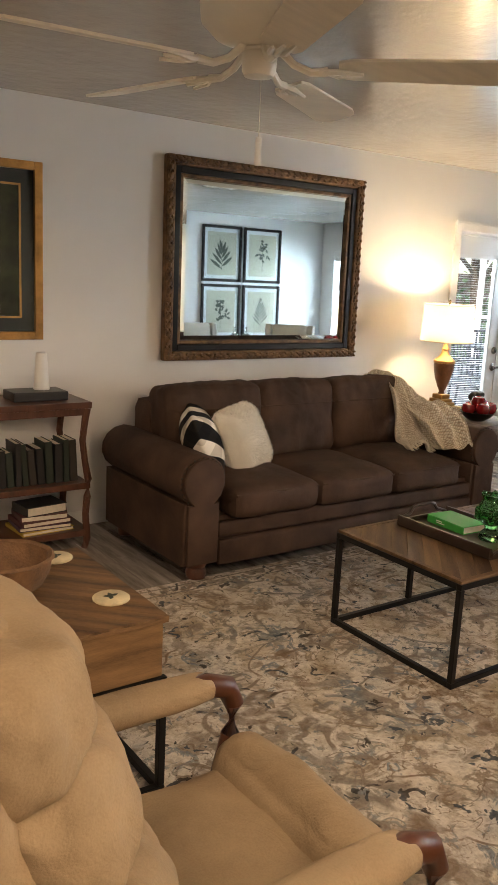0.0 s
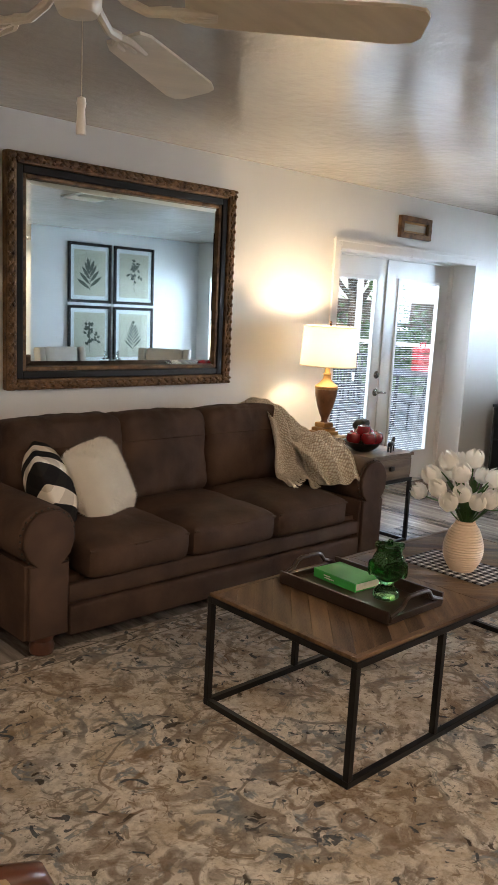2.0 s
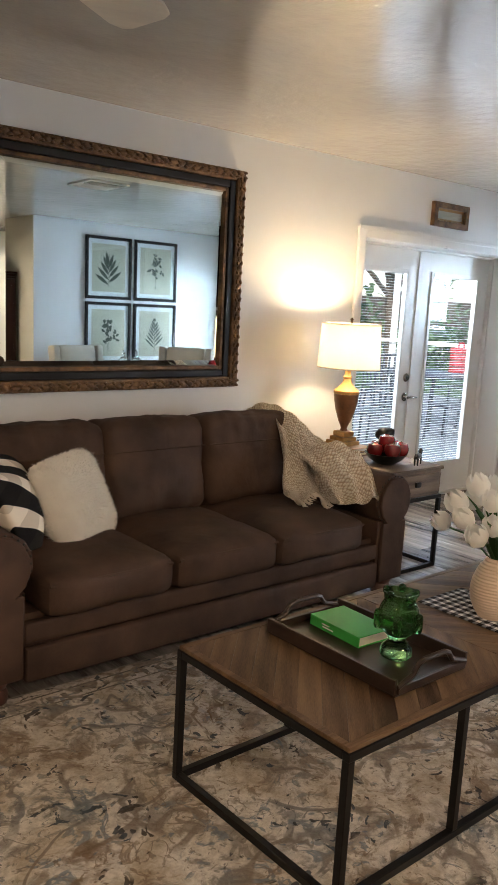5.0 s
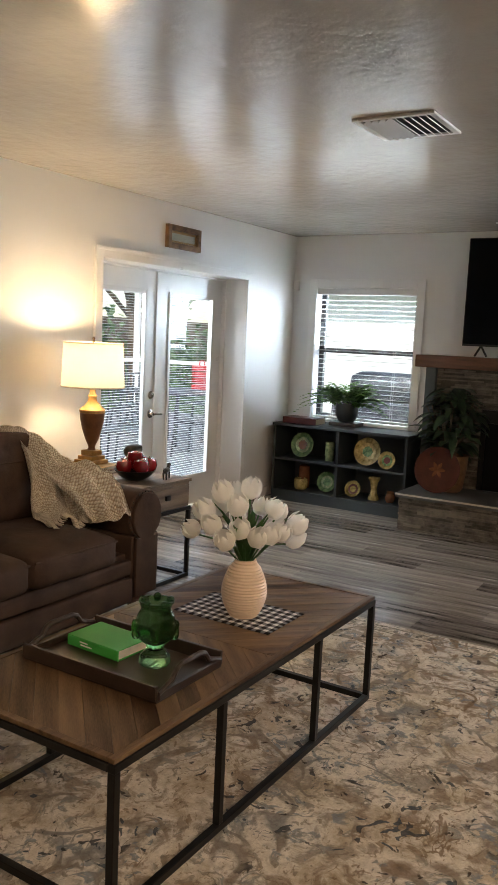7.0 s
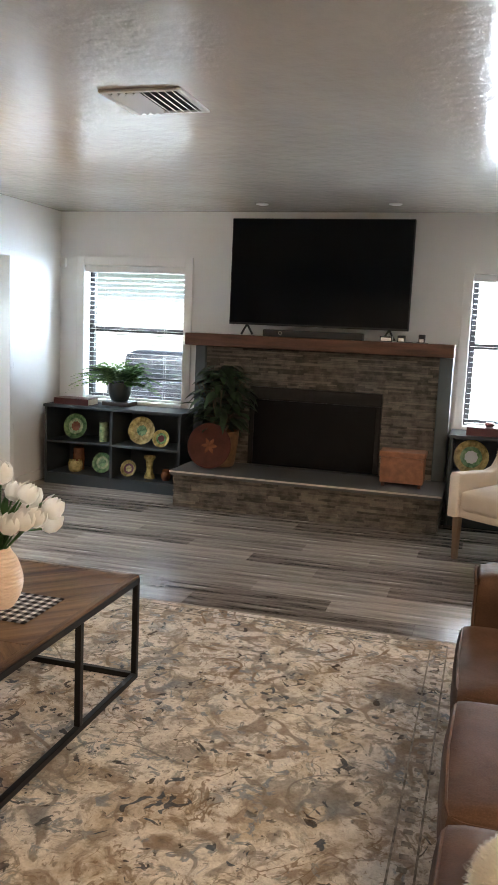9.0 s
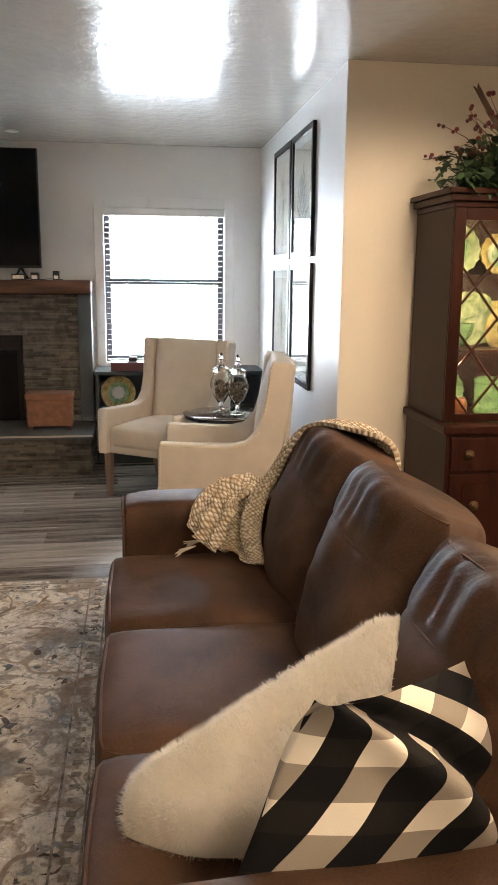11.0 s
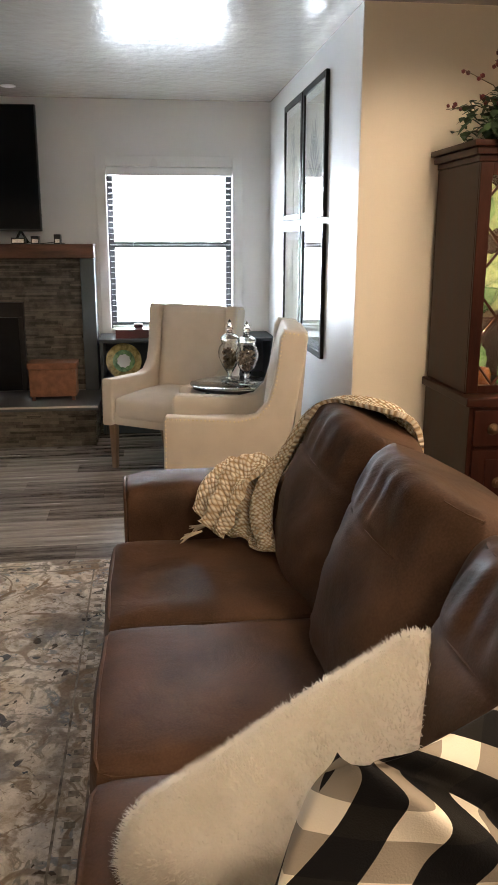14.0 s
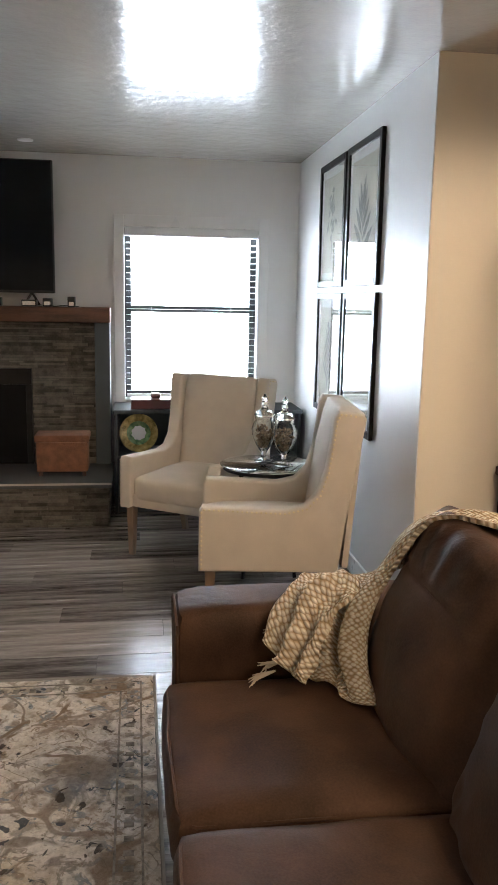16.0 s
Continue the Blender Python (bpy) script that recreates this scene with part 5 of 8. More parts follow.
def low_bookcase(name, y0, y1, label, cols):
    x0, x1, h = 7.47, XE - 0.022, 0.715
    c = thing(name, label, "bookcase", place(0, 0))
    part("top", box(B(), x0 - 0.01, y0 - 0.01, h - 0.025, x1, y1 + 0.01, h, 0.003), M_SLATE, c, smooth=False)
    for y in (y0, y1 - 0.022):
        part("side", box(B(), x0, y, 0, x1, y + 0.022, h - 0.026, 0.002), M_SLATE, c, smooth=False)
    part("back", box(B(), x1 - 0.012, y0 + 0.023, 0.0, x1, y1 - 0.023, h - 0.026), M_SLATE, c, smooth=False)
    part("plinth", box(B(), x0 + 0.006, y0 + 0.023, 0, x0 + 0.02, y1 - 0.023, 0.085), M_SLATE, c, smooth=False)
    for z in (0.1, 0.395):
        part("shelf", box(B(), x0 + 0.004, y0 + 0.023, z - 0.02, x1 - 0.013, y1 - 0.023, z, 0.002), M_SLATE, c, smooth=False)
    for k in range(1, cols):
        y = y0 + (y1 - y0) * k / cols
        for z0, z1 in ((0.101, 0.374), (0.396, h - 0.026)):
            part("divider", box(B(), x0 + 0.006, y - 0.011, z0, x1 - 0.013, y + 0.011, z1), M_SLATE, c, smooth=False)
    return x0, x1, h


low_bookcase("low_bookcase", 2.99, 4.29, "slate blue low bookcase holding glazed pottery, under the window", 2)
low_bookcase("low_bookcase", -0.53, 0.765, "slate blue low bookcase with decorated plates, under the window", 2)

# ---- ceiling fixtures ----


def ceiling_fan():
    c = thing("ceiling_fan", "almond five-blade ceiling fan with a pull chain", "ceiling fan", place(1.535, 2.01, H - 0.075))
    part("motor_housing", lathe(B(), [(0.075, 0.0745), (0.08, 0.06), (0.09, 0.012), (0.1, -0.012), (0.165, -0.03), (0.178, -0.06), (0.172, -0.11), (0.13, -0.15), (0.08, -0.168), (0.06, -0.175)], seg=32), M_FAN, c)
    part("switch_cup", lathe(B(), [(0.05, -0.176), (0.056, -0.182), (0.056, -0.186), (0.052, -0.19), (0.05, -0.235), (0.042, -0.25), (0.0, -0.254)], seg=24), M_FAN, c, "rounded switch cup")
    for k in range(5):
        m = Matrix.Rotation(radians(103 + 72 * k), 4, "Z")
        b = tube(B(), [m @ Vector(p) for p in ((0.055, 0, -0.175), (0.1, 0, -0.215), (0.15, 0, -0.235), (0.2, 0, -0.232))], [0.012, 0.011, 0.011, 0.013], 8)
        for j in (-1, 0, 1):
            tube(b, [m @ Vector((0.195, 0.0, -0.232)), m @ Vector((0.23, 0.022 * j, -0.238)), m @ Vector((0.3, 0.03 * j, -0.239 + 0.006 * j))], [0.009, 0.009, 0.005], 6)
        part("blade_arm", b, M_FAN, c, "cast three-finger blade bracket")
        out = [(0.23, -0.045), (0.27, -0.058), (0.69, -0.072), (0.74, -0.062), (0.755, -0.042), (0.755, 0.042), (0.74, 0.062), (0.69, 0.072), (0.27, 0.058), (0.23, 0.045)]
        b = prism(B(), out, "z", -0.004, 0.004)
        t = m @ Matrix.Translation((0, 0, -0.225)) @ Matrix.Rotation(radians(-12), 4, "X")
        bmesh.ops.transform(b, matrix=t, verts=b.verts)
        part("blade", b, M_FANBLADE, c, "pale wooden blade", smooth=False)
    b = tube(B(), [(0.02, 0.015, -0.25), (0.021, 0.015, -0.425)], 0.0013, 5)
    part("pull_chain", b, M_FAN, c)
    part("chain_pendant", lathe(B(), [(0.0, -0.41), (0.009, -0.413), (0.011, -0.425), (0.0085, -0.437), (0.009, -0.445), (0.0115, -0.485), (0.011, -0.491), (0.0, -0.493)], (0.021, 0.015, 0), 10), M_WHITE_PLASTIC, c, "white cylinder pendant")
    return c


ceiling_fan()

vent = thing("ceiling_vent", "white louvred air vent in the ceiling", "vent", place(4.535, 2.015, H))
b = B()
vx, vy = 0.185, 0.185
for x0, y0, x1, y1 in ((-vx, -vy, vx, -vy + 0.028), (-vx, vy - 0.028, vx, vy), (-vx, -vy + 0.028, -vx + 0.028, vy - 0.028), (vx - 0.028, -vy + 0.028, vx, vy - 0.028)):
    box(b, x0, y0, -0.012, x1, y1, -0.001, 0.003)
part("vent_frame", b, M_WHITE_PLASTIC, vent, smooth=False)
part("vent_backing", box(B(), -vx + 0.028, -vy + 0.028, -0.004, vx - 0.028, vy - 0.028, -0.001), M_SOOT, vent, smooth=False)
for k in range(9):
    y = -vy + 0.045 + k * 0.034
    part("slat", box(B(), -vx + 0.03, -0.013, -0.001, vx - 0.03, 0.013, 0.001), M_WHITE_PLASTIC, vent, smooth=False, at=pose(0, y, -0.012, 40 if k < 5 else -40, 0, 0))


def downlight(x, y, energy):
    d = thing("downlight", "round recessed ceiling downlight, lit warm", "ceiling light", place(x, y, H), group="recessed downlights")
    part("trim_ring", lathe(B(), [(0.085, -0.001), (0.085, -0.008), (0.062, -0.01), (0.06, -0.001)], seg=24), M_WHITE_PLASTIC, d)
    part("lens", lathe(B(), [(0.058, -0.002), (0.058, -0.006), (0, -0.006)], seg=24), emit("warm_lens", (1.0, 0.72, 0.42), 12), d, "glowing warm lens")
    lamp("downlight_lamp", "SPOT", pose(x, y, H - 0.03), energy, (1.0, 0.72, 0.47), 0.22, spot=172)


for x, y, e in DOWNLIGHTS:
    downlight(x, y, e)
# two small recessed lights near the television, modelled unlit
for y in (1.3, 2.35):
    part_d = thing("ceiling_speaker_trim", "small round white ceiling fitting", "ceiling fitting", place(7.45, y, H))
    part("ring", lathe(B(), [(0.05, -0.001), (0.05, -0.008), (0.03, -0.012), (0.0, -0.012)], seg=20), M_WHITE_PLASTIC, part_d)

# ---- pictures ----


def picture(name, label, w, h, m, frame_mat, fw, inner, matw, art, depth=0.022, group="", pane=None):
    """A framed picture that faces -y in its own space; origin at its lower middle, on the wall."""
    c = thing(name, label, "picture", m, group)
    b = box(B(), -w / 2, -depth, 0, -w / 2 + fw, 0, h, 0.003)
    box(b, w / 2 - fw, -depth, 0, w / 2, 0, h, 0.003)
    box(b, -w / 2 + fw + 0.0004, -depth, 0, w / 2 - fw - 0.0004, 0, fw, 0.003)
    box(b, -w / 2 + fw + 0.0004, -depth, h - fw, w / 2 - fw - 0.0004, 0, h, 0.003)
    part("picture_frame", b, frame_mat, c, smooth=False)
    part("mat_board", box(B(), -w / 2 + fw, -0.008, fw, w / 2 - fw, -0.001, h - fw), inner, c, smooth=False)
    pw, ph = w / 2 - fw - matw, fw + matw
    art(c, pw, ph, h - ph)
    g = part("picture_glass", box(B(), -w / 2 + fw, -0.016, fw, w / 2 - fw, -0.0145, h - fw), pane or M_GLASS, c, smooth=False)
    g.visible_shadow = False
    return c


def leaf_shape(b, x, z, ang, ln, wd, y=-0.0108):
    pts = [(0, 0), (0.25, 0.8), (0.55, 1.0), (0.85, 0.5), (1, 0), (0.85, -0.5), (0.55, -1.0), (0.25, -0.8)]
    ca, sa = math.cos(ang), math.sin(ang)
    b.faces.new([b.verts.new((x + u * ln * ca - v * wd * sa, y, z + u * ln * sa + v * wd * ca)) for u, v in pts])


def botanical(style):
    def art(c, pw, z0, z1):
        part("print", box(B(), -pw, -0.0105, z0, pw, -0.0082, z1), M_PAPER, c, "aged cream print paper", smooth=False)
        b = B()
        hgt = z1 - z0
        box(b, -0.003, -0.0112, z0 + hgt * 0.12, 0.003, -0.0108, z0 + hgt * 0.8)
        n = {0: 9, 1: 26, 2: 24, 3: 13}[style]
        for i in range(n):
            f = i / (n - 1)
            s = 1 if i % 2 else -1
            z = z0 + hgt * (0.2 + 0.6 * f)
            if style == 0:
                leaf_shape(b, 0, z0 + hgt * (0.15 + 0.4 * f), math.pi / 2 + s * (1.0 - 0.75 * f), hgt * (0.40 - 0.1 * f), 0.022, -0.0112 - 0.0001 * i)
            elif style == 3:
                leaf_shape(b, 0, z0 + hgt * (0.18 + 0.5 * f), math.pi / 2 + s * (0.85 - 0.3 * f), hgt * (0.34 - 0.2 * f), 0.012, -0.0112 - 0.0001 * i)
            else:
                a = rnd(0, 6.28)
                r = hgt * rnd(0.03, 0.26)
                leaf_shape(b, r * math.cos(a) * 0.8, z0 + hgt * (0.62 if style == 1 else 0.5) + r * math.sin(a), rnd(0, 6.28), hgt * rnd(0.09, 0.15), 0.016, -0.0112 - 0.0001 * i)
        if style in (2, 3):
            for dx in ((-0.04, 0.0, 0.05) if style == 2 else (0.0,)):
                leaf_shape(b, dx - 0.02, z0 + hgt * (0.8 if style == 3 else 0.74), 0.2, 0.05, 0.022, -0.0135)
        tagged(part("plant_drawing", b, M_INK, c, "dark green botanical drawing", smooth=False), kind="stuff")
    return art


ax0, ax1 = 5.84, 7.14
pw = (ax1 - ax0 - 0.04) / 2
for i, (xc, z) in enumerate(((ax0 + pw / 2, 1.555), (ax1 - pw / 2, 1.555), (ax0 + pw / 2, 0.785), (ax1 - pw / 2, 0.785))):
    picture("botanical_print", "black-framed botanical print with a pale mat on the wall", pw, 0.735, pose(xc, YS + 0.0005, z, 0, 0, 180), M_EBONY, 0.037, M_MATBOARD, 0.05, botanical(i), group="four botanical prints")


def landscape(c, pw, z0, z1):
    part("gilt_slip", frame_ring(pw + 0.012, z0 - 0.012, z1 + 0.012, 0.011, -0.012, -0.0085, 0.0), M_GOLD, c, smooth=False)
    part("print", box(B(), -pw, -0.011, z0, pw, -0.0085, z1), mat("dark_woodland_print", (0.012, 0.018, 0.01), 0.6, var=0.6, scale=7, col2=(0.07, 0.075, 0.04), bump=0, spec=0.2), c, "dark woodland landscape print", smooth=False)


picture("framed_landscape", "large landscape print in a gold and dark frame", 0.80, 0.955, place(1.385, YN - 0.0005, 1.137), M_GOLD, 0.045, mat("dark_mat_board", (0.03, 0.035, 0.03), 0.7), 0.085, landscape, 0.03, pane=M_DULLGLASS)


def sampler(c, pw, z0, z1):
    part("print", box(B(), -pw, -0.011, z0, pw, -0.0085, z1), M_PAPER, c, smooth=False)


picture("small_framed_print", "small print in a brown and gold frame above the doors", 0.415, 0.17, place(6.105, YN - 0.0005, 2.115), M_GILT, 0.04, M_GOLD, 0.018, sampler, 0.035)
single("motion_sensor", rbox(B(), (XE - 0.022, 4.36, 1.98), (0.02, 0.028, 0.045), 0.01, 3), M_WHITE_PLASTIC, "small white alarm sensor in the wall corner", "sensor")

# ---- table lamp, books and ornaments on the side table ----
ST = 0.615


def book(name, label, x, y, z, w, d, h, rz, cover, group=""):
    c = thing(name, label, "book", place(x, y, z, rz), group)
    b = box(B(), -w / 2, -d / 2, 0, w / 2, d / 2, 0.003, 0.001)
    box(b, -w / 2, -d / 2, h - 0.003, w / 2, d / 2, h, 0.001)
    box(b, -w / 2, -d / 2, 0.0032, -w / 2 + 0.004, d / 2, h - 0.0032, 0.001)
    part("cover", b, cover, c, smooth=False)
    part("page_block", box(B(), -w / 2 + 0.005, -d / 2 + 0.004, 0.0034, w / 2 - 0.005, d / 2 - 0.004, h - 0.0034), M_PAGES, c, smooth=False)
    return c


LX, LY = 4.76, 4.04
book("hardback_book", "dark red hardback book under the lamp", LX, LY - 0.02, ST, 0.24, 0.30, 0.022, 8, M_REDBOOK, "books under the lamp")
book("hardback_book", "tan hardback book under the lamp", LX - 0.005, LY - 0.02, ST + 0.0225, 0.22, 0.28, 0.022, 3, mat("tan_book_cloth", (0.4, 0.26, 0.11), 0.6), "books under the lamp")
M_LAMPWOOD = mat("antique_brown_lamp_urn", (0.16, 0.07, 0.028), 0.35, var=0.35, scale=20)
M_LAMPGOLD = mat("gilt_lamp_base", (0.42, 0.24, 0.075), 0.4, metal=0.3, var=0.3, scale=25)
tl = thing("table_lamp", "lit table lamp with a carved urn base and cream drum shade", "lamp", place(LX, LY, ST + 0.045))
b = box(B(), -0.075, -0.075, 0, 0.075, 0.075, 0.025, 0.006)
box(b, -0.06, -0.06, 0.0255, 0.06, 0.06, 0.05, 0.006)
box(b, -0.047, -0.047, 0.0505, 0.047, 0.047, 0.085, 0.01)
part("foot", b, M_LAMPGOLD, tl, "stepped gilt foot", smooth=False)
part("urn", lathe(B(), [(0.026, 0.086), (0.02, 0.1), (0.024, 0.115), (0.04, 0.15), (0.06, 0.21), (0.073, 0.27), (0.077, 0.315)], seg=24, wob=lambda a, i: 1 + 0.02 * math.cos(12 * a)), M_LAMPWOOD, tl, "fluted brown urn body")
part("urn_lid", lathe(B(), [(0.078, 0.316), (0.08, 0.335), (0.07, 0.345), (0.05, 0.36), (0.03, 0.385), (0.024, 0.41), (0.03, 0.42), (0.02, 0.43), (0.016, 0.47)], seg=24), M_LAMPGOLD, tl, "gilt urn collar")
b = tube(B(), [(0, 0, 0.471), (0, 0, 0.53)], 0.012, 10)
part("socket", b, M_BRASS, tl)
b = B()
for a in (0, math.pi):
    tube(b, [(0.012 * math.cos(a), 0, 0.535), (0.07 * math.cos(a), 0, 0.6), (0.06 * math.cos(a), 0, 0.70), (0.0, 0, 0.745)], 0.002, 5)
part("harp", b, M_BRASS, tl)
sh = lathe(B(), [(0.193, 0.475), (0.186, 0.61), (0.18, 0.745), (0.178, 0.745), (0.184, 0.61), (0.191, 0.475)], seg=48)
for f in [f for f in sh.faces if len(f.verts) > 4]:
    sh.faces.remove(f)
part("shade", sh, M_SHADE, tl, "glowing cream drum shade")
for z, r in ((0.477, 0.194), (0.743, 0.181)):
    b = B()
    lathe(b, [(r, z - 0.004), (r + 0.002, z), (r, z + 0.004), (r - 0.002, z)], seg=48)
    for f in [f for f in b.faces if len(f.verts) > 4]:
        b.faces.remove(f)
    part("shade_trim", b, M_CREAM, tl, "cream braid on the shade rim")
part("bulb", lathe(B(), [(0.012, 0.531), (0.03, 0.58), (0.03, 0.61), (0.0, 0.64)], seg=16), emit("warm_bulb", (1.0, 0.8, 0.5), 20), tl)
part("finial", lathe(B(), [(0.004, 0.745), (0.009, 0.752), (0.006, 0.762), (0.011, 0.772), (0.0, 0.784)], seg=12), M_BRASS, tl)
lamp("table_lamp_light", "POINT", place(LX, LY, ST + 0.045 + 0.66), 21, (1.0, 0.70, 0.38), 0.045)

bw = thing("glass_bowl_of_apples", "dark glass bowl of glossy red apples on the side table", "bowl", place(4.70, 3.64, ST))
part("bowl", lathe(B(), [(0.05, 0.0), (0.06, 0.006), (0.095, 0.03), (0.125, 0.065), (0.12, 0.065), (0.09, 0.034), (0.055, 0.012), (0, 0.01)], seg=28), M_BRONZE, bw, "dark bowl")
for i, (x, y, z) in enumerate(((-0.075, 0.02, 0.085), (0.06, -0.055, 0.09), (0.02, 0.075, 0.085), (-0.03, -0.07, 0.092), (0.09, 0.04, 0.095), (0.0, 0.0, 0.13))):
    ap = part("apple", lathe(B(), [(0, -0.034), (0.024, -0.041), (0.044, -0.022), (0.05, 0.005), (0.041, 0.034), (0.02, 0.041), (0.0, 0.031)], (x, y, z), 16, lambda a, i: 1 + 0.03 * math.cos(5 * a)), M_REDGLASS, bw, "glossy dark red apple")
    part("stem", tube(B(), [(x, y, z + 0.026), (x + 0.006, y, z + 0.05)], 0.002, 5), M_BARK, ap)
# small bronze figure on a rock, one plain piece
b = rbox(B(), (0, 0, 0.045), (0.05, 0.045, 0.05), 0.03, 5, wrinkle=0.014, freq=22)
rbox(b, (0.005, 0, 0.13), (0.028, 0.025, 0.045), 0.024, 5, wrinkle=0.01, freq=25)
rbox(b, (0.0, 0.0, 0.20), (0.02, 0.02, 0.022), 0.02, 4, wrinkle=0.006, freq=30)
rbox(b, (0.05, 0.015, 0.075), (0.03, 0.03, 0.022), 0.018, 4, wrinkle=0.008, freq=25)
single("bronze_statuette", b, M_BRONZE, "small dark bronze statuette on the side table", "statuette", place(4.815, 3.80, ST) @ Matrix.Scale(1.75, 4))
b = rbox(B(), (0, 0, 0.05), (0.05, 0.016, 0.016), 0.014, 4, wrinkle=0.003)
for x in (-0.04, 0.04):
    for y in (-0.009, 0.009):
        tube(b, [(x, y, 0.045), (x + 0.004, y, 0.0)], [0.007, 0.004], 6)
tube(b, [(0.045, 0, 0.055), (0.07, 0, 0.08), (0.09, 0, 0.074)], [0.011, 0.012, 0.006], 6)
tube(b, [(-0.048, 0, 0.055), (-0.07, 0, 0.075)], [0.004, 0.002], 5)
single("dog_figurine", b, M_BRONZE, "small dark dog figurine on the side table", "figurine", place(4.86, 3.53, ST, 25))

# ---- on the coffee table ----
CT = 0.4565
tm = single("gingham_mat", box(B(), -0.135, -0.205, 0, 0.135, 0.205, 0.003, 0.001), M_GINGHAM, "black and white gingham cloth mat under the vase", "table mat", place(3.53, 2.155, CT), smooth=False)
vs = thing("tulip_vase", "ribbed blush ceramic vase of white tulips on the mat", "vase", place(3.51, 2.125, CT + 0.003))
prof = []
for i in range(121):
    f = i / 120
    r = 0.05 + 0.034 * math.sin(math.pi * min(1, f * 1.08) ** 0.9) - (0.012 * max(0, (f - 0.85) / 0.15))
    prof.append((r + 0.0016 * math.cos(f * 2 * math.pi * 20), 0.215 * f))
prof += [(0.034, 0.213), (0.034, 0.17), (0.0, 0.165)]
part("vase", lathe(B(), prof, seg=36), M_VASE, vs, "horizontally ribbed blush vase")
random.seed(7)
heads = [(-0.19, -0.03, 0.36), (-0.14, 0.06, 0.40), (-0.11, -0.09, 0.33), (-0.05, 0.05, 0.46), (-0.07, -0.04, 0.41), (0.02, -0.02, 0.49), (0.06, 0.08, 0.45), (0.11, -0.05, 0.41), (0.16, 0.05, 0.40), (0.21, 0.0, 0.37), (0.24, 0.07, 0.33), (0.20, -0.1, 0.33), (0.07, -0.13, 0.33), (0.0, -0.14, 0.30), (-0.06, -0.13, 0.29), (-0.17, 0.1, 0.32), (0.13, 0.14, 0.35), (0.26, -0.03, 0.28), (-0.2, -0.1, 0.29), (0.03, 0.15, 0.38)]
# the bunch leans towards the side of the room
for hxx, hyy, hz in heads:
    hxx, hyy, hz = hxx * 0.56 - 0.012, hyy * 0.75 - hxx * 0.33 + 0.012, 0.2 + (hz - 0.2) * 0.86 + rnd(-0.01, 0.01)
    d = Vector((hxx, hyy, hz * 0.35)).normalized()
    base = Vector((hxx * 0.12, hyy * 0.12, 0.2))
    top = Vector((hxx, hyy, hz))
    mid = base.lerp(top, 0.5) + Vector((0, 0, 0.03))
    fl_ = part("stem", tube(B(), [base, mid, top - d * 0.005], 0.0035, 6), M_TULIPLEAF, vs)
    q = (Vector((hxx * 1.2, hyy * 1.2, 0.22 + rnd(-0.1, 0.1)))).to_track_quat("Z", "Y").to_matrix().to_4x4()
    s = rnd(0.95, 1.2)
    for k in range(6):
        b = B()
        a0 = k * math.pi / 3 + rnd(-0.15, 0.15)
        op = rnd(0.0, 0.005) + (0.003 if k % 2 else 0.0)
        rows = []
        for (r, z, wd) in ((0.006, -0.003, 0.2), (0.025 + op * 0.4, 0.008, 0.62), (0.031 + op, 0.028, 0.68), (0.027 + op * 1.4, 0.05, 0.55), (0.011 + op * 2.0, 0.07, 0.2)):
            rows.append([b.verts.new(q @ (Vector((r * s * math.cos(a0 + t * wd), r * s * math.sin(a0 + t * wd), z * s - 0.003 * abs(t)))) + top) for t in (-1, -0.5, 0, 0.5, 1)])
        for p1, p2 in zip(rows, rows[1:]):
            for j in range(4):
                b.faces.new((p1[j], p1[j + 1], p2[j + 1], p2[j]))
        part("petal", b, M_TULIP, fl_)
for a, ln, lean in ((0.3, 0.24, 0.05), (1.9, 0.26, 0.06), (3.4, 0.22, 0.08), (4.4, 0.25, 0.05), (5.4, 0.23, 0.09), (2.6, 0.27, 0.03)):
    b = B()
    rows = []
    for i in range(8):
        f = i / 7
        p = Vector((math.cos(a) * (0.012 + lean * f * f * 2), math.sin(a) * (0.012 + lean * f * f * 2), 0.19 + ln * f * (1 - 0.15 * f)))
        w = 0.022 * math.sin(math.pi * min(1, 0.12 + f * 0.88))
        sd = Vector((-math.sin(a), math.cos(a), 0)) * w
        rows.append((b.verts.new(p - sd), b.verts.new(p + Vector((math.cos(a), math.sin(a), 0)) * -0.006), b.verts.new(p + sd)))
    for p1, p2 in zip(rows, rows[1:]):
        for j in range(2):
            b.faces.new((p1[j], p1[j + 1], p2[j + 1], p2[j]))
    part("tulip_leaf", b, M_TULIPLEAF, vs, "broad green leaf")

tray = thing("wooden_tray", "dark wooden serving tray with cut-out handles on the coffee table", "tray", place(2.905, 2.19, CT))
tw, td, thh = 0.163, 0.262, 0.052
part("tray_base", box(B(), -tw, -td, 0, tw, td, 0.008, 0.002), M_TRAY, tray, smooth=False)
for sx in (-1, 1):
    part("tray_side", box(B(), sx * tw - 0.006, -td, 0.0085, sx * tw + 0.006, td, thh, 0.002), M_TRAY, tray, smooth=False)
for sy in (-1, 1):
    b = box(B(), -tw + 0.007, sy * td - 0.006, 0.0085, tw - 0.007, sy * td + 0.006, 0.03, 0.002)
    pts = [(-tw + 0.007, 0.028), (-0.09, 0.05), (-0.07, 0.075), (-0.05, 0.083), (0.05, 0.083), (0.07, 0.075), (0.09, 0.05), (tw - 0.007, 0.028)]
    tube(b, [(u, sy * td, v) for u, v in pts], 0.0085, 8)
    part("tray_end", b, M_TRAY, tray, "end board with a cut-out handle", smooth=False)
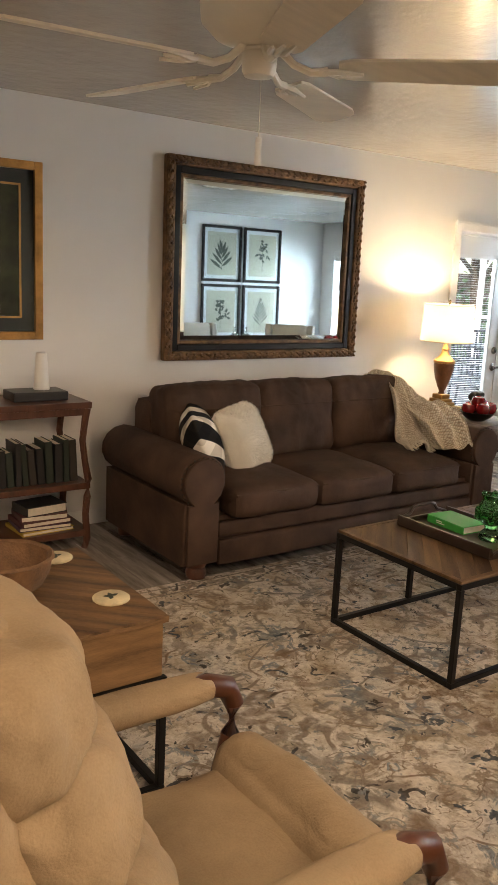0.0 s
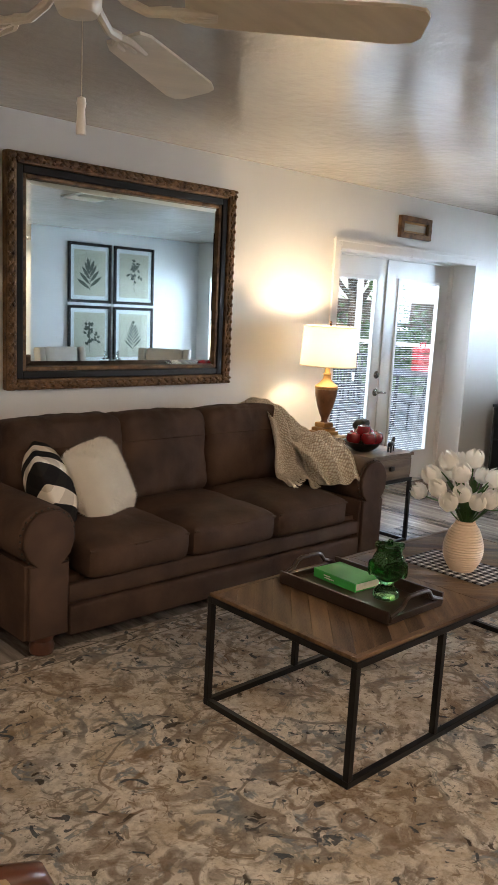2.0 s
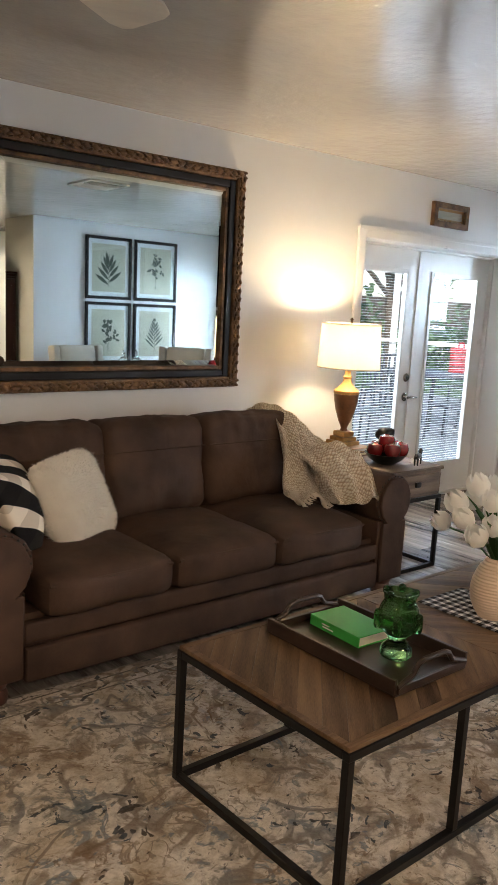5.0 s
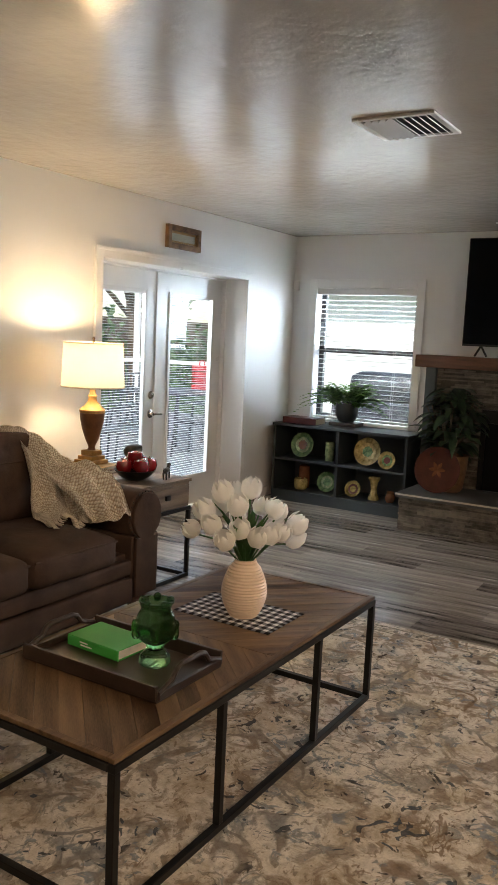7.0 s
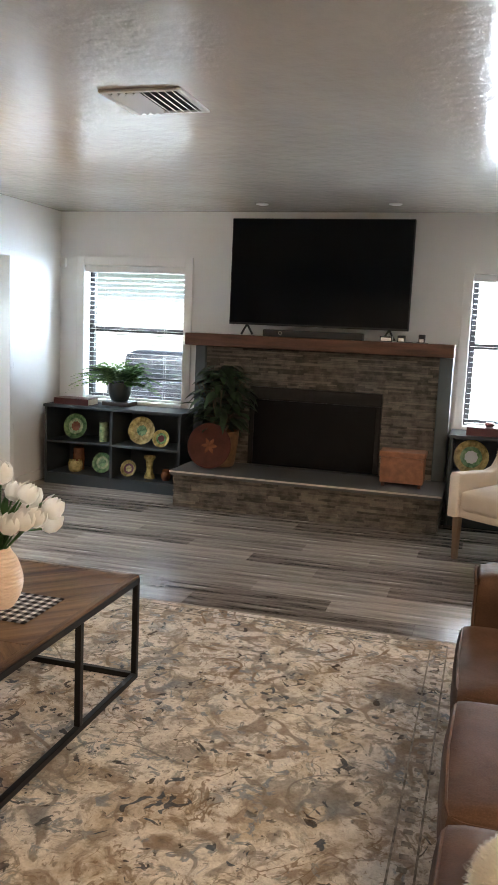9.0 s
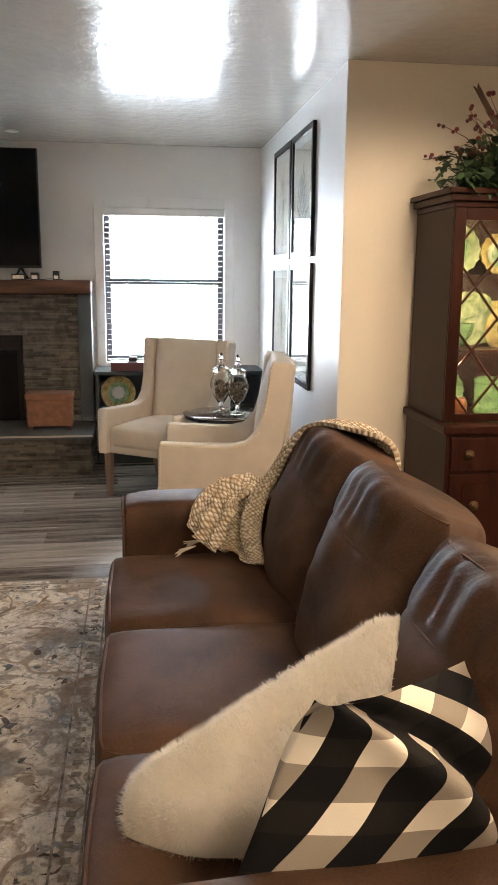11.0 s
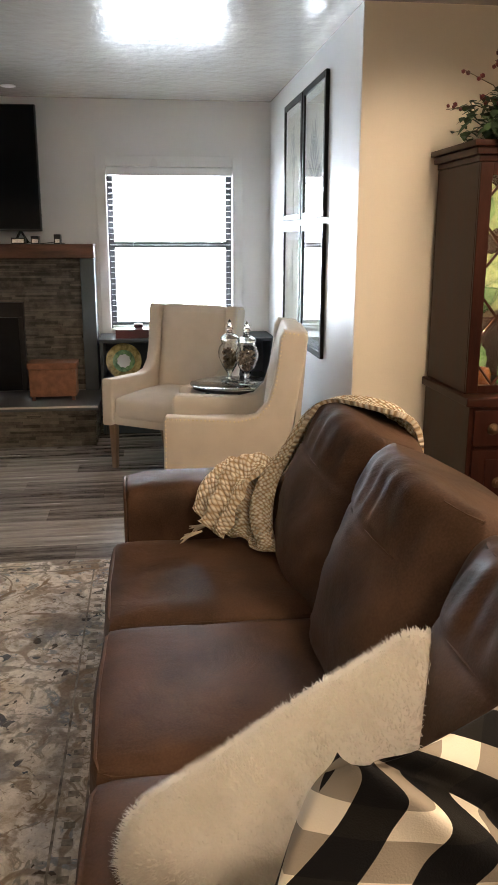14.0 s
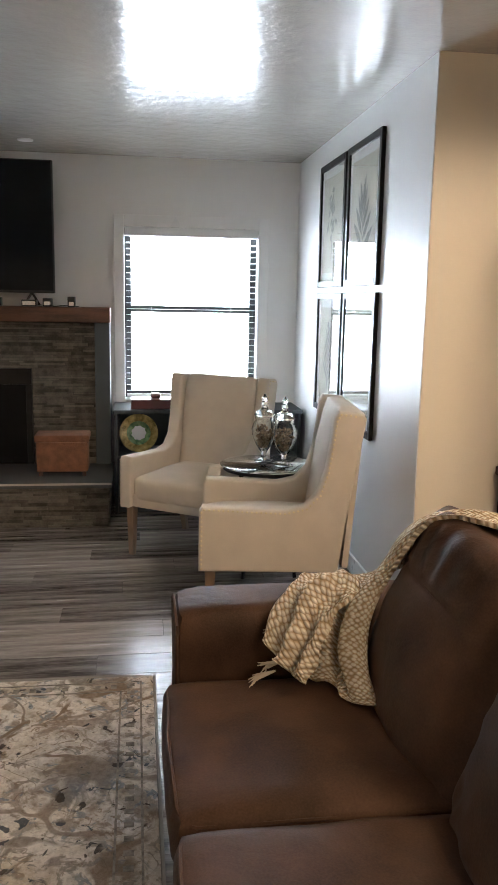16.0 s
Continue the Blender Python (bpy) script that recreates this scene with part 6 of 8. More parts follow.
gb = book("green_book", "bright green hardback book lying in the tray", 2.965, 2.30, CT + 0.009, 0.15, 0.225, 0.035, -3, M_GREENBOOK)
b = B()
for k, (wd, yy) in enumerate(((0.05, -0.03), (0.035, -0.012))):
    box(b, -0.0786, yy + 0.03, 0.012 + 0.009 * k, -0.0776, yy + 0.03 + wd, 0.016 + 0.009 * k)
tagged(part("spine_lettering", b, M_WHITE_PLASTIC, gb, "small pale lettering bars", smooth=False), kind="stuff")


def jug():
    c = thing("green_glass_jug", "green glass jug with moulded frog-like lobes in the tray", "jug", place(2.945, 2.095, CT + 0.009))
    part("body", lathe(B(), [(0.044, 0.0), (0.05, 0.01), (0.046, 0.03), (0.026, 0.05), (0.03, 0.065), (0.055, 0.09), (0.064, 0.125), (0.056, 0.16), (0.045, 0.18), (0.05, 0.205), (0.045, 0.205), (0.04, 0.18), (0.05, 0.155), (0.056, 0.125), (0.048, 0.095), (0.02, 0.072), (0.0, 0.07)], seg=30, wob=lambda a, i: 1 + 0.07 * math.cos(5 * a) * (1 if i > 4 else 0.3)), M_GREENGLASS, c)
    for k in range(5):
        a = k * 2 * math.pi / 5
        part("moulded_lobe", rbox(B(), (0.062 * math.cos(a), 0.062 * math.sin(a), 0.118), (0.014, 0.014, 0.032), 0.013, 4, m=Matrix.Rotation(a, 4, "Z")), M_GREENGLASS, c)
        part("rim_knob", rbox(B(), (0.046 * math.cos(a + 0.6), 0.046 * math.sin(a + 0.6), 0.2), (0.011, 0.011, 0.014), 0.01, 3), M_GREENGLASS, c)
    return c


jug()

# ---- cushions ----


def scatter_cushion(name, label, material, m, s=0.23, thick=0.075, wr=0.006):
    c = thing(name, label, "cushion", m)
    b = rbox(B(), (0, 0, 0), (s, s, thick), thick * 0.95, 24, (0, 0, 0.035), wr, 8, pinch=0.12)
    for v in b.verts:
        e = max(abs(v.co.x), abs(v.co.y)) / s
        v.co.z *= max(0.12, 1 - e ** 3 * 0.85)
    part("cover", b, material, c)
    return c


def slumped_cushion(label):
    """A soft square cushion bent over a ridge, its lower corners sunk between the seat and the arm."""
    c = thing("checked_cushion", label, "cushion", place(2.22, 0.1, 0.7))
    net = [[Vector(p) - Vector((2.22, 0.1, 0.7)) for p in row] for row in (
        ((2.12, 0.36, 0.57), (2.13, 0.18, 0.545), (2.17, -0.03, 0.55)),
        ((2.18, 0.285, 0.72), (2.13, 0.07, 0.74), (2.26, -0.105, 0.69)),
        ((2.25, 0.20, 0.85), (2.205, 0.12, 0.875), (2.44, -0.165, 0.825)))]
    out = Vector((-0.86, -0.35, 0.37))
    n, k = 60, 38
    b = B()
    uv = b.loops.layers.uv.new("UVMap")

    def across(i, j):
        # a fold runs down the cover from its ridge: column k lies in the fold
        v = 2 * j / n - 1
        w = min(0.96, -0.25 - 0.93 * (v - 1))
        return (-1 + (w + 1) * i / k if i <= k else w + (1 - w) * (i - k) / (n - k)), v

    def three(a, m, z, t):
        return a * (t * (t - 1) / 2) + m * (1 - t * t) + z * (t * (t + 1) / 2)

    def at(i, j, back):
        u, v = across(i, j)
        d = 0.73 * (u + 0.25) + 0.68 * (v - 1)
        p = three(*[three(*row, u) for row in net], v)
        fat = (1 - u ** 4) * (1 - v ** 4)
        # creases that fan out of the ridge
        p += out * fat * (0.012 * noise.noise(Vector((u * 2.2, v * 1.6, 3))) + 0.016 * math.exp(-((u + 0.1 + 0.25 * v) / 0.12) ** 2) * max(0, v + 0.2))
        if not back:
            p += out * (0.034 * math.exp(-((d + 0.24) / 0.2) ** 2) - 0.05 * math.exp(-(d / 0.13) ** 2)) * min(1, 1.2 * fat + 0.35 * max(0, v))
        return p - out * 0.15 * fat if back else p

    for back in (False, True):
        g = [[b.verts.new(at(i, j, back)) for i in range(n + 1)] for j in range(n + 1)]
        for j in range(n):
            for i in range(n):
                f = b.faces.new((g[j][i], g[j][i + 1], g[j + 1][i + 1], g[j + 1][i]))
                for lp, (x, y) in zip(f.loops, ((i, j), (i + 1, j), (i + 1, j + 1), (i, j + 1))):
                    u, v = across(x, y)
                    if i < k:
                        lp[uv].uv = (u * 0.174 - v * 0.065, v * 0.18)
                    else:
                        lp[uv].uv = (0.25 * (0.73 * (u + 0.25) + 0.68 * (v - 1)) + 0.03, 0.15 * (u - v))
    bmesh.ops.remove_doubles(b, verts=b.verts, dist=0.0004)
    part("cover", b, M_BUFFALO2, c, sharp=80)
    return c


def fur_cushion(label, m, s=0.24, thick=0.09, count=7000, ln=0.028):
    c = thing("fur_cushion", label, "cushion", m)
    sx, sy = s if isinstance(s, tuple) else (s, s)
    b = rbox(B(), (0, 0, 0), (sx, sy, thick), thick * 0.95, 18, (0, 0, 0.03), 0.006, 8, pinch=0.06 if sx == sy else -0.02)
    for v in b.verts:
        e = max(abs(v.co.x) / sx, abs(v.co.y) / sy)
        v.co.z *= max(0.2, 1 - e ** 4 * 0.7)
    b.normal_update()
    bmesh.ops.recalc_face_normals(b, faces=b.faces)
    faces = list(b.faces)
    wts = [f.calc_area() for f in faces]
    tufts = B()
    for f in random.choices(faces, wts, k=count):
        c0, c1, c2, c3 = [v.co for v in f.verts]
        p = c0.lerp(c1, random.random()).lerp(c3.lerp(c2, random.random()), random.random())
        d = (f.normal + Vector((rnd(-0.35, 0.35), rnd(-0.35, 0.35), rnd(-0.35, 0.35))) + 0.35 * noise.noise_vector(p * 14)).normalized()
        sd = d.orthogonal().normalized() * 0.0011
        l = ln * rnd(0.6, 1.2)
        q = p + d * l * 0.6
        bend = Vector((rnd(-1, 1), rnd(-1, 1), rnd(-1, 1))) * l * 0.25
        v = [tufts.verts.new(x) for x in (p - sd, p + sd, q + sd * 0.7, q - sd * 0.7, p + d * l + bend)]
        tufts.faces.new(v[:4]), tufts.faces.new((v[3], v[2], v[4]))
    part("cover", b, M_FUR, c)
    me = bpy.data.meshes.new("pile")
    tufts.to_mesh(me)
    tufts.free()
    me.materials.append(M_FUR)
    o = new("fur", me)
    o.parent = c
    tagged(o, "long white faux fur", kind="stuff")
    return c


def lean(x, y, z, face, tilt, spin):
    """A cushion's pose: its flat side looks along face (degrees in plan), leaning back by tilt, turned on itself by spin."""
    return place(x, y, z, face) @ pose(0, 0, 0, 90 - tilt, 0, 0) @ pose(0, 0, 0, 0, 0, spin)


scatter_cushion("checked_cushion", "black and cream buffalo check cushion on the sofa arm", M_BUFFALO, lean(2.43, 3.68, 0.635, 62, 22, 8), 0.22)
fur_cushion("white faux fur cushion on the brown sofa", lean(2.685, 3.65, 0.63, 28, 24, 4), 0.205, 0.085, 12000, 0.015)
slumped_cushion("black and cream buffalo check cushion slumped against the leather arm")
fur_cushion("long white faux fur cushion on the leather sofa", lean(2.565, 0.15, 0.55, -82, 14, 24.5), (0.335, 0.145), 0.11, 34000, 0.014)

# ---- throws ----


def drape(rows, nu, nv, fold, thick, seed):
    """Cloth through rows of control points (top to bottom), with folds running down it and a thickness."""
    random.seed(seed)
    rows = [[Vector(p) for p in r] for r in rows]

    def cr(ps, f):
        n = len(ps) - 1
        i = min(int(f * n), n - 1)
        t = f * n - i
        p0, p1, p2, p3 = ps[max(i - 1, 0)], ps[i], ps[i + 1], ps[min(i + 2, n)]
        return 0.5 * (2 * p1 + (p2 - p0) * t + (2 * p0 - 5 * p1 + 4 * p2 - p3) * t * t + (3 * p1 - 3 * p2 + p3 - p0) * t ** 3)

    g = [[cr([cr(r, u / nu) for r in rows], v / nv) for u in range(nu + 1)] for v in range(nv + 1)]
    out = []
    for v in range(nv + 1):
        line = []
        for u in range(nu + 1):
            a = g[v][min(u + 1, nu)] - g[v][max(u - 1, 0)]
            c = g[min(v + 1, nv)][u] - g[max(v - 1, 0)][u]
            n = a.cross(c)
            n = n.normalized() if n.length > 1e-7 else Vector((0, 0, 1))
            if n.z < -0.2:
                n = -n
            fu, fv = u / nu, v / nv
            w = math.sin(fu * 6.28 * fold[1] + 3 * noise.noise(Vector((fu * 2, fv * 2, seed)))) * fold[0] * (0.35 + 0.65 * fv)
            w += noise.noise(Vector((fu * 5, fv * 7, seed + 9))) * fold[0] * 0.9
            line.append((g[v][u] + n * (w + fold[0]), n))
        out.append(line)
    bm = B()
    uv = bm.loops.layers.uv.new("UVMap")
    top = [[bm.verts.new(p + n * thick / 2) for p, n in l] for l in out]
    bot = [[bm.verts.new(p - n * thick / 2) for p, n in l] for l in out]
    lu = sum((g[nv][k + 1] - g[nv][k]).length for k in range(nu))
    lv = sum((g[k + 1][nu // 2] - g[k][nu // 2]).length for k in range(nv))

    def face(vs, cs):
        f = bm.faces.new(vs)
        for lp, (i, j) in zip(f.loops, cs):
            lp[uv].uv = (i / nu * lu, j / nv * lv)

    for j in range(nv):
        for i in range(nu):
            cs = [(i, j), (i + 1, j), (i + 1, j + 1), (i, j + 1)]
            face([top[y][x] for x, y in cs], cs)
            face([bot[y][x] for x, y in cs][::-1], cs[::-1])
    for j in range(nv):
        for i in (0, nu):
            face([top[j][i], top[j + 1][i], bot[j + 1][i], bot[j][i]], [(i, j), (i, j + 1), (i, j + 1), (i, j)])
    for i in range(nu):
        for j in (0, nv):
            face([top[j][i], top[j][i + 1], bot[j][i + 1], bot[j][i]], [(i, j), (i + 1, j), (i + 1, j), (i, j)])
    return bm, [l[0] for l in out[nv:]][0][0], [p for p, n in out[nv]], [l[0][0] for l in out]


th = thing("knitted_throw", "oatmeal knitted throw draped over the sofa back and seat", "throw blanket", place(0, 0))
bm, _, hem, _ = drape([
    [(4.03, 4.16, 0.77), (4.07, 4.16, 0.77), (4.11, 4.16, 0.77), (4.15, 4.16, 0.76)],
    [(4.01, 4.06, 0.872), (4.06, 4.06, 0.88), (4.11, 4.06, 0.875), (4.16, 4.06, 0.865)],
    [(4.00, 3.95, 0.882), (4.05, 3.94, 0.89), (4.10, 3.94, 0.88), (4.16, 3.96, 0.86)],
    [(3.97, 3.80, 0.83), (4.03, 3.78, 0.835), (4.10, 3.78, 0.82), (4.17, 3.81, 0.79)],
    [(3.93, 3.70, 0.71), (3.99, 3.68, 0.73), (4.08, 3.69, 0.74), (4.19, 3.70, 0.74)],
    [(3.88, 3.63, 0.585), (3.96, 3.57, 0.61), (4.06, 3.60, 0.67), (4.20, 3.60, 0.72)],
    [(3.83, 3.56, 0.525), (3.92, 3.48, 0.54), (4.04, 3.48, 0.60), (4.20, 3.46, 0.70)],
    [(3.82, 3.51, 0.52), (3.91, 3.42, 0.52), (4.02, 3.40, 0.53), (4.16, 3.36, 0.62)]], 72, 84, (0.028, 3.4), 0.014, 3)
part("cloth", bm, M_KNIT, th, sharp=80)
bm, _, hem2, _ = drape([
    [(4.00, 3.64, 0.69), (4.10, 3.62, 0.74), (4.21, 3.60, 0.72)],
    [(3.96, 3.52, 0.68), (4.08, 3.50, 0.735), (4.21, 3.49, 0.73)],
    [(3.97, 3.41, 0.60), (4.09, 3.37, 0.66), (4.20, 3.36, 0.69)],
    [(4.00, 3.36, 0.52), (4.09, 3.28, 0.525), (4.16, 3.21, 0.555)]], 48, 44, (0.034, 3.0), 0.016, 5)
part("folded_end", bm, M_KNIT, th, sharp=80)
b = B()
for p in hem:
    tube(b, [p, p + Vector((rnd(-0.01, 0.01), -0.02, -0.008)), p + Vector((rnd(-0.015, 0.015), -0.035, -0.012))], [0.004, 0.005, 0.002], 5)
tagged(part("fringe", b, M_KNIT, th), kind="stuff")

th = thing("tasselled_throw", "tan and white knitted throw over the leather sofa back and arm", "throw blanket", place(0, 0))
bm, _, hem, side = drape([
    [(3.62, -0.355, 0.80), (3.68, -0.355, 0.80), (3.74, -0.355, 0.80), (3.80, -0.355, 0.80), (3.86, -0.355, 0.80)],
    [(3.60, -0.315, 0.924), (3.65, -0.315, 0.929), (3.71, -0.31, 0.929), (3.77, -0.30, 0.924), (3.84, -0.30, 0.904)],
    [(3.69, -0.21, 0.949), (3.74, -0.205, 0.959), (3.80, -0.205, 0.949), (3.87, -0.20, 0.919), (3.95, -0.21, 0.864)],
    [(3.82, -0.115, 0.925), (3.87, -0.11, 0.92), (3.93, -0.13, 0.875), (3.99, -0.13, 0.82), (4.07, -0.13, 0.73)],
    [(3.90, -0.045, 0.78), (3.94, -0.02, 0.77), (3.98, -0.06, 0.73), (4.05, -0.02, 0.69), (4.14, -0.03, 0.665)],
    [(3.885, 0.015, 0.66), (3.92, 0.06, 0.65), (3.97, 0.015, 0.61), (4.04, 0.09, 0.665), (4.16, 0.08, 0.65)],
    [(3.82, 0.035, 0.56), (3.85, 0.085, 0.56), (3.92, 0.05, 0.54), (3.99, 0.14, 0.59), (4.09, 0.17, 0.63)],
    [(3.74, 0.02, 0.492), (3.78, 0.07, 0.488), (3.85, 0.09, 0.488), (3.90, 0.16, 0.495), (3.97, 0.21, 0.51)]], 72, 84, (0.014, 3.4), 0.015, 11)
part("cloth", bm, M_KNIT2, th, sharp=80)
bm, _, hem2, _ = drape([
    [(3.94, 0.0, 0.69), (4.05, 0.02, 0.70), (4.17, 0.05, 0.655)],
    [(3.93, 0.08, 0.66), (4.03, 0.11, 0.69), (4.16, 0.12, 0.655)],
    [(3.89, 0.14, 0.58), (3.99, 0.18, 0.62), (4.09, 0.19, 0.63)],
    [(3.86, 0.18, 0.50), (3.93, 0.23, 0.52), (4.02, 0.25, 0.54)]], 44, 40, (0.02, 2.4), 0.015, 13)
part("folded_end", bm, M_KNIT2, th, sharp=80)
b = B()
for q in ((4.06, 0.235, 0.575), (3.99, 0.26, 0.505), (3.95, 0.29, 0.495)):
    for k in range(12):
        d = Vector((rnd(-0.025, 0.025), rnd(0.01, 0.035), rnd(-0.03, -0.005)))
        p = Vector(q)
        tube(b, [p - Vector((0, 0.04, -0.006)), p + d * 0.5, p + d], [0.003, 0.0025, 0.0015], 4)
tagged(part("tassels", b, M_KNIT2, th, "loose tan tassels"), kind="stuff")

# ---- glass table between the wing chairs ----
gt = thing("glass_table", "round glass-topped side table on a dark metal base", "table", place(6.2, -0.085))
part("glass_top", lathe(B(), [(0.247, 0.590), (0.255, 0.594), (0.255, 0.598), (0.247, 0.602), (0, 0.602)], seg=48), M_CLEAR, gt, "round clear glass top")
part("rim", lathe(B(), [(0.222, 0.573), (0.24, 0.573), (0.24, 0.589), (0.222, 0.589)], seg=48), M_BLACK, gt, "dark metal ring under the glass")
for k in range(4):
    a = radians(45 + 90 * k)
    part("leg", tube(B(), [(0.23 * math.cos(a), 0.23 * math.sin(a), 0.572), (0.16 * math.cos(a), 0.16 * math.sin(a), 0.3), (0.2 * math.cos(a), 0.2 * math.sin(a), 0.0)], 0.012, 8), M_BLACK, gt)
part("lower_shelf", lathe(B(), [(0.165, 0.295), (0.165, 0.305), (0, 0.305)], seg=36), M_BLACK, gt)


def apothecary_jar(x, y, label, s):
    c = thing("apothecary_jar", label, "jar", place(x, y, 0.6025), group="pair of apothecary jars")
    prof = [(0.05, 0.0), (0.052, 0.006), (0.02, 0.014), (0.012, 0.03), (0.016, 0.045), (0.022, 0.055), (0.045, 0.09), (0.066, 0.14), (0.07, 0.17), (0.06, 0.2), (0.048, 0.215), (0.052, 0.235)]
    prof = [(r, z * s) for r, z in prof]
    part("glass_body", lathe(B(), prof + [(0.048, 0.235 * s), (0.045, 0.215 * s), (0.057, 0.2 * s), (0.067, 0.17 * s), (0.063, 0.14 * s), (0.042, 0.09 * s), (0.018, 0.06 * s), (0, 0.058 * s)], seg=28), M_CLEAR, c)
    part("lid", lathe(B(), [(0.054, 0.237 * s), (0.056, 0.245 * s), (0.045, 0.262 * s), (0.02, 0.275 * s), (0.014, 0.29 * s), (0.022, 0.3 * s), (0.012, 0.315 * s), (0.017, 0.33 * s), (0.0, 0.355 * s)], seg=24), M_CLEAR, c, "domed glass lid with a finial")
    b = B()
    for k in range(120):
        z = rnd(0.075, 0.185) * s
        rr = 0.05 * math.sin(min(1, (z / s - 0.05) / 0.1) * math.pi / 2)
        a, r = rnd(0, 6.28), rr * math.sqrt(rnd(0, 1))
        m = Matrix.Translation((r * math.cos(a), r * math.sin(a), z)) @ Euler((rnd(0, 3), rnd(0, 3), rnd(0, 3))).to_matrix().to_4x4() @ Matrix.Diagonal((0.012, 0.008, 0.007, 1))
        bmesh.ops.create_icosphere(b, subdivisions=1, radius=1, matrix=m)
    tagged(part("filling", b, M_NUTS, c, "brown shells and pods"), kind="stuff")


apothecary_jar(6.26, -0.075, "lidded glass apothecary jar full of dark pods", 1.05)
apothecary_jar(6.14, -0.165, "lidded glass apothecary jar full of tan shells", 1.05)
# short dark cord looped on the glass
single("dark_cord", tube(B(), [(6.14, -0.02, 0.606), (6.19, -0.04, 0.608), (6.2, -0.10, 0.607), (6.25, -0.17, 0.608), (6.27, -0.22, 0.607)], 0.003, 6), M_PLASTIC, "thin dark cord lying on the glass table", "cord")

# ---- pottery in the low bookcases ----


def plate(x, y, z, r, m_rim, m_mid, m_core, label, lean_deg=14, ruffle=0.0, face=-90):
    c = thing("display_plate", label, "plate", place(x, y, z + r * 0.985 * math.cos(radians(lean_deg)) + 0.004, face) @ pose(0, 0, 0, 90 - lean_deg, 0, 0), group="display plates")
    wob = (lambda a, i: 1 + ruffle * math.cos(16 * a) * (1 if i in (2, 3, 4) else 0.2)) if ruffle else None
    part("rim", lathe(B(), [(0.0, -0.004), (r * 0.6, -0.004), (r, 0.012), (r, 0.015), (r * 0.985, 0.016), (r * 0.66, 0.004), (r * 0.64, 0.001)], seg=48, wob=wob), m_rim, c)
    part("band", lathe(B(), [(r * 0.62, 0.0012), (r * 0.62, 0.004), (r * 0.4, 0.003), (r * 0.38, 0.0012)], seg=32), m_mid, c)
    part("centre", lathe(B(), [(r * 0.375, 0.0012), (r * 0.37, 0.0045), (0, 0.005)], seg=28, wob=lambda a, i: 1 + 0.08 * math.cos(9 * a)), m_core, c)
    return c


def pot(name, label, x, y, z, prof, material, cat="vase", seg=22, wob=None):
    return single(name, lathe(B(), prof, seg=seg, wob=wob), material, label, cat, place(x, y, z))


S1, S2 = 0.3955, 0.1005
BX = 7.62
plate(BX + 0.02, 4.07, S1, 0.115, M_GREENWARE, M_PALEWARE, M_BROWNWARE, "green and cream patterned plate standing on the shelf")
plate(BX + 0.02, 3.42, S1, 0.125, M_YELLOW, M_YELLOW, M_GREENWARE, "yellow plate with green flowers standing on the shelf")
plate(BX - 0.06, 3.20, S1, 0.078, M_YELLOW, M_GREENWARE, M_REDBOOK, "small yellow and green plate standing on the shelf")
pot("cylinder_vase", "cream cylinder vase with green pattern on the shelf", BX, 3.78, S1, [(0.04, 0), (0.042, 0.01), (0.042, 0.17), (0.036, 0.17), (0.036, 0.02), (0, 0.018)], M_PALEWARE)
plate(BX + 0.02, 3.80, S2, 0.095, M_GREENWARE, M_PALEWARE, M_GREENWARE, "green and grey glazed plate standing on the shelf", 16, 0.03)
plate(BX - 0.02, 3.52, S2, 0.075, M_YELLOW, M_REDBOOK, M_YELLOW, "small red and yellow scalloped plate on the shelf", 20, 0.04)
pot("yellow_crock", "yellow and brown glazed crock on the shelf", BX, 4.06, S2, [(0.05, 0), (0.062, 0.02), (0.065, 0.07), (0.058, 0.1), (0.05, 0.1), (0.055, 0.03), (0, 0.02)], M_YELLOW)
pot("brown_crock", "small dark brown jar standing behind the crock", BX + 0.1, 4.08, S2, [(0.05, 0), (0.055, 0.1), (0.05, 0.2), (0.03, 0.215), (0, 0.216)], M_BROWNWARE)
pot("waisted_vase", "tall waisted yellow and brown vase on the shelf", BX, 3.33, S2, [(0.045, 0), (0.05, 0.01), (0.03, 0.06), (0.026, 0.1), (0.034, 0.16), (0.052, 0.19), (0.05, 0.2), (0.03, 0.16), (0, 0.15)], M_YELLOW, wob=lambda a, i: 1 + 0.05 * math.cos(8 * a))
pot("small_pitcher", "small brown and cream pitcher on the shelf", BX - 0.01, 3.17, S2, [(0.03, 0), (0.045, 0.03), (0.042, 0.06), (0.032, 0.08), (0.036, 0.095), (0.03, 0.095), (0, 0.04)], M_BROWNWARE)
plate(BX + 0.02, 0.60, S1, 0.135, M_YELLOW, M_GREENWARE, M_MATBOARD, "large green and yellow ringed plate standing on the shelf", 12)
plate(BX + 0.02, 0.27, S1, 0.12, M_GREENWARE, M_PALEWARE, M_GREENWARE, "green glazed plate standing on the shelf", 12)
plate(BX + 0.02, 0.57, S2, 0.115, M_GREENWARE, M_MATBOARD, M_GREENWARE, "green leaf plate with a scalloped white rim", 14, 0.04)
plate(BX + 0.02, 0.25, S2, 0.105, M_MATBOARD, M_GREENWARE, M_PALEWARE, "white scalloped plate standing on the shelf", 14, 0.05)
book("red_album", "thick dark red album lying on the bookcase", 7.62, 4.06, 0.7155, 0.2, 0.34, 0.055, 0, M_REDBOOK)
book("red_album", "thick dark red album lying on the bookcase", 7.62, 0.50, 0.7155, 0.2, 0.30, 0.065, 0, M_REDBOOK)
single("red_knob_ornament", rbox(B(), (0, 0, 0.018), (0.045, 0.035, 0.018), 0.016, 4, wrinkle=0.003), M_REDBOOK, "small dark red dish on the album", "ornament", place(7.62, 0.48, 0.781))

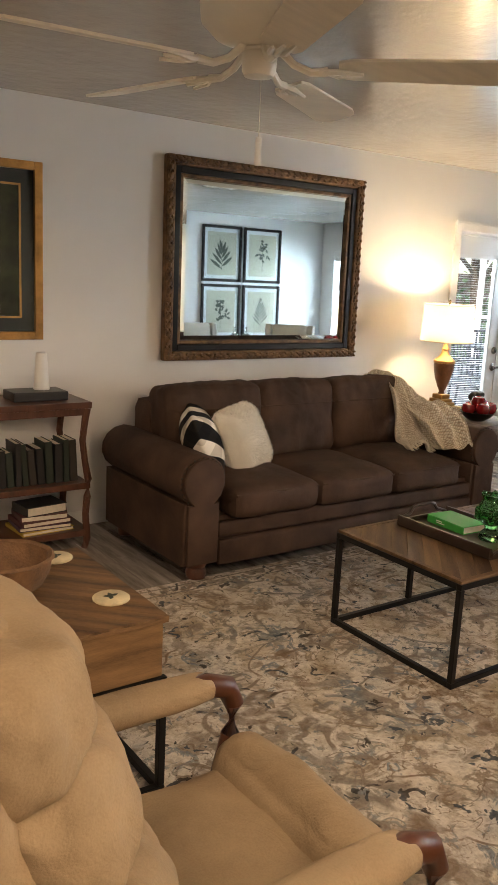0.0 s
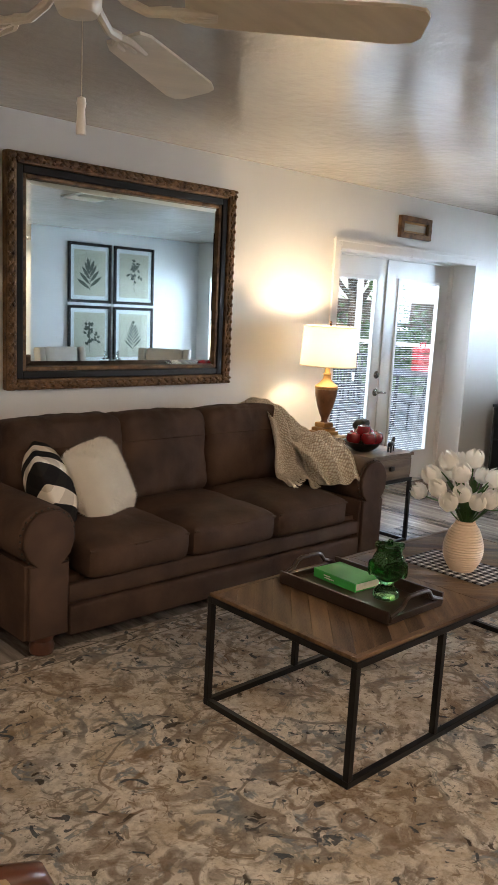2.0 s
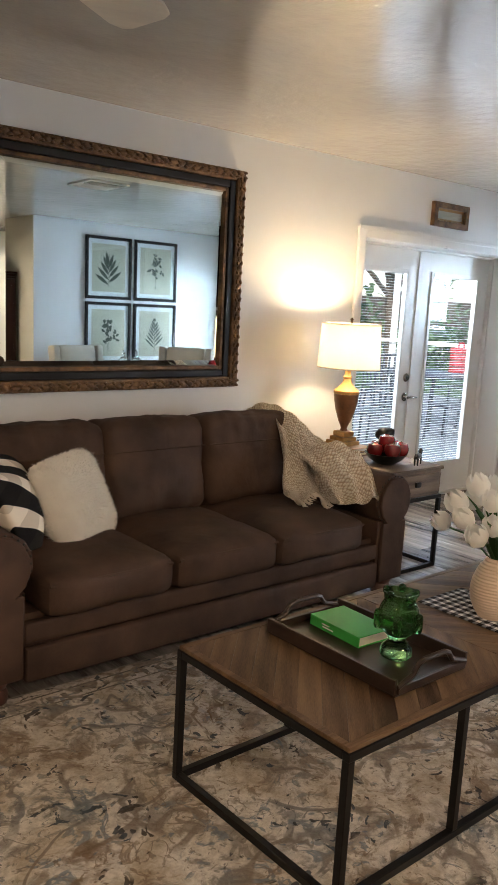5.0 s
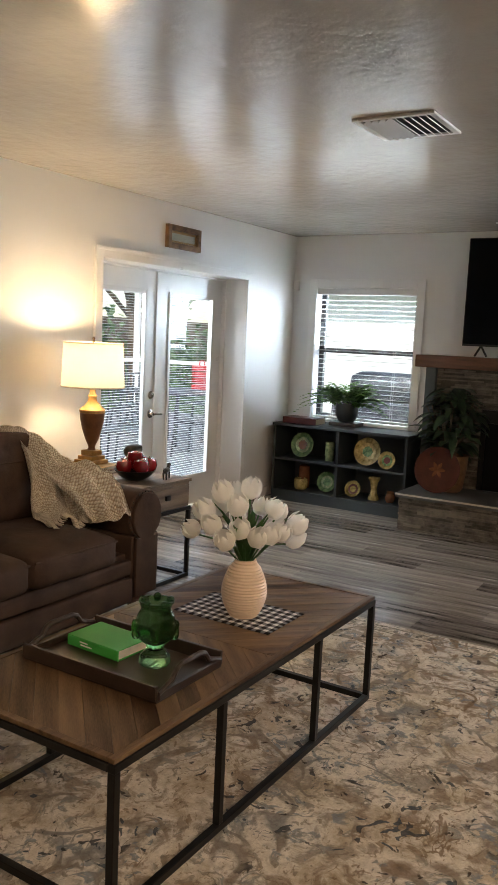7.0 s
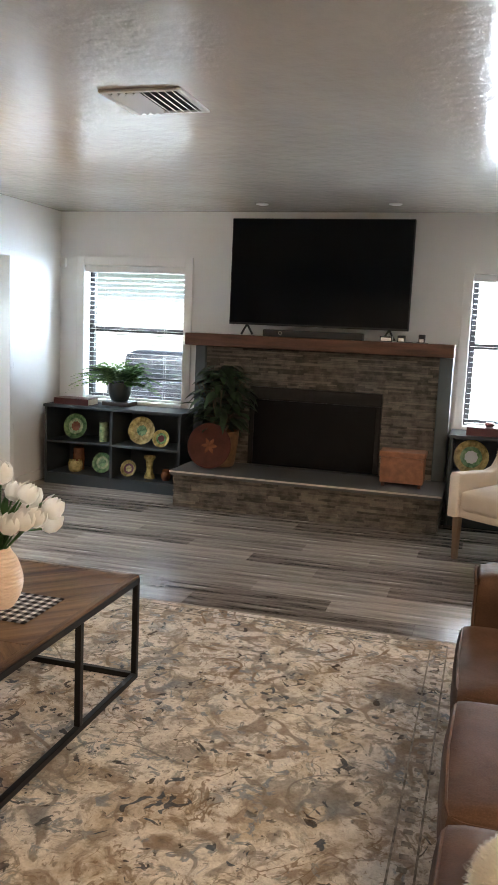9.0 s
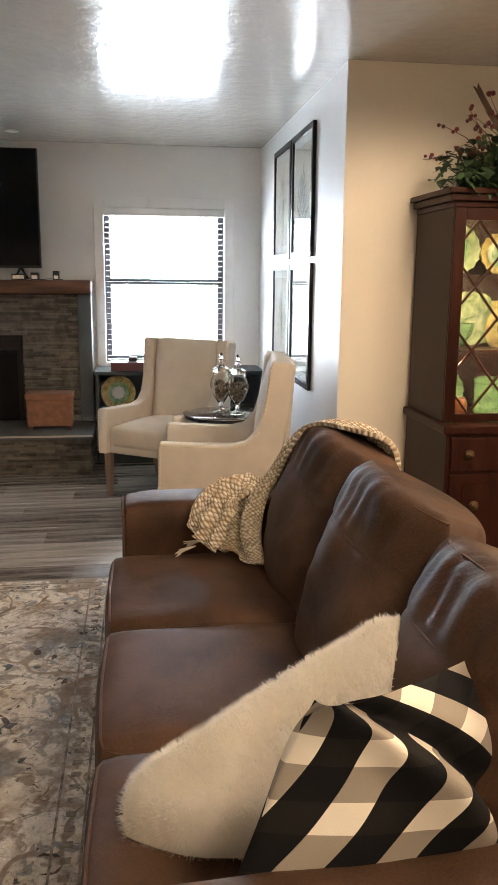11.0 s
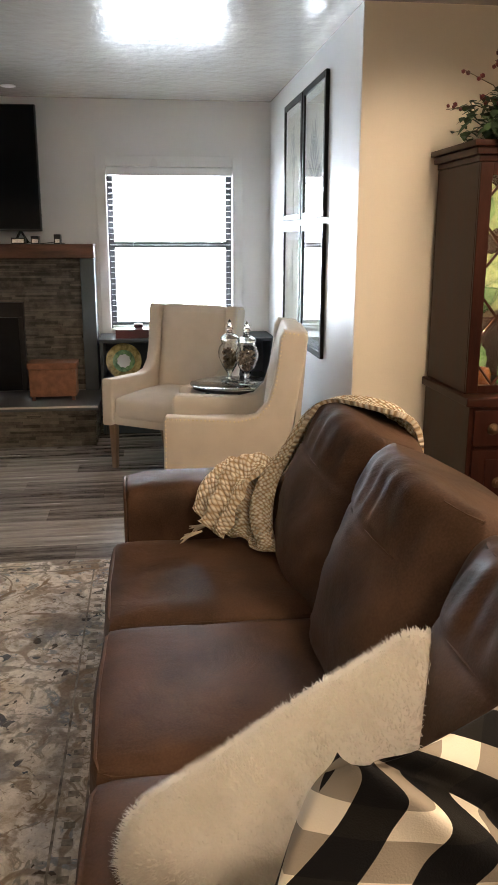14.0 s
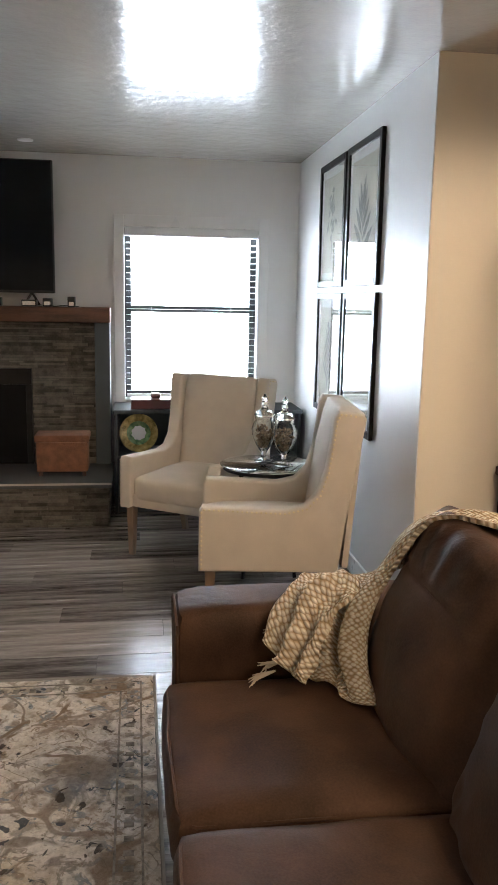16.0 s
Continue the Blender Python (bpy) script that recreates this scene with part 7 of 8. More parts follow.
# ---- plants ----


def blade_leaf(b, base, d, ln, wd, droop, up=Vector((0, 0, 1)), n=5, fold=0.25):
    """One pointed leaf that bends under its weight."""
    d = d.normalized()
    sd = d.cross(up)
    sd = sd.normalized() if sd.length > 0.05 else Vector((1, 0, 0))
    rows = []
    for i in range(n + 1):
        f = i / n
        p = base + d * ln * f + Vector((0, 0, -droop * ln * f * f))
        w = wd * math.sin(math.pi * (0.06 + 0.92 * f) ** 0.8)
        rows.append((b.verts.new(p - sd * w), b.verts.new(p + Vector((0, 0, -w * fold))), b.verts.new(p + sd * w)))
    for p, q in zip(rows, rows[1:]):
        b.faces.new((p[0], p[1], q[1], q[0])), b.faces.new((p[1], p[2], q[2], q[1]))


random.seed(21)
fn = thing("fern_plant", "bright green fern in a dark pot on the bookcase", "plant", place(7.74, 3.69, 0.7155 + 0.04))
single("plant_stand", rbox(B(), (0, 0, 0.0195), (0.10, 0.13, 0.019), 0.006, 3), M_TRAY, "low dark wooden stand under the fern pot", "plant stand", place(7.74, 3.69, 0.7155))
part("pot", lathe(B(), [(0.06, 0), (0.075, 0.01), (0.1, 0.06), (0.105, 0.13), (0.1, 0.17), (0.09, 0.17), (0.095, 0.13), (0, 0.12)], seg=28), M_POT, fn, "dark glazed round pot")
b = B()
for k in range(95):
    a = rnd(0, 6.28)
    ln, up = rnd(0.26, 0.50), rnd(0.3, 1.8)
    d = Vector((math.cos(a) * 0.45, math.sin(a), up)).normalized()
    base = Vector((0.03 * math.cos(a), 0.05 * math.sin(a), 0.15))
    sd = d.cross(Vector((0, 0, 1))).normalized()
    for i in range(14):
        f = 0.15 + 0.85 * i / 13
        p = base + d * ln * f + Vector((0, 0, -0.5 * ln * f * f))
        if p.x > 0.135:
            break
        for s in (-1, 1):
            blade_leaf(b, p, sd * s + d * 0.5 + Vector((0, 0, rnd(-0.3, 0.3))), 0.075 * (1.15 - f), 0.017, 0.3, n=2)
tagged(part("fronds", b, M_FERN, fn, "bright feathery fronds"), kind="stuff")

hp = thing("potted_rubber_plant", "dark broad-leaved plant in a basket on the hearth", "plant", place(7.50, 2.64, 0.3005))
part("pot", lathe(B(), [(0.11, 0), (0.125, 0.02), (0.15, 0.2), (0.155, 0.3), (0.145, 0.3), (0.14, 0.26), (0, 0.25)], seg=28), M_BASKET, hp, "dark woven pot")
b = B()
stem = B()
for k in range(12):
    a = k * 0.55 + rnd(0, 0.3)
    tube(stem, [(0.03 * math.cos(a), 0.03 * math.sin(a), 0.25), (0.09 * math.cos(a), 0.12 * math.sin(a), 0.5), (0.1 * math.cos(a), 0.22 * math.sin(a), rnd(0.6, 0.85))], [0.008, 0.006, 0.003], 6)
tagged(part("stem_cluster", stem, M_BARK, hp), kind="stuff")
for k in range(210):
    a, z = rnd(0, 6.28), rnd(0.33, 0.85)
    r = 0.21 * math.sin(math.pi * min(1, (z - 0.2) / 0.72)) * rnd(0.3, 1)
    p = Vector((r * 0.65 * math.cos(a), r * math.sin(a) * 1.05, z))
    blade_leaf(b, p, Vector((math.cos(a) * 0.8 - 0.15, math.sin(a), rnd(-0.2, 0.7))), rnd(0.10, 0.17), rnd(0.028, 0.046), rnd(0.3, 0.9))
tagged(part("leaves", b, M_LEAF, hp, "dark glossy leaves"), kind="stuff")

dc = thing("terracotta_charger", "round dark terracotta charger leaning against the plant pot", "plate", place(7.315, 2.67, 0.3005, -90) @ pose(0, 0, 0.188, 80, 0, 0))
part("dish", lathe(B(), [(0, -0.008), (0.15, -0.006), (0.186, 0.006), (0.187, 0.014), (0.178, 0.015), (0.15, 0.004), (0, 0.002)], seg=48), M_TERRA, dc)
b = B()
for a in range(0, 360, 60):
    leaf_shape(b, 0, 0, radians(a), 0.07, 0.016, 0)
bmesh.ops.rotate(b, verts=b.verts, matrix=Matrix.Rotation(radians(-90), 3, "X"))
bmesh.ops.translate(b, verts=b.verts, vec=(0, 0, 0.006))
part("motif", b, M_BROWNWARE, dc, "dark painted flower motif", smooth=False)

wb = thing("wicker_hamper", "orange-brown lidded wicker box on the hearth", "basket", place(7.38, 1.10, 0.3005, -90))
part("body", box(B(), -0.165, -0.1, 0.03, 0.165, 0.1, 0.23, 0.008), M_WICKER, wb, smooth=False)
b = B()
for i in range(7):
    z = 0.045 + i * 0.028
    for k in range(16):
        x = -0.155 + k * 0.0207
        rbox(b, (x, -0.1, z), (0.011, 0.006, 0.012), 0.005, 1)
tagged(part("weave", b, M_WICKER, wb, "woven cane strips", smooth=True), kind="stuff")
part("lid", box(B(), -0.175, -0.11, 0.2305, 0.175, 0.11, 0.275, 0.008), M_WICKER, wb, smooth=False)
for x in (-0.14, 0.14):
    for y in (-0.075, 0.075):
        part("foot", box(B(), x - 0.012, y - 0.012, 0, x + 0.012, y + 0.012, 0.0295), M_DARKWOOD, wb, smooth=False)

# ---- on the mantel ----
sb = thing("soundbar", "black soundbar under the television", "speaker", place(7.66, 1.93, 1.3985))
part("casing", box(B(), -0.03, -0.42, 0, 0.035, 0.42, 0.058, 0.008), M_PLASTIC, sb, smooth=False)
part("dial", lathe(B(), [(0.016, 0), (0.016, 0.002), (0.011, 0.002), (0.011, 0)], (-0.0305, 0.27, 0.03), 20, m=Matrix.Rotation(radians(-90), 4, "Y")), M_CHROME, sb, "small silver ring")
for i, (y, w) in enumerate(((1.33, 0.1), (1.21, 0.06), (1.05, 0.05))):
    c = thing("media_box", "small dark media box on the mantel", "media box", place(7.68, y, 1.3985), group="media boxes")
    part("casing", box(B(), -0.04, -w / 2, 0, 0.04, w / 2, 0.045 + 0.012 * i, 0.006), M_PLASTIC, c, smooth=False)
    part("front_panel", box(B(), -0.043, -w / 2 + 0.008, 0.008, -0.0405, w / 2 - 0.008, 0.035, 0.001), M_CHROME, c, "silver front strip", smooth=False)
b = tube(B(), [(7.66, 1.0, 1.402), (7.67, 1.1, 1.408), (7.645, 1.16, 1.402), (7.66, 1.26, 1.41), (7.65, 1.38, 1.403)], 0.003, 6)
single("loose_cable", b, M_PLASTIC, "thin black cable lying along the mantel", "cable")

# ---- etagere with router and books ----
rk = thing("wooden_etagere", "dark cherry three-tier shelf stand with curved legs against the wall", "shelf", place(1.55, 4.17))
for z, d in ((0.80, 0.19), (0.345, 0.175), (0.075, 0.18)):
    part("shelf", box(B(), -0.36, -d, z, 0.36, 0.19, z + 0.035, 0.004), M_DARKWOOD, rk, smooth=False)
part("apron", box(B(), -0.34, -0.175, 0.76, 0.34, -0.155, 0.7995, 0.003), M_DARKWOOD, rk, smooth=False)
for sx in (-1, 1):
    for y, sy in ((-0.165, -1), (0.165, 1)):
        prof = [(0.33, 0.0), (0.345, 0.06), (0.335, 0.2), (0.345, 0.3), (0.35, 0.4), (0.33, 0.5), (0.315, 0.62), (0.33, 0.74), (0.34, 0.799)]
        part("leg", tube(B(), [(sx * u, y, z) for u, z in prof], [0.02, 0.022, 0.02, 0.022, 0.022, 0.019, 0.019, 0.021, 0.023], 8), M_DARKWOOD, rk, "curved cherry wood leg")
mod = thing("modem", "black modem box with a blue light", "modem", place(1.66, 4.16, 0.8355))
part("casing", box(B(), -0.15, -0.09, 0, 0.15, 0.09, 0.05, 0.006), M_PLASTIC, mod, smooth=False)
part("light", box(B(), 0.1505, -0.07, 0.012, 0.153, -0.045, 0.034), emit("blue_led", (0.12, 0.15, 1.0), 4), mod, "small blue light", smooth=False)
rt = thing("white_router", "white tapered router tower standing on the modem", "router", place(1.70, 4.18, 0.886))
part("tower", lathe(B(), [(0.042, 0.012), (0.036, 0.1), (0.03, 0.19), (0.026, 0.2), (0, 0.201)], seg=24), M_WHITE_PLASTIC, rt)
part("base_ring", lathe(B(), [(0.044, 0.0), (0.044, 0.01), (0.04, 0.0115)], seg=24), M_WHITE_PLASTIC, rt)
random.seed(5)
BOOKC = [(0.02, 0.03, 0.022), (0.015, 0.015, 0.016), (0.018, 0.028, 0.02), (0.03, 0.025, 0.02), (0.012, 0.012, 0.013)]
MB = [mat("dark_book_cover", c, 0.5, var=0.2) for c in BOOKC]
x = 1.25
for k in range(14):
    w, h = rnd(0.028, 0.042), rnd(0.19, 0.24)
    c = thing("upright_book", "dark hardback book standing on the shelf", "book", pose(x + w / 2, 4.14, 0.3805, 0, rnd(-5, 1), 0), "row of dark books")
    b = box(B(), -w / 2, -0.08, 0, -w / 2 + 0.003, 0.08, h, 0.001)
    box(b, w / 2 - 0.003, -0.08, 0, w / 2, 0.08, h, 0.001)
    box(b, -w / 2 + 0.0032, -0.08, 0, w / 2 - 0.0032, -0.076, h, 0.001)
    part("cover", b, MB[k % 5], c, smooth=False)
    part("page_block", box(B(), -w / 2 + 0.0035, -0.075, 0.003, w / 2 - 0.0035, 0.076, h - 0.004), M_PAGES, c, smooth=False)
    x += w + 0.008
z = 0.1105
for w, d, h, cm, rz in ((0.30, 0.24, 0.02, mat("yellow_book_cover", (0.5, 0.36, 0.05), 0.5), 4), (0.29, 0.23, 0.022, mat("purple_book_cover", (0.06, 0.025, 0.06), 0.5), -3), (0.28, 0.22, 0.025, M_REDBOOK, 3), (0.26, 0.2, 0.03, M_REDBOOK, -4), (0.24, 0.18, 0.05, MB[4], 8)):
    book("flat_book", "hardback book lying in a pile on the bottom shelf", 1.67, 4.14, z, w, d, h, rz, cm, "pile of books")
    z += h + 0.0005

# ---- on the end table ----
ET = 0.5805
for x, y in ((1.10, 2.03), (1.085, 2.43)):
    c = thing("coaster", "round cream stone coaster with a leaf motif on the end table", "coaster", place(x, y, ET), group="stone coasters")
    part("disc", lathe(B(), [(0.052, 0), (0.056, 0.003), (0.056, 0.008), (0.052, 0.011), (0, 0.011)], seg=28), M_COASTER, c)
    b = B()
    for a in (0.3, 1.5, 2.8, 4.2):
        blade_leaf(b, Vector((0, 0, 0.0122)), Vector((math.cos(a), math.sin(a), 0)), 0.026, 0.008, 0, n=3, fold=0)
    part("leaf_motif", b, M_INK, c, "dark leaf motif", smooth=False)
pot("woven_bowl", "round brown woven bowl on the end table", 0.86, 2.27, ET, [(0.09, 0), (0.11, 0.01), (0.135, 0.06), (0.14, 0.095), (0.148, 0.1), (0.14, 0.107), (0.128, 0.1), (0.122, 0.06), (0.09, 0.025), (0, 0.02)], M_BASKET, "bowl", 32, lambda a, i: 1 + 0.012 * math.cos(22 * a))

# ---- distressed stand beside the leather sofa ----
ds = thing("painted_stand", "distressed cream painted plant stand beside the leather sofa", "stand", place(1.635, -0.02))
part("top", box(B(), -0.145, -0.145, 1.015, 0.145, 0.145, 1.04, 0.004), M_DISTRESS, ds, smooth=False)
part("top_trim", box(B(), -0.13, -0.13, 0.99, 0.13, 0.13, 1.0145, 0.003), mat("worn_gold_edge", (0.3, 0.2, 0.08), 0.6, var=0.4, scale=20), ds, smooth=False)
for x in (-0.11, 0.11):
    for y in (-0.11, 0.11):
        part("leg", box(B(), x - 0.018, y - 0.018, 0, x + 0.018, y + 0.018, 0.9895, 0.003), M_DISTRESS, ds, smooth=False)
for y in (-0.11, 0.11):
    part("stretcher", box(B(), -0.0915, y - 0.01, 0.3, 0.0915, y + 0.01, 0.33, 0.002), M_DISTRESS, ds, smooth=False)

# ---- china in the cabinet ----
ux, xb, cy0, cy1 = CAB
ym = (cy0 + cy1) / 2
SH = (0.8005, 1.1255, 1.4555)
CW = [M_GREENWARE, M_PALEWARE, M_YELLOW, M_BROWNWARE]
xr = xb - 0.16


def china_plate(y, z, r, a, bb, c):
    plate(xr, y, z, r, a, bb, c, "green and yellow majolica plate lit inside the cabinet", 10, 0.04)


china_plate(-1.06, SH[2], 0.118, M_PALEWARE, M_GREENWARE, M_PALEWARE)
china_plate(-1.28, SH[2], 0.098, M_YELLOW, M_PALEWARE, M_GREENWARE)
china_plate(-1.10, SH[1], 0.125, M_GREENWARE, M_PALEWARE, M_GREENWARE)
china_plate(-1.04, SH[0], 0.10, M_GREENWARE, M_GREENWARE, M_PALEWARE)
china_plate(-1.47, SH[0], 0.115, M_PALEWARE, M_GREENWARE, M_YELLOW)
china_plate(-1.65, SH[1], 0.115, M_GREENWARE, M_YELLOW, M_PALEWARE)
china_plate(-1.68, SH[2], 0.11, M_PALEWARE, M_YELLOW, M_GREENWARE)
china_plate(-1.69, SH[0], 0.085, M_GREENWARE, M_PALEWARE, M_YELLOW)
xf = xb - 0.28
# square ruffled dish, open bowl, pitchers, goblets and a basket-handled pot
sq = thing("ruffled_dish", "square pale green ruffled dish in the cabinet", "dish", place(xr - 0.04, -1.13, SH[1] + 0.125, -90) @ pose(0, 0, 0, 78, 0, 0))
part("dish", lathe(B(), [(0, 0), (0.09, 0.0), (0.135, 0.018), (0.137, 0.022), (0.09, 0.006), (0, 0.005)], seg=64, wob=lambda a, i: (0.92 + 0.12 * abs(math.sin(2 * a)) ** 3) * (1 + (0.025 * math.cos(32 * a) if i in (2, 3) else 0))), M_PALEWARE, sq)
pot("leaf_bowl", "glossy green leaf-shaped bowl in the cabinet", xf - 0.03, -1.02, SH[1], [(0.03, 0), (0.04, 0.01), (0.075, 0.06), (0.085, 0.11), (0.078, 0.11), (0.06, 0.05), (0, 0.02)], M_GREENWARE, "bowl", 32, lambda a, i: 1 + 0.07 * math.cos(7 * a))
PIT = [(0.035, 0), (0.04, 0.01), (0.058, 0.06), (0.05, 0.11), (0.032, 0.15), (0.038, 0.185), (0.032, 0.185), (0.026, 0.15), (0, 0.1)]


def pitcher(y, z, material, label, s=1.0, x=None):
    c = thing("glazed_pitcher", label, "pitcher", place(x or xf, y, z), group="glazed pitchers")
    part("body", lathe(B(), [(r * s, zz * s) for r, zz in PIT], seg=24, wob=lambda a, i: 1 + 0.03 * math.cos(6 * a)), material, c)
    part("handle", tube(B(), [(0, -0.034 * s, 0.165 * s), (0, -0.075 * s, 0.15 * s), (0, -0.08 * s, 0.09 * s), (0, -0.052 * s, 0.05 * s)], 0.007 * s, 8), M_BROWNWARE, c, "brown twig handle")


pitcher(-1.25, SH[1], M_YELLOW, "yellow majolica pitcher in the cabinet", 1.15)
pitcher(-1.50, SH[1], M_PALEWARE, "pale majolica pitcher in the cabinet", 1.2)
pitcher(-1.52, SH[2], M_YELLOW, "yellow majolica jug on the top shelf of the cabinet", 1.05)
pitcher(-1.43, SH[2], M_PALEWARE, "small pale jug on the top shelf of the cabinet", 0.9, xf - 0.05)
pitcher(-1.60, SH[0], M_YELLOW, "yellow majolica pitcher on the bottom shelf", 1.0)
pot("square_planter", "green and yellow glazed planter in the cabinet", xf, -1.235, SH[0], [(0.075, 0), (0.085, 0.01), (0.085, 0.15), (0.09, 0.155), (0.09, 0.175), (0.08, 0.175), (0.075, 0.03), (0, 0.02)], M_GREENWARE, "planter", 32, lambda a, i: 1 - 0.08 * abs(math.sin(2 * a)))
pot("yellow_saucer", "yellow footed dish in the cabinet", xf - 0.02, -1.48, SH[0], [(0.075, 0), (0.09, 0.02), (0.095, 0.05), (0.088, 0.05), (0.08, 0.02), (0, 0.015)], M_YELLOW, "dish", 32, lambda a, i: 1 + 0.02 * math.cos(14 * a))
pot("tall_glass_vase", "tall clear glass vase in the cabinet", xf - 0.04, -1.36, SH[1], [(0.03, 0), (0.045, 0.02), (0.05, 0.1), (0.03, 0.18), (0.022, 0.25), (0.02, 0.25), (0.027, 0.18), (0.046, 0.1), (0.04, 0.025), (0, 0.02)], M_CLEAR)
pot("brown_mug", "small brown jar in the cabinet", xf - 0.05, -1.06, SH[0], [(0.02, 0), (0.03, 0.01), (0.035, 0.06), (0.025, 0.09), (0.02, 0.09), (0, 0.03)], M_BROWNWARE)

# ---- dried arrangement on the cabinet ----
random.seed(31)
ar = thing("berry_arrangement", "dark ivy, berry and feather arrangement in a basket on the cabinet", "floral arrangement", place(xb - 0.28, -1.36, 1.8205))
part("basket", lathe(B(), [(0.11, 0), (0.12, 0.015), (0.14, 0.07), (0.145, 0.11), (0.135, 0.11), (0.12, 0.07), (0, 0.05)], seg=32, wob=lambda a, i: (1 + 0.01 * math.cos(24 * a)) * (1 - 0.15 * abs(math.cos(a)))), M_BASKET, ar, "woven brown basket")
b = B()
for k in range(900):
    a = rnd(0, 6.28)
    r = rnd(0.1, 0.42)
    y = max(-0.44, min(0.44, r * math.sin(a) * 1.15))
    x = max(-0.24, min(0.14, r * math.cos(a) * 0.62))
    z = rnd(0.0, 0.1) + max(0, 0.24 - abs(y) * 0.35) * rnd(0.1, 1)
    blade_leaf(b, Vector((x, y, z)), Vector((rnd(-1, 0.4), rnd(-1, 1), rnd(-0.5, 0.8))), rnd(0.035, 0.07), rnd(0.014, 0.024), 0.4, n=3)
for k in range(420):
    # sprays that hang over the basket and the cornice
    y = rnd(-0.42, 0.42)
    blade_leaf(b, Vector((rnd(-0.25, -0.11), y, rnd(0.01, 0.17 - 0.2 * abs(y)))), Vector((rnd(-1, 0.2), rnd(-1, 1), rnd(-0.6, 0.5))), rnd(0.04, 0.075), rnd(0.016, 0.027), 0.5, n=3)
tagged(part("ivy_leaves", b, M_LEAF, ar, "dark trailing ivy leaves"), kind="stuff")
tw_ = B()
berries = B()
for k in range(34):
    a = rnd(-1.5, 1.5)
    ln = rnd(0.15, 0.42)
    p0 = Vector((rnd(-0.05, 0.02), rnd(-0.12, 0.12) + 0.15 * a / 1.5, 0.12))
    p1 = p0 + Vector((rnd(-0.1, 0.05), math.sin(a) * ln * 0.75, math.cos(a) * ln * 0.85))
    p1.z = max(0.03, min(0.52, p1.z))
    pm = p0.lerp(p1, 0.5) + Vector((0, 0, 0.03))
    tube(tw_, [p0, pm, p1], [0.003, 0.0022, 0.0014], 4)
    for j in range(4):
        q = pm.lerp(p1, rnd(0.2, 1.0)) + Vector((rnd(-0.02, 0.02), rnd(-0.02, 0.02), rnd(-0.01, 0.02)))
        bmesh.ops.create_icosphere(berries, subdivisions=1, radius=rnd(0.008, 0.014), matrix=Matrix.Translation(q))
tagged(part("twigs", tw_, M_BARK, ar), kind="stuff")
tagged(part("berry_cluster", berries, mat("dark_red_berry", (0.10, 0.012, 0.012), 0.35, var=0.3), ar, "dark red berries"), kind="stuff")
for y, an, ln in ((0.17, 0.62, 0.36), (-0.02, 0.05, 0.42), (-0.2, -0.75, 0.36)):
    b = B()
    p = Vector((-0.03, y * 0.6, 0.14))
    d = Vector((-0.05, math.sin(an), math.cos(an)))
    for k in range(26):
        f = k / 25
        for s in (-1, 1):
            blade_leaf(b, p + d * ln * (0.35 + 0.62 * f), d + Vector((0, s * 0.5, 0)), 0.035, 0.005, 0.0, up=Vector((1, 0, 0)), n=2)
    tube(b, [p, p + d * ln], [0.004, 0.0015], 5)
    part("feather", b, mat("brown_feather", (0.09, 0.055, 0.03), 0.7, var=0.4, scale=30), ar, "brown pheasant feather spray")

# ---- outside ----
gr = struct("ground", box(B(), -150, -150, -0.5, 170, 170, -0.22), M_LAWN, "green lawn reaching away outside", "ground")
b = box(B(), 2.0, YN + 0.3, -0.2, 13.5, 11.0, -0.02)
box(b, XE + 0.2, 2.0, -0.2, 13.5, YN + 0.3, -0.02)
struct("patio", b, M_PATIO, "pale concrete patio slab outside the doors", "patio")


def patio_chair(m, label):
    c = thing("patio_chair", label, "chair", m, group="patio chairs")
    part("seat", rbox(B(), (0, 0, 0.43), (0.24, 0.24, 0.02), 0.018, 4), M_SLATE_CHAIR, c)
    b = B()
    for k in range(7):
        x = -0.2 + k * 0.0667
        tube(b, [(x, -0.22, 0.45), (x, -0.27, 0.75), (x * 0.9, -0.31, 1.0)], 0.012, 5)
    tube(b, [(-0.23, -0.31, 1.0), (0, -0.325, 1.03), (0.23, -0.31, 1.0)], 0.016, 6)
    part("backrest", b, M_SLATE_CHAIR, c)
    for sx in (-1, 1):
        part("arm", tube(B(), [(sx * 0.24, -0.26, 0.66), (sx * 0.26, 0.0, 0.68), (sx * 0.25, 0.2, 0.64), (sx * 0.24, 0.22, 0.45)], 0.015, 6), M_SLATE_CHAIR, c)
        for y in (-0.22, 0.22):
            part("leg", tube(B(), [(sx * 0.22, y, 0.43), (sx * 0.25, y * 1.12, 0.0)], 0.015, 6), M_SLATE_CHAIR, c)
    return c


pc = patio_chair(place(7.75, 6.3, -0.02, 30), "dark metal patio armchair with a tall back")
copy_thing(pc, place(8.5, 6.75, -0.02, -50))
copy_thing(pc, place(9.2, 6.35, -0.02, 10))
copy_thing(pc, place(10.6, 6.6, -0.02, 60))
copy_thing(pc, place(10.2, 8.3, -0.02, 170))
pt = thing("patio_table", "dark round patio table outside the doors", "table", place(9.9, 7.3, -0.02))
part("tabletop", lathe(B(), [(0.66, 0.70), (0.68, 0.71), (0.68, 0.725), (0, 0.73)], seg=36), M_SLATE_CHAIR, pt)
for k in range(4):
    a = radians(45 + 90 * k)
    part("leg", tube(B(), [(0.5 * math.cos(a), 0.5 * math.sin(a), 0.70), (0.42 * math.cos(a), 0.42 * math.sin(a), 0.0)], 0.022, 8), M_SLATE_CHAIR, pt)
rl = thing("red_lantern", "red metal box lantern on the patio table", "lantern", place(10.12, 6.98, 0.712))
b = B()
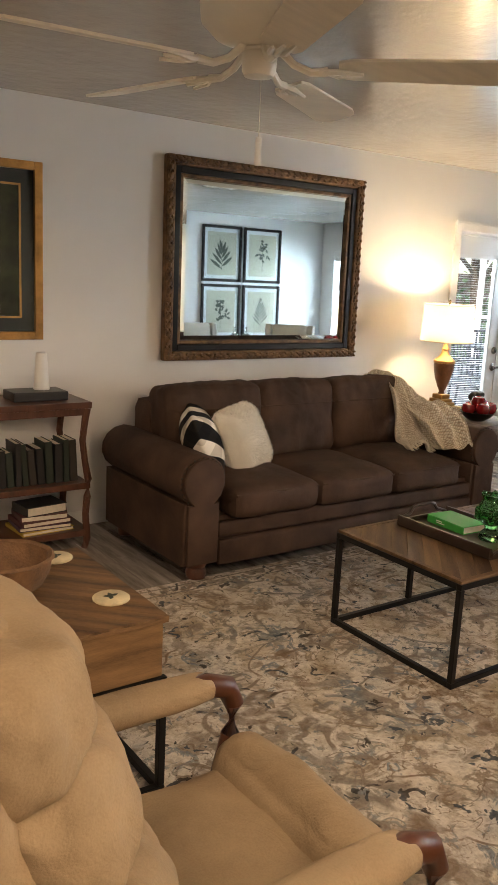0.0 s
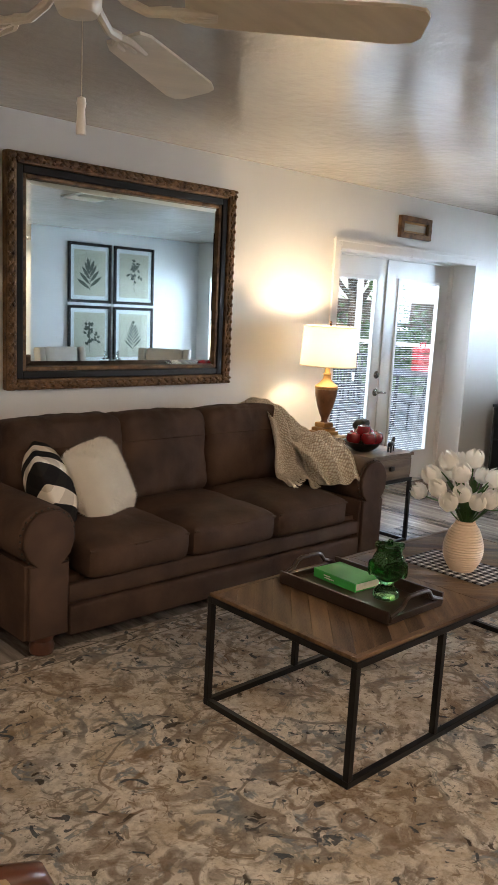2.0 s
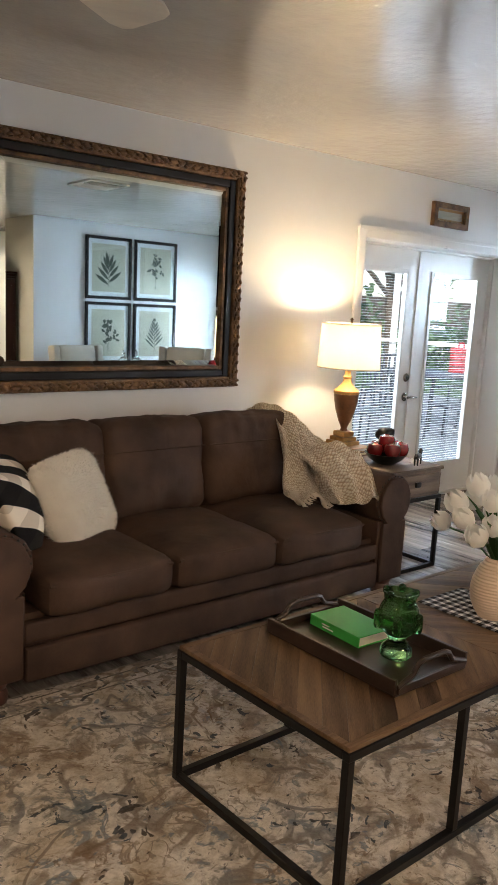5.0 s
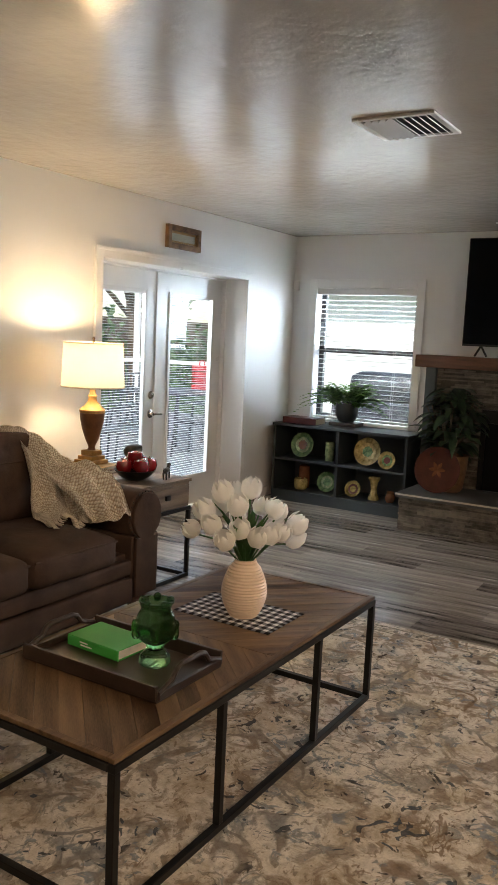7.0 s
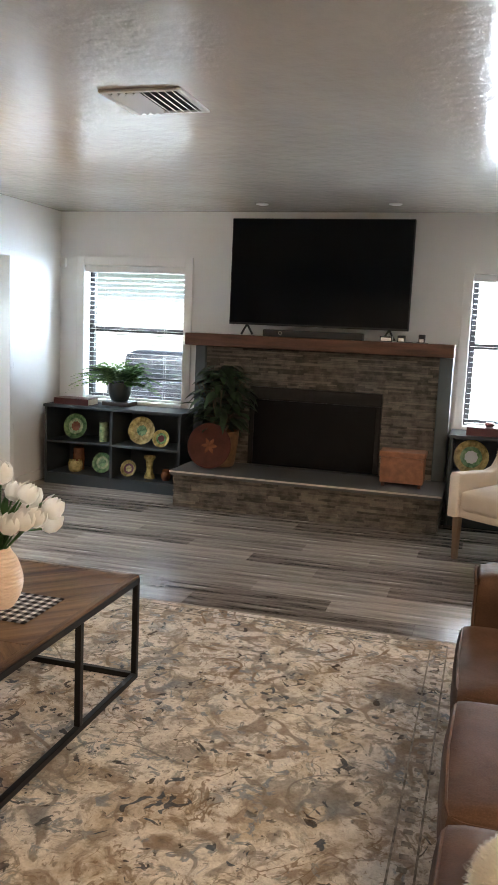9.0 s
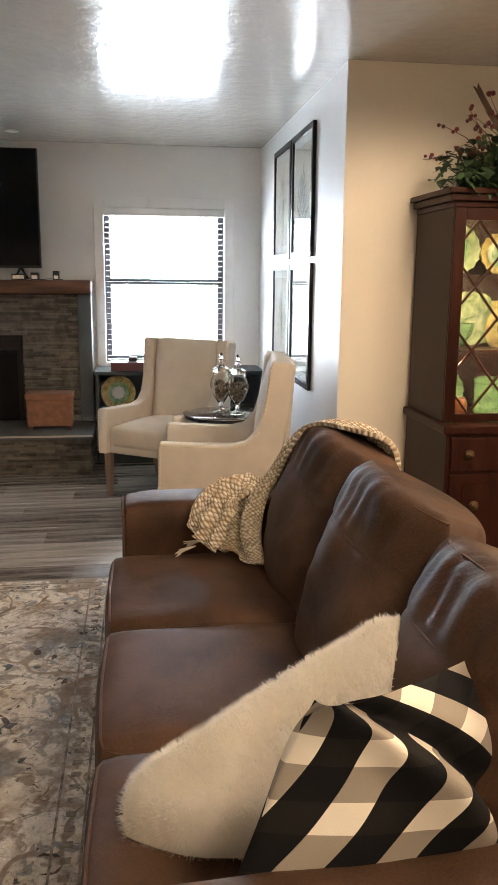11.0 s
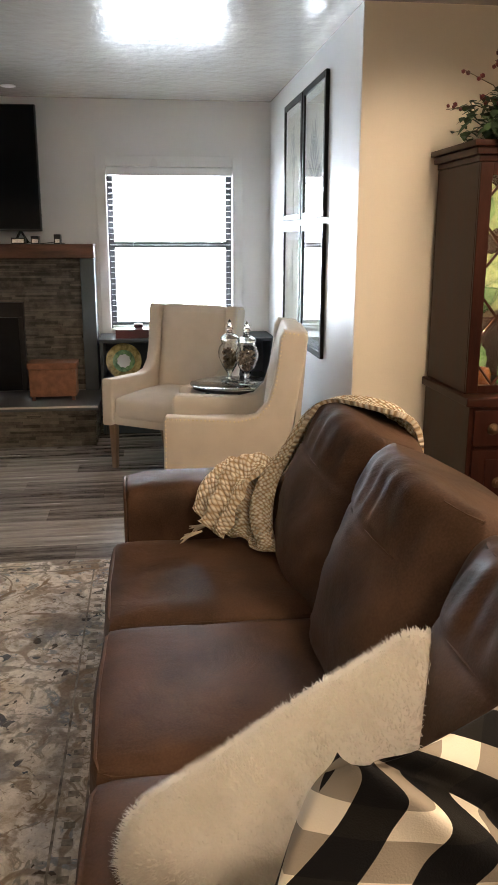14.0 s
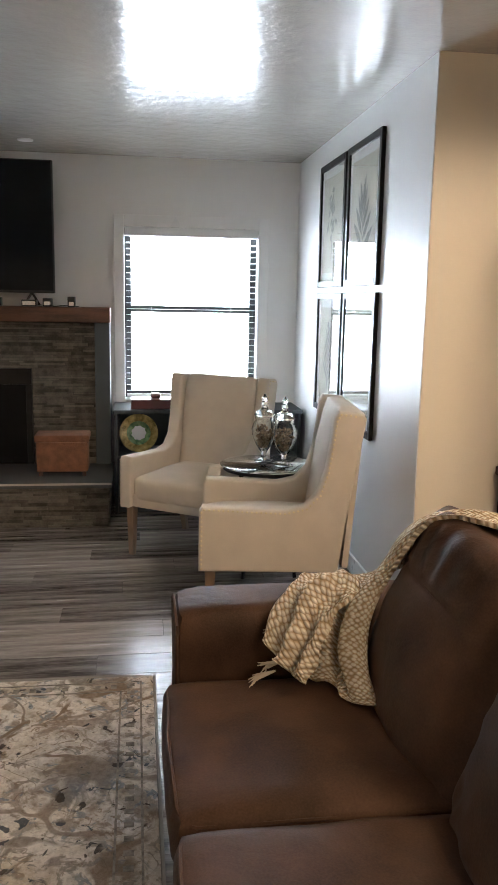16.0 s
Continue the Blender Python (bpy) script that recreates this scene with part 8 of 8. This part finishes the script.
for i in range(4):
    box(b, -0.10, -0.10, 0.02 + 0.085 * i, 0.10, 0.10, 0.09 + 0.085 * i, 0.008)
part("body", b, M_RED, rl, smooth=False)
part("handle", tube(B(), [(-0.06, 0, 0.352), (-0.05, 0, 0.41), (0.05, 0, 0.41), (0.06, 0, 0.352)], 0.012, 6), M_RED, rl)
bq = thing("barbecue", "black barbecue with a domed lid on the patio", "barbecue", place(10.1, 4.25, -0.02, 90))
part("cabinet", box(B(), -0.6, -0.28, 0.05, 0.6, 0.28, 0.82, 0.01), M_PLASTIC, bq, smooth=False)
part("lid", rbox(B(), (0, 0, 0.98), (0.42, 0.27, 0.17), 0.12, 6), M_PLASTIC, bq)
part("handle", tube(B(), [(-0.3, -0.31, 0.95), (0.3, -0.31, 0.95)], 0.015, 6), M_CHROME, bq)
for x in (-0.75, 0.75):
    part("side_shelf", box(B(), x - 0.145, -0.25, 0.8, x + 0.145, 0.25, 0.84, 0.005), M_PLASTIC, bq, smooth=False)
# screen enclosure
sc = thing("screen_enclosure", "white framed patio screen enclosure", "enclosure", place(0, 0))
for x in (4.5, 7.0, 9.3, 11.4, 13.4):
    part("post", box(B(), x - 0.04, 10.8, -0.02, x + 0.04, 10.9, 2.7), M_TRIM, sc, smooth=False)
for y in (2.2, 4.9, 6.9, 8.9):
    part("post", box(B(), 13.35, y - 0.04, -0.02, 13.45, y + 0.04, 2.7), M_TRIM, sc, smooth=False)
for z in (0.9, 2.6):
    part("rail", box(B(), 4.46, 10.82, z, 13.34, 10.88, z + 0.07), M_TRIM, sc, smooth=False)
    part("rail", box(B(), 13.37, 2.2, z, 13.43, 10.8, z + 0.07), M_TRIM, sc, smooth=False)
nh = thing("neighbour_house", "pale green stucco house beyond the patio", "house", place(17.0, 5.5, -0.22))
part("wall", box(B(), 0, -6, 0, 7, 3.5, 2.7), M_STUCCO, nh, smooth=False)
part("roof", prism(B(), [(-0.6, 2.7), (7.6, 2.7), (3.5, 4.2)], "y", -6.5, 4.0), mat("grey_shingle_roof", (0.3, 0.28, 0.26), 0.9, var=0.3, scale=14), nh, smooth=False)
for y in (-3.5, 0.5):
    w = part("window", box(B(), -0.03, y - 0.6, 1.0, -0.001, y + 0.6, 2.1, 0.01), M_TRIM, nh, smooth=False)
    part("pane", box(B(), -0.036, y - 0.52, 1.08, -0.031, y + 0.52, 2.02), M_FIREGLASS, w, smooth=False)
random.seed(77)


def tree(x, y, h, spread, label, n=1400, palm=False):
    t = thing("tree", label, "tree", place(x, y, -0.22), group="garden trees")
    lean_ = Vector((rnd(-0.3, 0.3), rnd(-0.3, 0.3), 0))
    pts = [Vector((0, 0, 0)) + lean_ * f + Vector((0, 0, h * 0.62 * f)) for f in (0, 0.3, 0.6, 1)]
    b = tube(B(), pts, [0.16, 0.13, 0.11, 0.07], 9)
    tops = []
    if not palm:
        for k in range(9):
            a = k * 0.7 + rnd(0, 0.4)
            s = pts[1].lerp(pts[3], rnd(0.2, 1))
            e = s + Vector((math.cos(a) * spread * rnd(0.4, 0.9), math.sin(a) * spread * rnd(0.4, 0.9), rnd(0.2, 0.4) * h))
            tube(b, [s, s.lerp(e, 0.5) + Vector((0, 0, 0.12)), e], [0.06, 0.04, 0.015], 6)
            tops.append((s.lerp(e, 0.5), e))
    part("trunk", b, M_BARK, t)
    b = B()
    if palm:
        for k in range(26):
            a = k * 2.4
            up = rnd(-0.1, 0.9)
            d = Vector((math.cos(a), math.sin(a), up)).normalized()
            ln = spread * rnd(0.8, 1.1)
            sd = d.cross(Vector((0, 0, 1))).normalized()
            for i in range(26):
                f = 0.12 + 0.88 * i / 25
                p = pts[3] + d * ln * f + Vector((0, 0, -0.7 * ln * f * f))
                for s in (-1, 1):
                    blade_leaf(b, p, sd * s + d * 0.4 + Vector((0, 0, -0.25)), 0.42 * (1.1 - 0.7 * f), 0.03, 0.4, n=2)
    else:
        for k in range(n):
            s, e = random.choice(tops)
            c = s.lerp(e, rnd(0.3, 1.15)) + Vector((random.gauss(0, 0.3), random.gauss(0, 0.3), random.gauss(0, 0.25)))
            blade_leaf(b, c, Vector((rnd(-1, 1), rnd(-1, 1), rnd(-0.8, 0.6))), rnd(0.16, 0.3), rnd(0.05, 0.09), 0.4, n=2)
    tagged(part("crown", b, M_FERN if palm else M_GARDEN, t), kind="stuff")


tree(9.5, 13.5, 5.0, 1.7, "leafy garden tree beyond the patio")
tree(12.5, 14.5, 5.5, 1.9, "leafy garden tree beyond the patio")
tree(7.0, 12.6, 4.2, 1.5, "leafy garden tree beyond the patio")
tree(16.0, 13.0, 5.5, 2.0, "leafy garden tree beyond the patio")
tree(9.6, 11.7, 3.4, 1.6, "palm with long drooping fronds outside", palm=True)
tree(12.0, 12.2, 3.0, 1.5, "palm with long drooping fronds outside", palm=True)
hg = B()
for k in range(3600):
    p = Vector((rnd(2, 24), rnd(15.5, 17.5), abs(random.gauss(0, 0.9))))
    blade_leaf(hg, p, Vector((rnd(-1, 1), rnd(-1, 0.3), rnd(-0.6, 0.8))), rnd(0.25, 0.45), rnd(0.08, 0.14), 0.4, n=2)
single("hedge", hg, M_GARDEN, "thick green hedge along the garden edge", "hedge", place(0, 0, -0.2), kind="stuff")
b = B()
for k in range(90):
    box(b, 0.0 + k * 0.3, 18.0, -0.22, 0.285 + k * 0.3, 18.04, 1.9)
tagged(single("garden_fence", b, M_GREYWOOD, "weathered grey board fence along the garden edge", "fence", smooth=False), kind="stuff")

# ---- plank floor ----
fl = struct("floor", box(B(), XW - 0.15, YB - 0.15, -0.2, XE + 0.2, YN + 0.3, -0.004), M_MORTAR, "grey-brown wood-look plank floor", "floor")
PW, PL = 0.18, 1.22
plank = finish(box(B(), 0.0006, 0.0006, -0.006, PW - 0.0006, PL - 0.0006, 0.0, 0.0012), False)
plank.materials.append(M_PLANK)
rest = B()
x, row = XW, 0
while x < XE:
    y = YB - 1.2 + (row * 0.47) % PL
    while y < YN + 0.3:
        w = min(PW, XE - x)
        y0c, y1c = max(y, YB), min(y + PL, YN + 0.19 if 5.0 < x < 7.1 else YN)
        if y1c > y0c + 0.01:
            near = x > 4.3 and y1c > -0.6 or (1.6 < x < 2.4 and y1c > 3.2)
            if near and y1c - y0c > PL - 0.001 and w > PW - 0.001:
                o = new("plank", plank)
                o.parent = fl
                o.location = (x, y, 0)
            elif near:
                part("plank", box(B(), 0.0006, 0.0006, -0.006, w - 0.0006, y1c - y0c - 0.0006, 0.0, 0.0012), M_PLANK, fl, smooth=False, at=place(x, y0c))
            else:
                box(rest, x + 0.0006, y0c + 0.0006, -0.006, x + w - 0.0006, y1c - 0.0006, 0.0)
        y += PL
    x += PW
    row += 1
tagged(part("far_planks", rest, M_PLANK, fl, smooth=False), kind="stuff")
